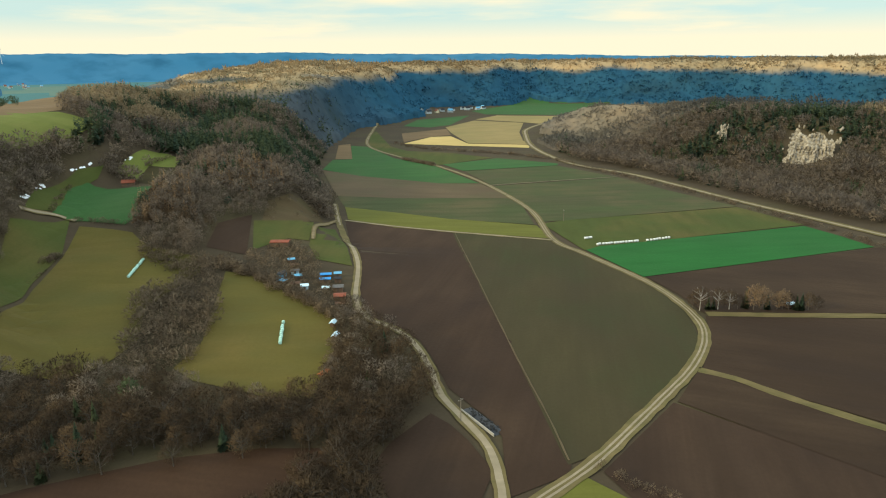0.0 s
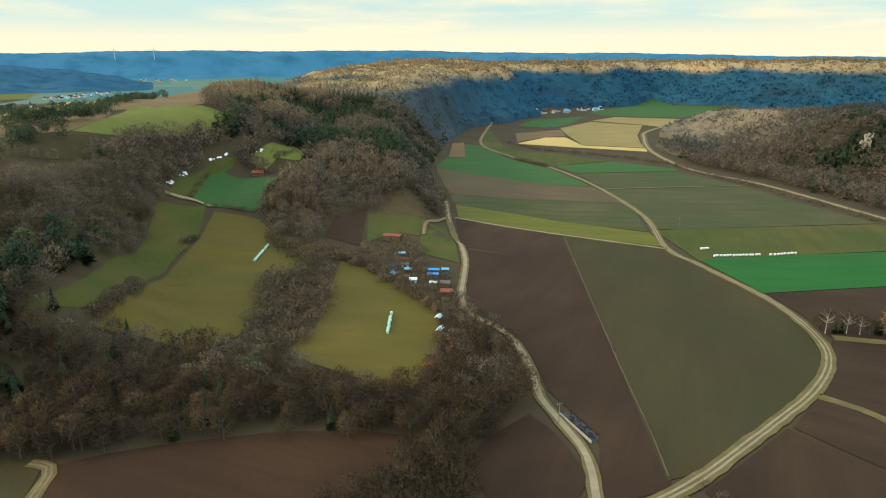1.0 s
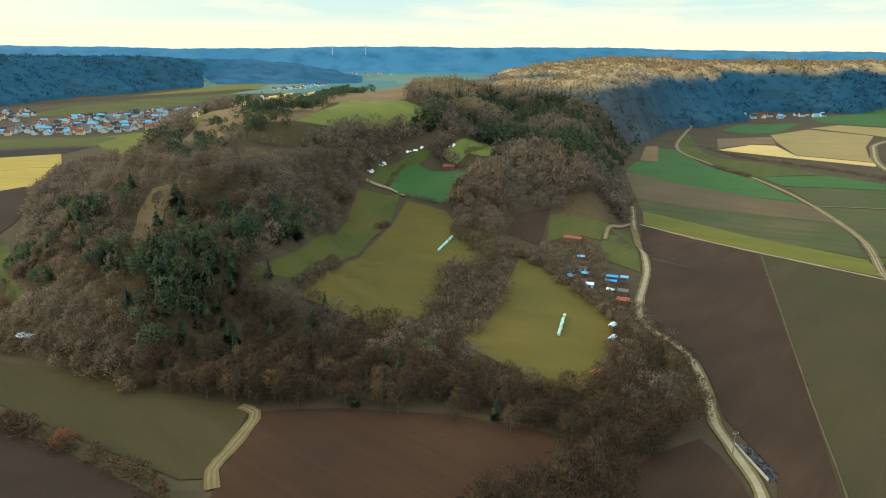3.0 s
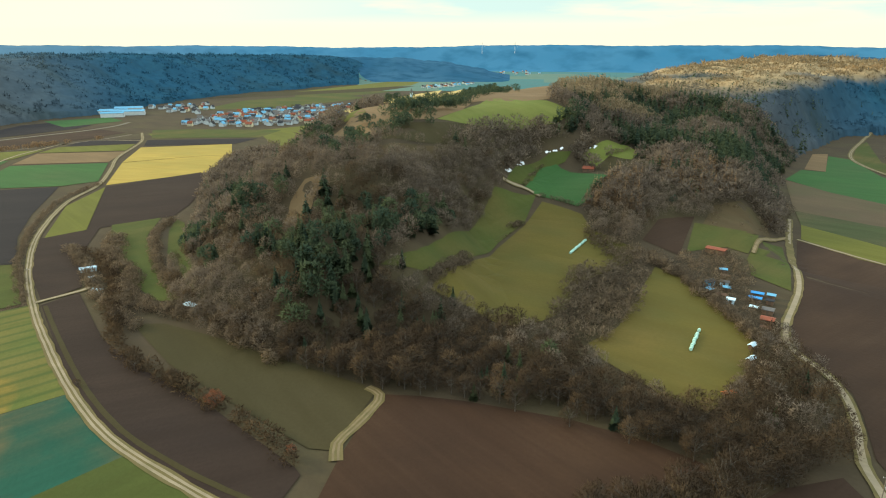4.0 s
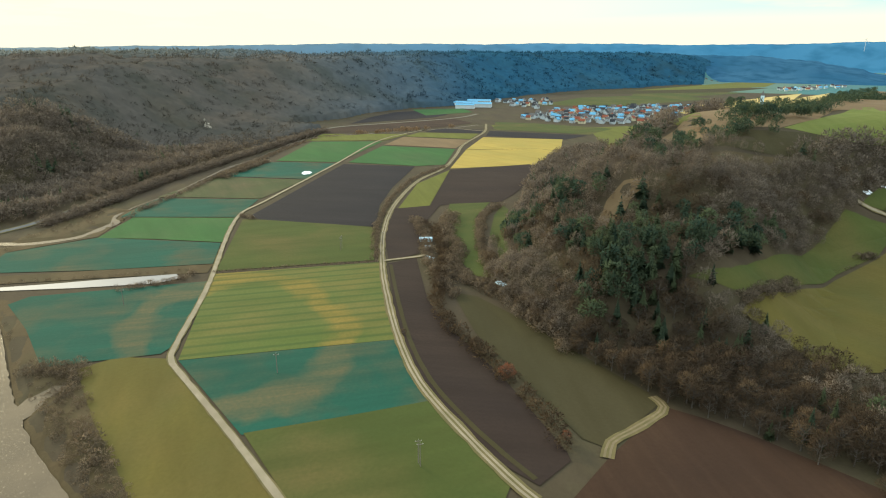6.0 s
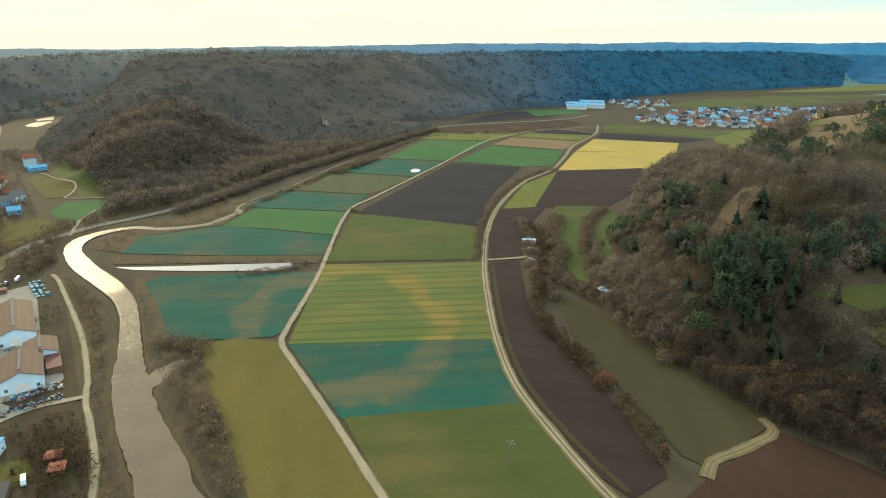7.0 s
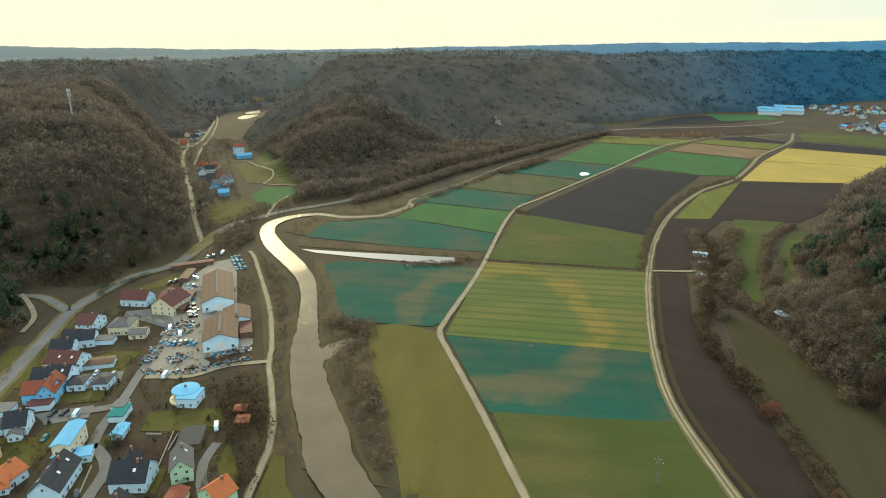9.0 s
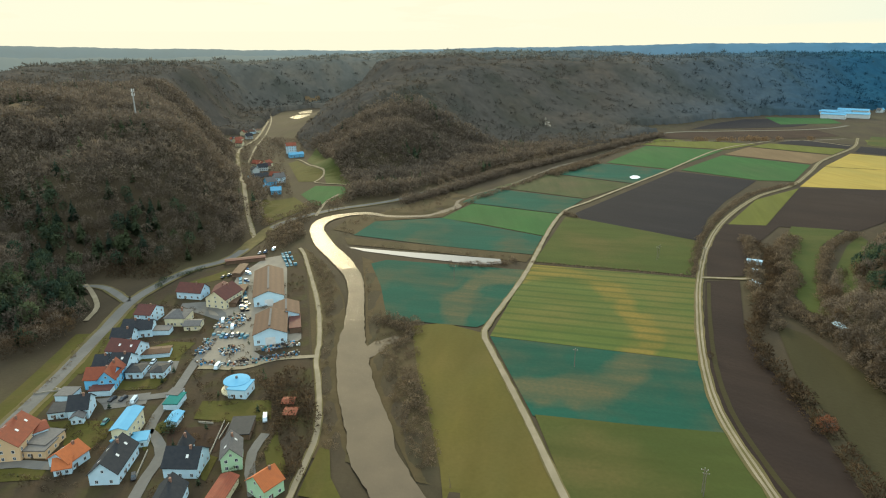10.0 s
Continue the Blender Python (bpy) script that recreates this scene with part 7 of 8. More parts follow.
FAR_KINDS = [(WALL_PALE, ROOF_DARK, "white house with a dark roof in the far town"), (WALL_PALE, ROOF_DARK, "white house with a black roof in the far town"), (WALL_PALE, ROOF_GREY, "pale house with a weathered roof in the far town"), (WALL_PALE, ROOF_GREY, "white house with a grey roof in the far town"), (WALL_CREAM, ROOF_RED, "cream house with a red roof in the far town"), (WALL_PALE, ROOF_BLUE, "white house with a pale roof in the far town")]
TOWN = [(-1091, 580), (-1150, 660), (-1209, 740), (-1225, 945), (-1165, 1085), (-1085, 985), (-1009, 871), (-940, 756), (-970, 637)]
KEEP_CLEAR.append(TOWN)


def settle(outline, spacing, turn, seed, most, models, jitter=0.25):
    """Houses in rows that follow the streets of a settlement."""
    rng = random.Random(seed)
    c, s = math.cos(radians(turn)), math.sin(radians(turn))
    cx, cy = sum(p[0] for p in outline) / len(outline), sum(p[1] for p in outline) / len(outline)
    n, count = 40, 0
    for i in range(-n, n):
        for j in range(-n, n):
            u, v = i * spacing * 1.15 + (5 if j % 2 else 0), j * spacing + (6 if j % 3 == 0 else 0)
            x, y = cx + c * u - s * v + rng.uniform(-jitter, jitter) * spacing, cy + s * u + c * v + rng.uniform(-jitter, jitter) * spacing
            if count < most and rng.random() < 0.93 and inside(np.array([x]), np.array([y]), outline)[0]:
                count += 1
                h = copy_thing(rng.choice(models), Matrix.Translation((x, y, 0)))
                k = rng.uniform(0.7, 1.0)
                h.matrix_basis = pose(x, y, float(height(x, y)), 0, 0, turn + rng.choice((0, 90, 0)) + rng.uniform(-9, 9)) @ Matrix.Diagonal((k, k, rng.uniform(0.8, 1.1), 1))


models = [far_house(w, r, l, -1060 - 30 * k, 700 + 22 * k, 20 + 30 * k) for k, (w, r, l) in enumerate(FAR_KINDS)]
settle(TOWN, 19.0, 35, 4, 290, models)
settle([(-1470, 1700), (-1560, 1760), (-1620, 2100), (-1560, 2150), (-1500, 1900)], 26, 60, 5, 34, models)
settle([(-70, 1460), (60, 1530), (130, 1600), (110, 1640), (20, 1580), (-60, 1510)], 27, 30, 6, 16, models)
settle([(-1450, 700), (-1500, 740), (-1450, 860), (-1330, 800), (-1260, 720), (-1300, 690)], 24, 35, 7, 40, models)
settle([(-1900, 3000), (-2200, 3000), (-2300, 3600), (-2000, 3600)], 60, 35, 9, 26, models)
for k, (x, y) in enumerate([(-945, -515), (-926, -492), (-1021, -523), (-909, -458), (-1024, -481), (-715, -342), (-692, -325), (-716, -329), (-674, -327), (-643, -290), (-958, -460), (-1000, -488), (-923, -470), (-880, -440)]):
    h = copy_thing(models[(3 * k + 1) % 6], Matrix.Translation((x, y, 0)))
    h.matrix_basis = pose(x, y, float(height(x, y)), 0, 0, 20 + 47 * k) @ Matrix.Diagonal((0.9, 0.9, 0.95, 1))
    h["label"] = "small house with a garden in the hamlet"
for x, y, turn, l, w in ((-1395, 590, 58, 78, 24), (-1350, 612, 58, 64, 22), (-1425, 650, 58, 56, 20), (-1330, 572, 58, 42, 16)):
    hall(x, y, turn, l, w, 8, 3, WALL_PALE, ROOF_BLUE, "long pale blue factory hall beside the town")
thicket(TOWN, 24, 7, "garden trees of the far town", seed=50, clear=False, kinds=MID_BARE, mat=TWIGS)


def church(x, y):
    t = new("church_tower")
    t.matrix_world = pose(x, y, 0, 0, 0, 20)
    tagged(t, "slim white church tower beyond the hill", "church")
    bm = bmesh.new()
    box(bm, -3, 3, -3, 3, -0.5, 24)
    part("tower", bm, WALL_WHITE, t)
    bm = bmesh.new()
    bmesh.ops.create_cone(bm, cap_ends=True, segments=4, radius1=4.6, radius2=0.1, depth=12, matrix=pose(0, 0, 30, 0, 0, 45))
    part("spire", bm, ROOF_GREY, t)
    bm = bmesh.new()
    for zz in (8, 15, 20):
        box(bm, -3.05, 3.05, -0.6, 0.6, zz, zz + 2)
        box(bm, -0.6, 0.6, -3.05, 3.05, zz, zz + 2)
    part("sound_openings", bm, PANE, t)


church(-1130, 1240)


def turbine(x, y, z, turn):
    t = new("wind_turbine")
    t.matrix_world = pose(x, y, z, 0, 0, turn)
    tagged(t, "white wind turbine on the far skyline", "turbine", "turbines on the skyline")
    bm = bmesh.new()
    bmesh.ops.create_cone(bm, cap_ends=True, segments=10, radius1=1.3, radius2=0.8, depth=62, matrix=pose(0, 0, 31))
    part("tower", bm, FRAME, t)
    bm = bmesh.new()
    box(bm, -1.5, 1.5, -2, 4, 60.5, 63.5)
    part("nacelle", bm, FRAME, t)
    for k in range(3):
        bm = bmesh.new()
        bmesh.ops.create_cone(bm, cap_ends=True, segments=6, radius1=1.2, radius2=0.3, depth=27, matrix=pose(0, 0, 14))
        b = part("blade", bm, FRAME, t)
        b.matrix_basis = pose(0, -2.6, 62, 0, 120 * k + 20, 0)


for az_t, r_t in ((36.2, 4350), (33.4, 4400)):
    turbine(-r_t * math.sin(radians(az_t)), r_t * math.cos(radians(az_t)), 105.0, az_t)


# ---------------------------------------------------------------- silage clamp beside the lane
def silage_clamp(p0, p1, wide, tall):
    """A long mound under black film held down by tyres."""
    t = new("silage_clamp")
    L = math.hypot(p1[0] - p0[0], p1[1] - p0[1])
    t.matrix_world = pose((p0[0] + p1[0]) / 2, (p0[1] + p1[1]) / 2, 0, 0, 0, math.degrees(math.atan2(p1[1] - p0[1], p1[0] - p0[0])))
    tagged(t, "long silage clamp under black film weighted with tyres", "silage clamp")
    bm = bmesh.new()
    n, m = 22, 8
    rows = []
    for i in range(n + 1):
        u = i / n
        row = []
        for j in range(m + 1):
            v = j / m * 2 - 1
            h = tall * (1 - abs(v) ** 3) * min(1, 5 * u, 5 * (1 - u)) * (0.85 + 0.25 * noise.noise(Vector((u * 9, v * 2, 0))))
            row.append(bm.verts.new(((u - 0.5) * L, v * wide / 2, max(h, -0.05))))
        rows.append(row)
    for i in range(n):
        for j in range(m):
            bm.faces.new((rows[i][j], rows[i + 1][j], rows[i + 1][j + 1], rows[i][j + 1]))
    part("film", bm, FILM_BLACK, t, "black plastic film")
    bm = bmesh.new()
    box(bm, -L / 2, L / 2, -wide / 2 - 0.5, -wide / 2 - 0.25, 0, 1.1)
    part("side_wall", bm, YARD_WALL, t, "pale concrete side wall")
    rng = random.Random(3)
    for k in range(44):
        w = new("tyre", WHEEL)
        w.parent = t
        u, v = rng.uniform(0.05, 0.95), rng.uniform(-0.8, 0.8)
        w.matrix_basis = pose((u - 0.5) * L, v * wide / 2, tall * (1 - abs(v) ** 3) * min(1, 5 * u, 5 * (1 - u)) + 0.1, 90 + rng.uniform(-12, 12), rng.uniform(-12, 12), 0)


YARD_WALL = plain("old_concrete", (0.34, 0.33, 0.30), (0.26, 0.25, 0.23), 1.5, 0.9)
silage_clamp((8.1, 209.8), (19.1, 192.8), 4.5, 1.2)


# ---------------------------------------------------------------- yards, water, scrub, far places
GARDEN = soil("garden_ground", (0.059, 0.041, 0.024), (0.044, 0.034, 0.022), (0.055, 0.053, 0.017), 0.9, size=7, patch_size=11)
YARD = soil("gravel_yard", (0.270, 0.235, 0.185), (0.215, 0.190, 0.155), (0.155, 0.138, 0.115), 0.6, size=8, patch_size=12)
field("town_ground", GARDEN, [(-158, -204), (-201, -212), (-289, -229), (-327, -223), (-356, -210), (-370, -196), (-388, -171), (-351, -154), (-230, -110), (-178, -89), (-148, -86), (-120, -84), (-107, -187), (-120, -201)], "brown and olive garden ground between the houses", lift=0.06)
field("yard", YARD, [(-220, -159), (-253, -165), (-270, -172), (-283, -191), (-315, -187), (-336, -193), (-373, -190), (-382, -179), (-352, -166), (-299, -146), (-280, -131), (-253, -121), (-244, -123), (-237, -139), (-228, -127), (-220, -145)], "pale gravel yard of the works", lift=0.12)
GARDEN = soil("garden_ground", (0.062, 0.050, 0.024), (0.036, 0.031, 0.020), (0.074, 0.070, 0.019), 0.9, size=7, patch_size=9)
field("gardens", GARDEN, [(-120, -92), (-160, -96), (-200, -104), (-238, -122), (-219, -143), (-219, -160), (-232, -170), (-270, -182), (-290, -212), (-280, -224), (-245, -217), (-200, -206), (-120, -192)], "patchy brown and olive ground of the village gardens", lift=-0.1, clear=False)
field("lawn", LAWN, [(-206, -209), (-247, -222), (-258, -220), (-233, -209), (-206, -206)], "olive winter lawn between hedges and houses", lift=0.240, clear=False)
field("lawn", LAWN, [(-234, -191), (-242, -184), (-242, -171), (-230, -171), (-224, -172), (-231, -177)], "olive winter lawn between hedges and houses", lift=0.249, clear=False)
field("lawn", LAWN, [(-200, -182), (-208, -169), (-206, -165), (-198, -166), (-195, -178)], "olive winter lawn between hedges and houses", lift=0.258, clear=False)
field("drive", ASPHALT, [(-220, -188), (-223, -169), (-212, -165), (-207, -177), (-215, -188)], "dark asphalt drive beside the houses", lift=0.267, clear=False)
field("drive", ASPHALT, [(-289, -204), (-293, -192), (-276, -181), (-273, -169), (-268, -170), (-283, -202)], "dark asphalt drive beside the houses", lift=0.276, clear=False)
field("drive", ASPHALT, [(-187, -186), (-195, -166), (-186, -163), (-180, -177), (-183, -180)], "dark asphalt drive beside the houses", lift=0.285, clear=False)
field("lawn", LAWN, [(-168, -195), (-171, -187), (-173, -168), (-162, -164), (-152, -168), (-156, -177), (-165, -182)], "olive winter lawn between hedges and houses", lift=0.294, clear=False)
field("lawn", LAWN, [(-140, -189), (-144, -174), (-137, -171), (-134, -184)], "olive winter lawn between hedges and houses", lift=0.303, clear=False)
field("lawn", LAWN, [(-158, -125), (-156, -117), (-143, -115), (-144, -117)], "olive winter lawn between hedges and houses", lift=0.312, clear=False)
field("lawn", LAWN, [(-169, -151), (-176, -149), (-170, -144), (-164, -147)], "olive winter lawn between hedges and houses", lift=0.321, clear=False)
field("lawn", LAWN, [(-191, -141), (-195, -114), (-183, -109), (-178, -124), (-178, -138)], "olive winter lawn between hedges and houses", lift=0.330, clear=False)
field("lawn", LAWN, [(-161, -102), (-172, -102), (-163, -96), (-150, -89), (-150, -96)], "olive winter lawn between hedges and houses", lift=0.339, clear=False)
field("lawn", LAWN, [(-140, -82), (-148, -82.5), (-166, -83), (-165, -79), (-150, -74), (-138, -66)], "olive winter lawn between hedges and houses", lift=0.348, clear=False)
field("lawn", LAWN, [(-188, -132), (-177, -130), (-178, -116), (-182, -108), (-195, -113)], "olive winter lawn between the houses", lift=0.135)
field("lawn", LAWN, [(-166, -183), (-156, -177), (-154, -165), (-168, -165), (-170, -169)], "olive winter lawn between the houses", lift=0.142)
field("lawn", LAWN, [(-203, -185), (-190, -193), (-197, -177), (-198, -165), (-202, -169)], "olive winter lawn between the houses", lift=0.149)
field("lawn", LAWN, [(-140, -189), (-135, -184), (-137, -171), (-143, -173)], "olive winter lawn between the houses", lift=0.156)
field("lawn", LAWN, [(-170, -194), (-161, -191), (-170, -185), (-169, -190)], "olive winter lawn between the houses", lift=0.163)
field("lawn", LAWN, [(-318, -220), (-319, -210), (-333, -197), (-345, -205)], "olive winter lawn between the houses", lift=0.170)
field("lawn", LAWN, [(-165, -149), (-159, -148), (-156, -145), (-162, -146)], "olive winter lawn between the houses", lift=0.177)
field("lawn", LAWN, [(-176, -103), (-162, -102), (-150, -96), (-150, -91)], "olive winter lawn between the houses", lift=0.184)
field("lawn", LAWN, [(-237, -179), (-220, -197), (-220, -175), (-223, -169), (-240, -175)], "olive winter lawn between the houses", lift=0.191)
field("lawn", LAWN, [(-268, -231), (-241, -221), (-236, -214), (-258, -221)], "olive winter lawn between the houses", lift=0.198)
field("vegetable_plot", PLOUGHED, [(-170, -143), (-175, -123), (-160, -120), (-155, -125), (-159, -137)], "bare brown vegetable garden", lift=0.22)
field("meadow", LAWN, [(-463, -223), (-490, -245), (-532, -255), (-556, -237), (-518, -209)], "olive meadow by the junction of roads", lift=0.1)
field("meadow", CROP, [(-569, -233), (-610, -232), (-609, -183), (-556, -192), (-525, -204)], "green meadow by the river road", lift=0.1)
field("meadow", LAWN, [(-739, -310), (-760, -308), (-679, -248), (-633, -238), (-631, -258)], "olive meadow below the mill", lift=0.1)
field("meadow", PASTURE, [(-762, -294), (-840, -309), (-698, -240), (-619, -195), (-622, -224), (-677, -244)], "green meadow at the wood edge", lift=0.1)
field("bank", WILD, [(-382, -123), (-376, -116), (-330, -97), (-282, -84), (-273, -68), (-224, -56), (-179, -42), (-151, -34), (-155, -45), (-183, -59), (-216, -74), (-257, -88), (-309, -101)], "brown reedy river bank", lift=0.08, clear=False)
field("bank", WILD, [(-400, -171), (-365, -145), (-310, -117), (-271, -104), (-228, -97), (-186, -82), (-161, -69), (-161, -84), (-200, -95), (-252, -114), (-312, -136)], "brown reedy river bank", lift=0.08, clear=False)
field("bank", WILD, [(-450, -164), (-488, -160), (-526, -124), (-598, -96), (-576, -62), (-498, -84), (-479, -137), (-438, -143)], "brown bank inside the river loop", lift=0.08, clear=False)
field("bank", WILD, [(-427, -148), (-413, -74), (-400, -8), (-386, -12), (-400, -72), (-412, -141)], "brown bank beside the backwater", lift=0.08, clear=False)
field("backwater", STILL, [(-404, -139), (-398, -101), (-395, -72), (-389, -29), (-380, -27), (-376, -41), (-385, -85), (-396, -126)], "still pale backwater", lift=0.16, clear=True)
field("pond", SNOW, [(-690, 98), (-700, 103), (-699, 108), (-691, 110), (-682, 106), (-680, 99)], "pale dry pond bed in the crop", lift=0.2)
field("pond", RIFFLE, [(-1270, -510), (-1327, -515), (-1329, -484), (-1241, -455), (-1219, -470)], "bright fish pond in the side valley", lift=0.16)
field("pond", RIFFLE, [(-1389, -534), (-1444, -519), (-1378, -498), (-1352, -518)], "bright fish pond in the side valley", lift=0.16)
field("stubble_patch", TAN, [(-1597, -596), (-1649, -569), (-1635, -557), (-1548, -559), (-1582, -585)], "tan clearing at the head of the side valley", lift=0.16)
def snow_line(p, q, count, seed):
    """Small leftovers of snow along a hedge."""
    rng = random.Random(seed)
    for _ in range(count):
        u, r = rng.random(), rng.uniform(0.5, 1.5)
        cx, cy = p[0] + u * (q[0] - p[0]) + rng.uniform(-1, 1), p[1] + u * (q[1] - p[1])
        shape = [(cx + r * rng.uniform(0.6, 1.3) * math.cos(k * 0.9), cy + 1.8 * r * rng.uniform(0.6, 1.3) * math.sin(k * 0.9)) for k in range(7)]
        field("snow_patch", SNOW, shape, "old snow along the hedge", lift=0.3, flat=False, clear=False)


snow_line((-284, 482), (-275, 501), 5, 1)
snow_line((-278, 423), (-282, 446), 5, 2)
snow_line((-274, 408), (-276, 418), 3, 3)
snow_line((-260, 519), (-256, 530), 3, 4)
# the open hilltop: pastures, heath and dry ridge
KEEP_CLEAR.append([(-320, 302), (-308, 332), (-303, 373), (-308, 404), (-319, 444), (-316, 458), (-306, 500), (-296, 523), (-297, 560), (-331, 566), (-347, 588), (-420, 756), (-460, 745), (-720, 1050), (-780, 1000), (-500, 560), (-470, 480), (-420, 390), (-385, 335), (-356, 296), (-335, 286)])
KEEP_CLEAR.append(POND_GLADE)
KEEP_CLEAR.append([(376, 710), (411, 671), (383, 609), (361, 615), (346, 645)])
field("plain_field", LIME, [(-1790, 1600), (-1940, 2000), (-2080, 2426), (-1667, 1828), (-1661, 1460), (-1686, 1305)], "yellow-green field on the far plain", lift=0.14)
field("plain_field", PASTURE, [(-1613, 1247), (-1609, 1713), (-1690, 2058), (-1542, 1876), (-1420, 1278), (-1425, 1098)], "olive field on the far plain", lift=0.14)
field("plain_field", LIME, [(-1018, 488), (-921, 646), (-916, 750), (-388, 366), (-388, 345), (-861, 594), (-957, 469)], "yellow-green meadow below the far town", lift=0.14)
field("plain_field", STRAW, [(-1206, 1130), (-1290, 1377), (-1395, 1683), (-1225, 1444), (-438, 452)], "straw field beyond the far town, sunlight in its colour", lift=0.14)
def far_plain():
    """Strips of pasture and crop on the wide plain, kilometres off."""
    rng = random.Random(12)
    edges = [2150, 2420, 2750, 3050, 3400, 3750, 4100]
    for k, (r0, r1) in enumerate(zip(edges, edges[1:])):
        a = 19.0
        while a < 43:
            b = a + rng.uniform(2.5, 6)
            quad = [(round(-r * math.sin(radians(c))), round(r * math.cos(radians(c)))) for r, c in ((r0, a), (r1, a), (r1, b), (r0, b))]
            mat, what = rng.choice(((FAR_CROP, "winter crop on the far plain, blue-green haze in its colour"), (FAR_CROP, "winter crop on the far plain, blue-green haze in its colour"), (FAR_GRASS, "pasture on the far plain, grey-green haze in its colour")))
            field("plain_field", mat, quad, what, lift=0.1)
            a = b


# the plain's haze is put into these crop and pasture colours
FAR_CROP = soil("hazed_crop", (0.050, 0.150, 0.150), (0.062, 0.140, 0.140), size=200, patch_size=300)
FAR_GRASS = soil("hazed_pasture", (0.100, 0.165, 0.130), (0.085, 0.150, 0.125), size=200, patch_size=300)
far_plain()
field("clearing", TAN, [(-548, -526), (-496, -457), (-491, -431), (-475, -429), (-468, -456)], "tan clearing on the hill", lift=0.3, flat=False)
track("street", [(-288, -193), (-278, -175), (-255, -166), (-223, -161), (-197, -156), (-180, -154), (-166, -150)], 4.5, "grey village street", mat=ASPHALT, verge=0, lift=0.26)
track("street", [(-121, -131), (-133, -134), (-143, -136), (-155, -138), (-164, -145), (-168, -151)], 4.5, "grey village street beside gardens", mat=ASPHALT, verge=0, lift=0.26)
track("street", [(-218, -157), (-219, -148), (-220, -137), (-230, -125), (-235, -108)], 3.5, "pale works road", mat=GRAVEL, verge=0, lift=0.26)
track("street", [(-142, -191), (-144, -183), (-144, -172), (-148, -169)], 5, "grey paved forecourt", mat=ASPHALT, verge=0, lift=0.26)
track("street", [(-186, -182), (-191, -165), (-195, -155)], 5, "grey paved yard", mat=ASPHALT, verge=0, lift=0.26)
track("street", [(-138, -96), (-149, -102), (-160, -106), (-172, -106)], 4, "grey drive", mat=ASPHALT, verge=0, lift=0.26)
track("street", [(-489, -192), (-537, -199), (-573, -197)], 3, "pale bridge approach", mat=GRAVEL, verge=0, lift=0.26)
track("street", [(-768, -324), (-765, -306), (-702, -262), (-680, -246), (-645, -240), (-627, -239), (-621, -211), (-614, -185)], 2.5, "pale meadow track", mat=GRAVEL, verge=0, lift=0.26)
track("street", [(-734, -362), (-863, -408), (-998, -449), (-1205, -523), (-1373, -594)], 3, "pale track up the side valley", mat=GRAVEL, verge=0, lift=0.26)
track("street", [(-260, -243), (-278, -249), (-298, -266), (-311, -280)], 3, "pale track at the wood edge", mat=GRAVEL, verge=0, lift=0.26)
hedge([(-190, -193), (-192, -182), (-198, -170)], 1.2, 1.3, "low garden hedge between the plots", seed=210, step=1.1)
hedge([(-197, -177), (-199, -164)], 1.2, 1.3, "low garden hedge between the plots", seed=290, step=1.1)
hedge([(-162, -190), (-165, -182)], 1.3, 1.3, "low garden hedge between the plots", seed=135, step=1.1)
hedge([(-154, -164), (-164, -165), (-168, -166)], 1.4, 1.3, "low garden hedge between the plots", seed=225, step=1.1)
hedge([(-156, -147), (-166, -150)], 1.4, 1.3, "low garden hedge between the plots", seed=305, step=1.1)
hedge([(-224, -165), (-203, -160)], 1.2, 1.3, "low garden hedge between the plots", seed=395, step=1.1)
hedge([(-220, -196), (-208, -189)], 1.2, 1.3, "low garden hedge between the plots", seed=275, step=1.1)
hedge([(-238, -196), (-241, -184), (-244, -175)], 1.2, 1.3, "low garden hedge between the plots", seed=315, step=1.1)
hedge([(-137, -186), (-138, -174), (-137, -163)], 1.2, 1.3, "low garden hedge between the plots", seed=60, step=1.1)
hedge([(-135, -164), (-136, -156)], 1.2, 1.3, "low garden hedge between the plots", seed=160, step=1.1)
hedge([(-146, -101), (-162, -102), (-176, -103)], 1.5, 1.3, "low garden hedge between the plots", seed=500, step=1.1)
hedge([(-285, -230), (-283, -209), (-280, -192)], 1.5, 1.3, "low garden hedge between the plots", seed=300, step=1.1)
hedge([(-177, -130), (-178, -115), (-182, -107)], 1.0, 1.3, "low garden hedge between the plots", seed=435, step=1.1)
hedge([(-187, -134), (-192, -124), (-196, -112)], 1.0, 1.3, "low garden hedge between the plots", seed=440, step=1.1)
hedge([(-177, -155), (-170, -152)], 1.3, 1.3, "low garden hedge between the plots", seed=330, step=1.1)
hedge([(-242, -218), (-227, -212)], 1.2, 1.3, "low garden hedge between the plots", seed=250, step=1.1)
hedge([(-214, -157), (-200, -146), (-188, -136)], 1.3, 1.3, "low garden hedge between the plots", seed=405, step=1.1)
hedge([(-217, -130), (-204, -119)], 1.4, 1.3, "low garden hedge between the plots", seed=510, step=1.1)
hedge([(-168, -184), (-170, -179)], 1.2, 1.3, "low garden hedge between the plots", seed=180, step=1.1)
hedge([(-134, -171), (-130, -156)], 1.2, 1.3, "low garden hedge between the plots", seed=120, step=1.1)
garden_wall((-177.9, -125.0), (-157.4, -120.7))
garden_wall((-176.6, -122.6), (-166.3, -121.6))
garden_wall((-175.9, -134.7), (-175.9, -128.7))
garden_wall((-187.3, -214.3), (-193.6, -200.8))
garden_wall((-156.5, -143.9), (-141.3, -139.1))
garden_wall((-189.9, -192.9), (-192.7, -208.1))
hedge([(-664, 259), (-623, 211), (-546, 160), (-478, 128), (-438, 112), (-372, 93)], 3.5, 4, "leafless hedge beside the farm track", seed=3)
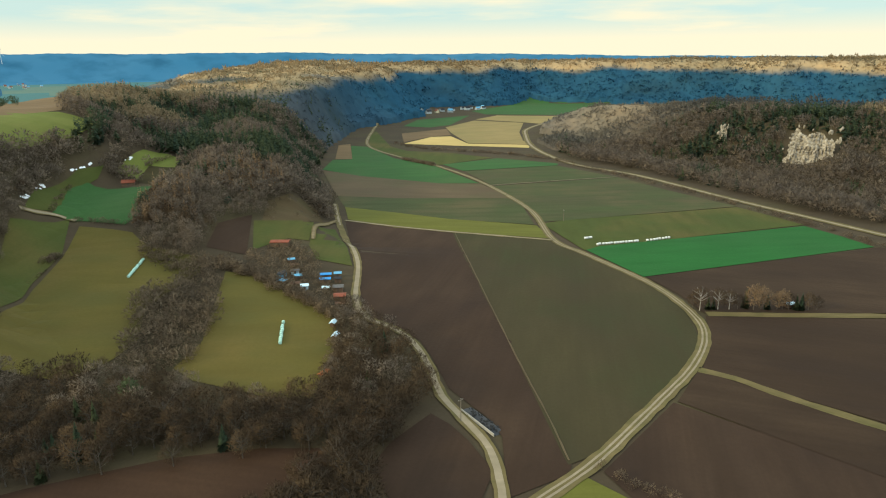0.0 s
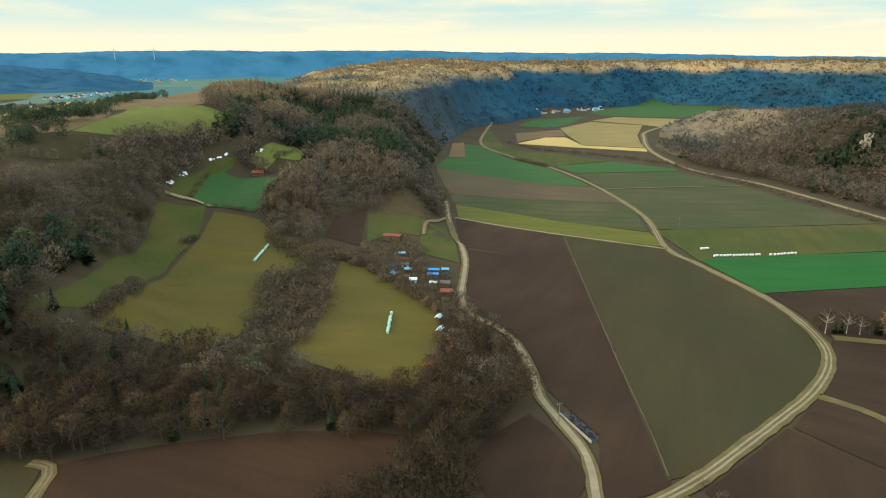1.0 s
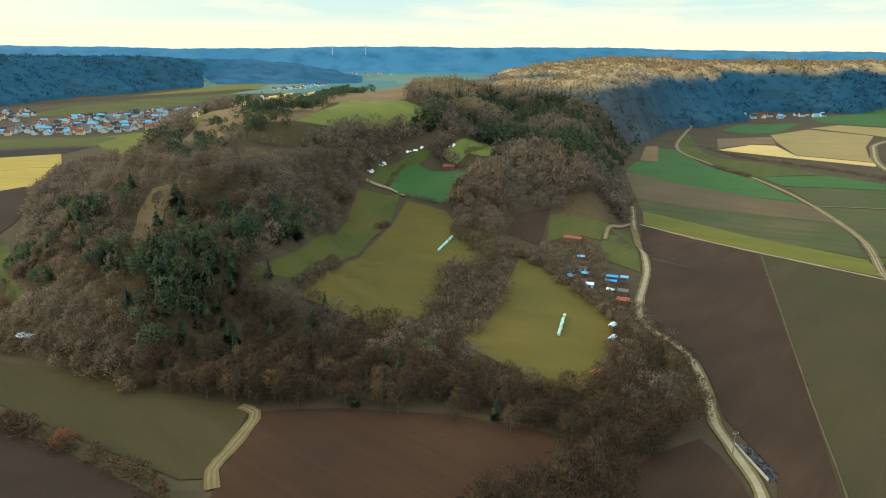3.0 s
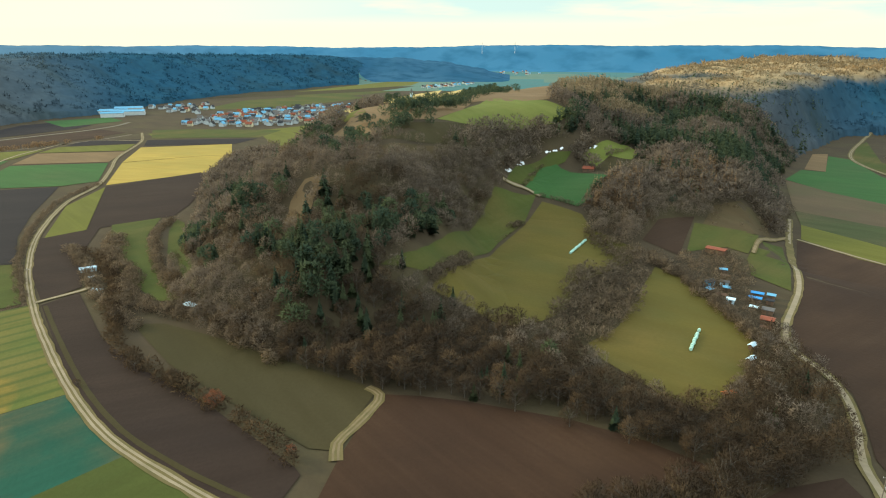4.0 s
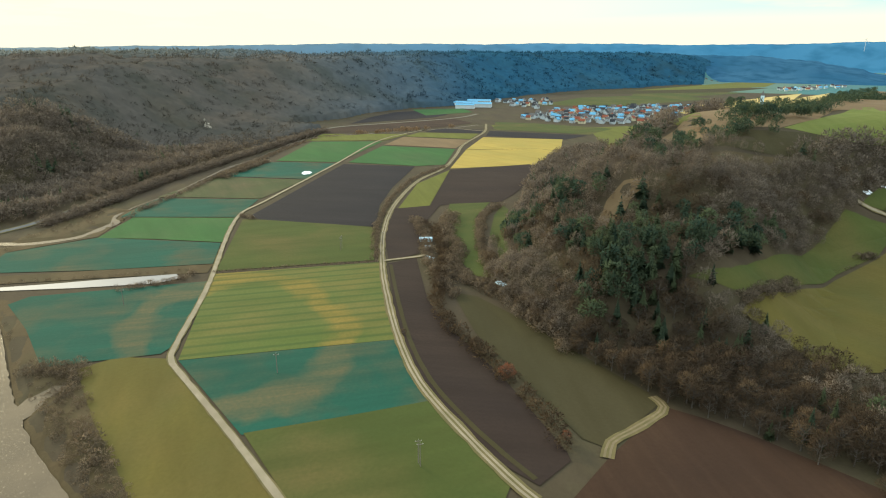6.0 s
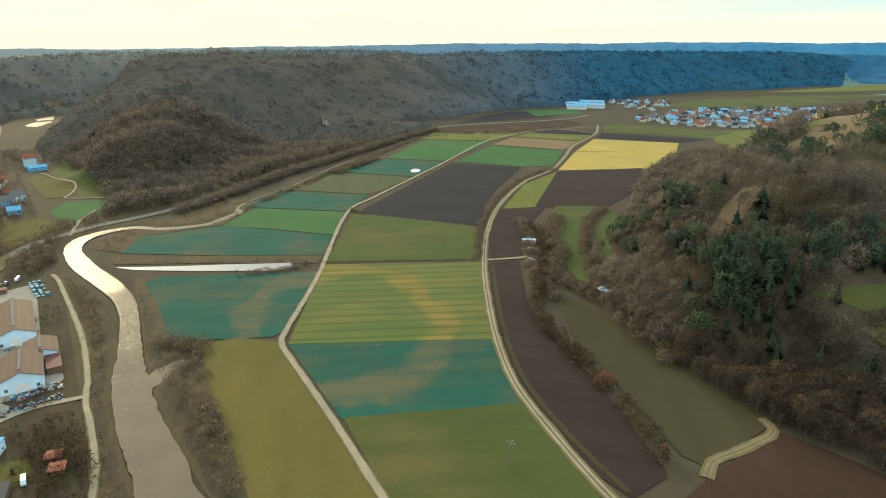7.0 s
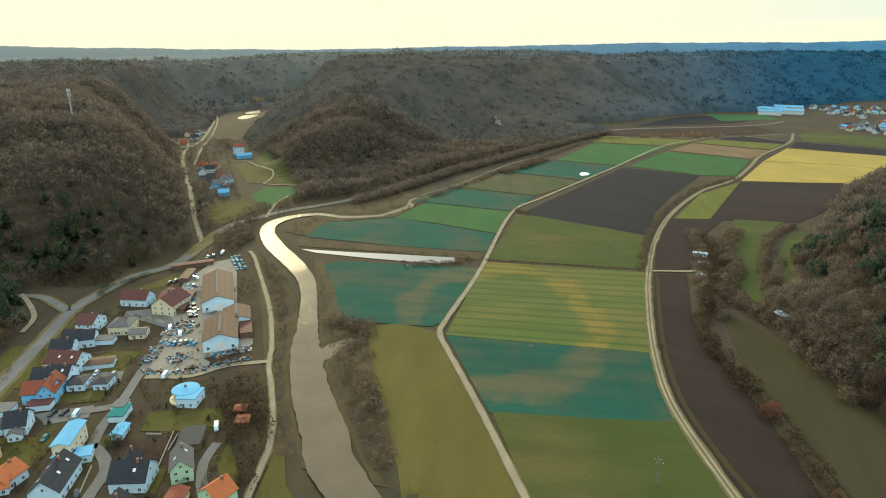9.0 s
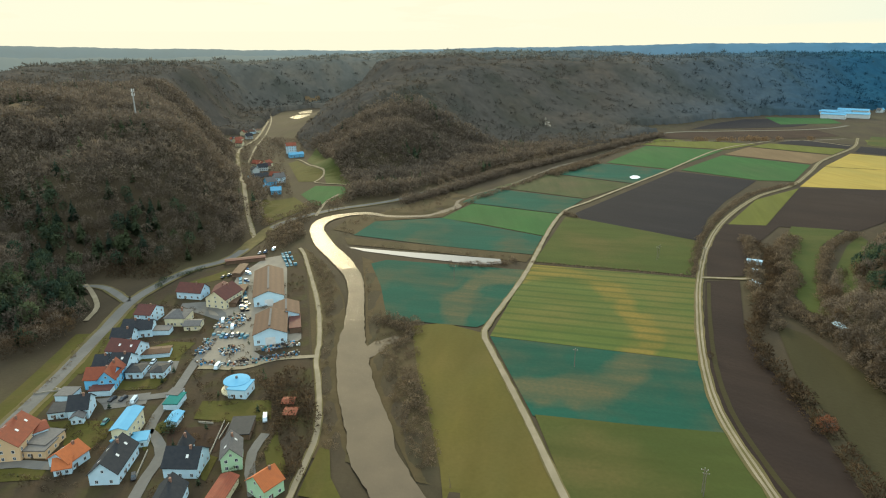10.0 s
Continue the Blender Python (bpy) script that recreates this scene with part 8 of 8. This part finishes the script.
hedge([(-548, -122), (-599, -92), (-660, -60), (-705, -34), (-812, 36), (-880, 82), (-958, 134), (-1037, 193)], 7.0, 13, "belt of bare trees between river and road", seed=61, step=3.0, gaps=0.05, mat=FAR_TWIGS)
hedge([(-575, -56), (-640, -19), (-690, 5), (-760, 41), (-810, 73), (-930, 140)], 3.6, 6, "bare bushes along the river bank", seed=62, step=2.4, gaps=0.3, mat=FAR_TWIGS)
thicket([(-398, -168), (-365, -147), (-310, -121), (-271, -109), (-228, -100), (-190, -88), (-165, -78), (-165, -83), (-200, -93), (-252, -110), (-312, -132), (-390, -166)], 2.6, 1.3, "dry brown reeds and brambles on the river bank", seed=63, keep=0.55, clear=False, mat=SCRUB)
thicket([(-376, -121), (-330, -103), (-290, -94), (-268, -70), (-230, -62), (-190, -50), (-158, -40), (-160, -48), (-190, -61), (-215, -70), (-245, -72), (-300, -98)], 3.0, 1.5, "dry brown reeds and brambles on the river bank", seed=64, keep=0.5, clear=False, mat=SCRUB)
thicket([(-560, -60), (-640, -18), (-720, 22), (-812, 77), (-935, 150), (-932, 136), (-812, 68), (-720, 14), (-640, -26), (-565, -66)], 3.4, 1.6, "dry reeds along the upper river", seed=65, keep=0.7, clear=False, mat=LARCH)
hedge([(-384, -7), (-380, 18), (-376, 47), (-367, 93)], 1.8, 2.2, "low dark hedge between fields", seed=4)
hedge([(-439, 151), (-420, 153), (-369, 139), (-320, 117), (-287, 104), (-257, 98), (-232, 99), (-210, 100), (-180, 102), (-162, 102), (-146, 98)], 5.6, 5, "row of large bare shrubs between fields", seed=5, step=3.4, gaps=0.15, mat=TWIGS)
hedge([(-456, 182), (-405, 156), (-365, 148), (-335, 131), (-312, 132), (-278, 141), (-243, 142), (-213, 142)], 5.5, 11, "belt of bare trees beside the crop", seed=6, step=3.2)
hedge([(-473, 233), (-444, 204), (-381, 173), (-335, 156), (-305, 149)], 4.5, 5, "leafless hedge between grass strips", seed=7, step=2.2)
hedge([(-244, 416), (-227, 411), (-208, 405)], 3, 3.5, "dark hedge below the crop field", mat=SCRUB, seed=8)
hedge([(-262, 417), (-270, 441), (-275, 464)], 2.6, 2.5, "leafless hedge on the slope", seed=9)
hedge([(-234, 357), (-232, 367)], 4, 5, "clump of dark bushes on the meadow", seed=10)
hedge([(-194, 223), (-197, 240), (-211, 276)], 4, 5, "dark hedge running down the meadow", seed=11, step=1.2)
hedge([(-231, 328), (-230, 341), (-230, 352)], 1.6, 2, "thin hedge on the meadow", seed=12, gaps=0.4)
hedge([(-123, 350), (-105, 339), (-86, 321), (-70, 308), (-58, 294), (-51, 290)], 5, 7, "belt of bare shrubs above the meadow", seed=13, step=2.0)
hedge([(-141, 357), (-131, 361), (-117, 344), (-110, 342)], 5, 7, "belt of bare shrubs above the meadow", seed=14, step=2.0)
hedge([(-49, 265), (-47, 244), (-47, 224), (-50, 217)], 4, 4, "bare hedge at the meadow edge", seed=15)
thicket([(-161, 309), (-147, 322), (-141, 357), (-127, 342), (-109, 281), (-108, 248), (-122, 235), (-137, 237), (-143, 268)], 4.0, 6.5, "thicket of bare shrubs between the meadows", seed=16, keep=0.85, clear=False)
thicket([(-187, 379), (-169, 366), (-146, 366), (-139, 352), (-150, 342), (-176, 359)], 4.0, 6, "thicket of bare shrubs above the meadow", seed=17, keep=0.9, clear=False)
hedge([(-48, 809), (-30, 785), (-8, 759)], 4, 6, "bushes at the bend of the farm road", seed=17)
hedge([(-70, 963), (-18, 899), (52, 867), (121, 817), (156, 770)], 4, 7, "bare riverside bushes", seed=18, step=4, gaps=0.3)
hedge([(49, 175), (53, 169), (58, 162), (65, 158)], 3, 4, "bushes beside the field road", seed=19, gaps=0.3)
hedge([(153, 758), (205, 660), (253, 541), (280, 467), (295, 407)], 3, 10, "strip of scrub below the wooded slope", seed=20, step=4, gaps=0.3)
hedge([(-410, -132), (-404, -92), (-399, -60), (-393, -22)], 1.7, 3, "low bare bushes along the backwater", seed=81, step=2.2, gaps=0.3)
hedge([(-372, -60), (-374, -38), (-379, -24), (-386, -20)], 3, 6, "bushes at the end of the backwater", seed=82, step=2)
hedge([(-520, 19), (-508, 29)], 3, 5, "bush at the corner of the field", seed=21)
hedge([(-456, 150), (-418, 142), (-378, 131), (-335, 120), (-290, 116)], 5, 6, "bare shrubs beside the ploughed field", seed=22, step=2.4)
hedge([(-240, -229), (-207, -216), (-192, -215), (-174, -211)], 1.5, 2, "low hedge along the road", seed=23, gaps=0.4)
hedge([(-520, -76), (-585, -50), (-650, -14), (-720, 22), (-782, 60), (-880, 112), (-960, 170), (-985, 240)], 3.2, 5, "thin belt of bare bushes along the river", seed=24, step=5, gaps=0.5)
thicket([(-600, -84), (-700, -28), (-800, 35), (-930, 108), (-990, 150), (-1090, 205), (-1030, 112), (-905, 32), (-766, -58), (-650, -132)], 6, 5.5, "bare scrub and trees between river and wood", seed=61, keep=0.75, clear="ways")
hedge([(-690, 12), (-735, 42), (-775, 66)], 5, 14, "dark clump of bare bushes at the river bend", seed=62, step=3)
hedge([(-995, 240), (-1003, 335), (-1022, 420)], 7, 10, "row of pale bare trees by the river", seed=63, step=9, gaps=0.4, mat=LARCH)
hedge([(-167, -143), (-177, -145)], 4, 1.5, "dark clipped conifer hedge", mat=NEEDLES, seed=25)
hedge([(-310, -232), (-321, -234), (-332, -229), (-346, -221)], 3, 3, "dark hedge beside the road", mat=NEEDLES, seed=26)
thicket([(-282, -97), (-271, -68), (-256, -63), (-210, -52), (-179, -42), (-157, -37), (-161, -46), (-185, -57), (-214, -70), (-248, -83)], 2.6, 2.3, "tangled bare riverside scrub", seed=31, keep=0.75)
thicket([(-400, -171), (-354, -136), (-310, -117), (-271, -104), (-228, -97), (-186, -82), (-164, -72), (-164, -83), (-200, -95), (-252, -113), (-312, -136)], 2.6, 2.3, "tangled bare riverside scrub", seed=32, keep=0.75)
thicket([(-442, -166), (-487, -156), (-535, -117), (-598, -96), (-580, -60), (-517, -86), (-484, -138), (-434, -146)], 5, 2.5, "bare scrub inside the river loop", seed=33, keep=0.5)
thicket([(-204, -119), (-225, -109), (-178, -89), (-151, -85), (-147, -90), (-162, -98)], 3.6, 4.5, "bare fruit trees and scrub behind the gardens", seed=34, keep=0.8, clear=False, mat=TWIGS)
thicket([(-446, -227), (-481, -229), (-536, -207), (-601, -181), (-647, -155), (-563, -171), (-485, -191), (-426, -180), (-397, -186)], 5, 6, "bare trees between road and river", seed=35, keep=0.8)
thicket([(-588, -297), (-759, -327), (-556, -237), (-522, -251), (-416, -221)], 5.5, 5, "bare trees among the hamlet", seed=36, mat=FAR_TWIGS, kinds=MID_BARE, keep=0.6)
thicket([(-932, -435), (-1115, -465), (-1514, -591), (-1517, -534), (-914, -298), (-855, -314), (-783, -305), (-866, -369)], 7, 4.5, "bare trees up the side valley", seed=47, mat=FAR_TWIGS, kinds=MID_BARE, keep=0.9)
thicket([(-481, -278), (-764, -404), (-1204, -535), (-998, -439), (-697, -345), (-412, -223), (-400, -231)], 7, 5, "bare trees beside the side road", seed=48, mat=FAR_TWIGS, kinds=MID_BARE, keep=0.9)
thicket([(-773, -387), (-1000, -420), (-781, -328), (-697, -338)], 6, 6, "bare trees among the hamlet", seed=37, mat=FAR_TWIGS, kinds=MID_BARE, keep=0.5)
thicket([(-150, -197), (-270, -221), (-304, -210), (-351, -154), (-230, -111), (-139, -92), (-128, -178)], 6, 2.4, "garden shrubs between the houses", seed=38, keep=0.55, clear="ways", mat=TWIGS)
thicket([(-150, -197), (-270, -221), (-304, -210), (-351, -154), (-230, -111), (-139, -92), (-128, -178)], 15, 4.0, "dark garden conifers between the houses", seed=83, keep=0.5, clear="ways", mat=NEEDLES, kinds=MID_FIR)
thicket([(-512, -208), (-511, -166), (-444, -182), (-391, -184), (-372, -196), (-457, -212)], 5, 5, "bare trees beside the road", seed=39, keep=0.7)
thicket([(-122, 379), (-101, 402), (-82, 388), (-72, 352), (-53, 300), (-70, 308), (-94, 326), (-114, 345)], 4.4, 4.4, "bare shrubs among the allotments", seed=40, keep=0.8)
thicket([(-119, 550), (-106, 602), (-91, 530), (-85, 498), (-99, 490), (-120, 499)], 6, 7, "bare trees above the lane", seed=46, keep=0.9)
thicket([(-278, -92), (-284, -86), (-279, -66), (-264, -63), (-251, -69), (-244, -75), (-253, -72), (-266, -70), (-270, -80)], 3, 4.5, "dark bushes round the inlet", seed=76, clear=False)
thicket([(-343, -304), (-350, -247), (-339, -227), (-323, -249), (-325, -275)], 5, 6, "bare shrubs and trees beside the junction", seed=84, keep=0.8, mat=TWIGS)
thicket([(-224, -61), (-209, -51), (-191, -48), (-191, -57)], 4, 5, "bare shrubs beside the river meadow", seed=41)
thicket([(-355, 341), (-430, 467), (-1339, 1729), (-1471, 2104), (-465, 718), (-366, 474), (-323, 351), (-313, 312)], 5, 7.5, "scattered dark pines on the dry ridge", seed=42, keep=0.9, kinds=MID_BARE, mat=NEEDLES, clear=False, clump=60)
for px, py, pr in [(-331, 348, 9), (-329, 322, 7), (-327, 373, 7), (-366, 391, 12), (-363, 417, 11), (-354, 433, 9), (-355, 336, 7), (-431, 445, 10), (-337, 305, 8), (-356, 459, 6)]:
    thicket([(px + pr * math.cos(k), py + pr * math.sin(k)) for k in range(6)], 4.2, 9, "clump of dark pines on the dry ridge", seed=int(-px), kinds=PINES, mat=NEEDLES, clear=False)
thicket([(-306, 528), (-305, 561), (-297, 583), (-280, 542), (-292, 525)], 6, 12, "stand of dark pines on the hilltop", seed=43, kinds=MID_BARE, mat=NEEDLES)
thicket([(-219, 489), (-215, 505), (-189, 498), (-182, 474)], 5, 9, "stand of dark spruces on the slope", seed=44, kinds=MID_FIR, mat=NEEDLES)
thicket([(-199, 400), (-210, 428), (-208, 463), (-190, 470), (-172, 440), (-162, 414)], 4.5, 13, "tan leafless larches on the slope", seed=45, kinds=LARCHES, mat=LARCH)
thicket([(-197, 520), (-185, 537), (-147, 540), (-126, 500), (-148, 470), (-176, 490)], 5, 13, "tan leafless larches on the slope", seed=49, kinds=LARCHES, mat=LARCH)
thicket([(-243, 570), (-251, 613), (-224, 612), (-210, 568)], 4.5, 13, "dense stand of dark spruces above the meadow", seed=71, kinds=MID_FIR, mat=NEEDLES)
thicket([(-167, 552), (-180, 597), (-150, 640), (-126, 590), (-129, 558), (-151, 535)], 5, 13, "dense stand of dark spruces below the plateau", seed=72, kinds=MID_FIR, mat=NEEDLES)
hedge([(-258, 500), (-262, 515), (-262, 532)], 5, 7, "dark bushes between the hill plots", seed=73, step=2.5)
hedge([(-244, 529), (-241, 541), (-236, 552)], 4, 5, "bushes between the hill plots", seed=74, step=2.5, gaps=0.3)
thicket([(-125, 429), (-130, 468), (-118, 490), (-101, 500), (-92, 470), (-97, 447)], 7, 3.5, "scattered bushes in the clearing", seed=75, keep=0.4, clear=False)

scrap_heap([(-236 + 5.2 * math.cos(k * 0.6), -151 + 5.6 * math.sin(k * 0.6)) for k in range(10)], 85, 1, "round heap of old machine parts in the works yard", big=1.3)
scrap_heap([(-226, -165), (-220, -158), (-220, -145), (-225, -132), (-235, -115), (-240, -117), (-231, -134), (-225, -146), (-225, -157)], 210, 2, "bank of stones, beams and machine parts round the yard", big=1.2)
scrap_heap([(-229, -166), (-246, -168), (-247, -163), (-236, -160), (-229, -161)], 90, 3, "heap of dark scrap beside the yard road", big=1.2)
scrap_heap([(-259, -170), (-270, -172), (-279, -164), (-273, -155), (-262, -157)], 120, 4, "blue tanks and machines stored in the yard", big=1.7)
scrap_heap([(-240, -137), (-250, -122), (-246, -119), (-236, -133)], 110, 5, "piles of timber and parts beside the hall")
stacked_row((-250, -166), (-251, -149), 8, 2, 1.0, BLUE_STACK, "row of blue-grey crates on the yard")
stacked_row((-254, -165), (-255, -150), 7, 1, 0.8, STONE_CAP, "row of pale stone slabs on pallets")
stacked_row((-384, -179), (-360, -166), 10, 3, 1.2, BLUE_STACK, "rows of blue-green pipes stacked behind the hall")
stacked_row((-331, -187), (-300, -173), 9, 2, 1.3, BLUE_STACK, "row of blue machines parked in the yard")
stacked_row((-297, -171), (-283, -164), 5, 2, 1.3, FILM_BLACK, "row of dark machines parked in the yard")


TREE_MODELS = [tree_model(60 + k, TWIGS, BARK, "leafless grey-brown tree at the edge of the wood", x=-150 + 21 * k, y=164 + 4 * k, tall=10 + k % 3) for k in range(6)]
FIR_MODELS = [tree_model(70 + k, NEEDLES, BARK, "dark green spruce at the edge of the wood", "fir", x=-175 - 30 * k, y=205 + 9 * k, tall=11) for k in range(2)]
BIRCH_BARK = plain("birch_bark", (0.42, 0.40, 0.37), (0.25, 0.23, 0.21), 0.6)
BIRCH = tree_model(80, TWIGS, BIRCH_BARK, "pale-stemmed leafless birch in the field copse", x=139.9, y=302.8, tall=12)
WILLOW = tree_model(81, LARCH, BARK, "tan leafless willow in the field copse", x=172.4, y=302.0, tall=11)
RUSSET = leafy("russet_leaves", (0.16, 0.060, 0.035), (0.24, 0.095, 0.05))
OAK = tree_model(82, RUSSET, BARK, "russet oak still holding dead leaves", x=-150.7, y=100.6, tall=5)
plant_woods()
canopy()
plant(BIRCH, 130.5, 302.3, 13, 26, 1.0)
plant(FIR_MODELS[0], 134.8, 302.9, 8, 124, 1.0)
plant(TREE_MODELS[1], 128.2, 305.4, 9, 302, 1.0)
plant(FIR_MODELS[1], 137.6, 302.9, 7, 194, 1.0)
plant(BIRCH, 145.6, 302.7, 11, 30, 1.0)
plant(TREE_MODELS[2], 150.2, 303.3, 9, 135, 1.0)
plant(FIR_MODELS[0], 154.6, 304.7, 11, 226, 1.0)
plant(WILLOW, 157.5, 301.6, 14, 331, 1.0)
plant(WILLOW, 161.6, 302.3, 13, 62, 1.0)
plant(FIR_MODELS[1], 164.7, 302.2, 9, 139, 1.0)
plant(WILLOW, 169.8, 302.1, 10, 265, 1.0)
plant(FIR_MODELS[0], 178.8, 301.1, 9, 136, 1.0)
plant(FIR_MODELS[1], 181.4, 301.0, 10, 199, 1.0)
plant(TREE_MODELS[3], 175.5, 301.9, 10, 45, 1.0)
plant(TREE_MODELS[4], 185.0, 300.9, 10, 290, 1.0)
plant(TREE_MODELS[0], 189.3, 300.8, 8, 35, 1.0)
plant(OAK, -197.5, 101.0, 8, 186, 1.3)
plant(TREE_MODELS[1], -255.3, 74.1, 4, 310, 1.2)
plant(TREE_MODELS[0], -306.6, 112.1, 9, 10, 1.3)
plant(TREE_MODELS[2], -251.3, 95.8, 7, 150, 1.4)
plant(TREE_MODELS[3], -229.5, 100.8, 6, 140, 1.4)
plant(FIR_MODELS[0], -179.2, 223.2, 11, 176, 1.0)
plant(FIR_MODELS[1], -178.4, 195.4, 10, 95, 1.0)
plant(FIR_MODELS[0], -168.8, 200.4, 10, 50, 1.0)
plant(FIR_MODELS[1], -26.0, 254.8, 11, 14, 1.0)
plant(FIR_MODELS[0], -30.2, 226.1, 9, 115, 1.0)
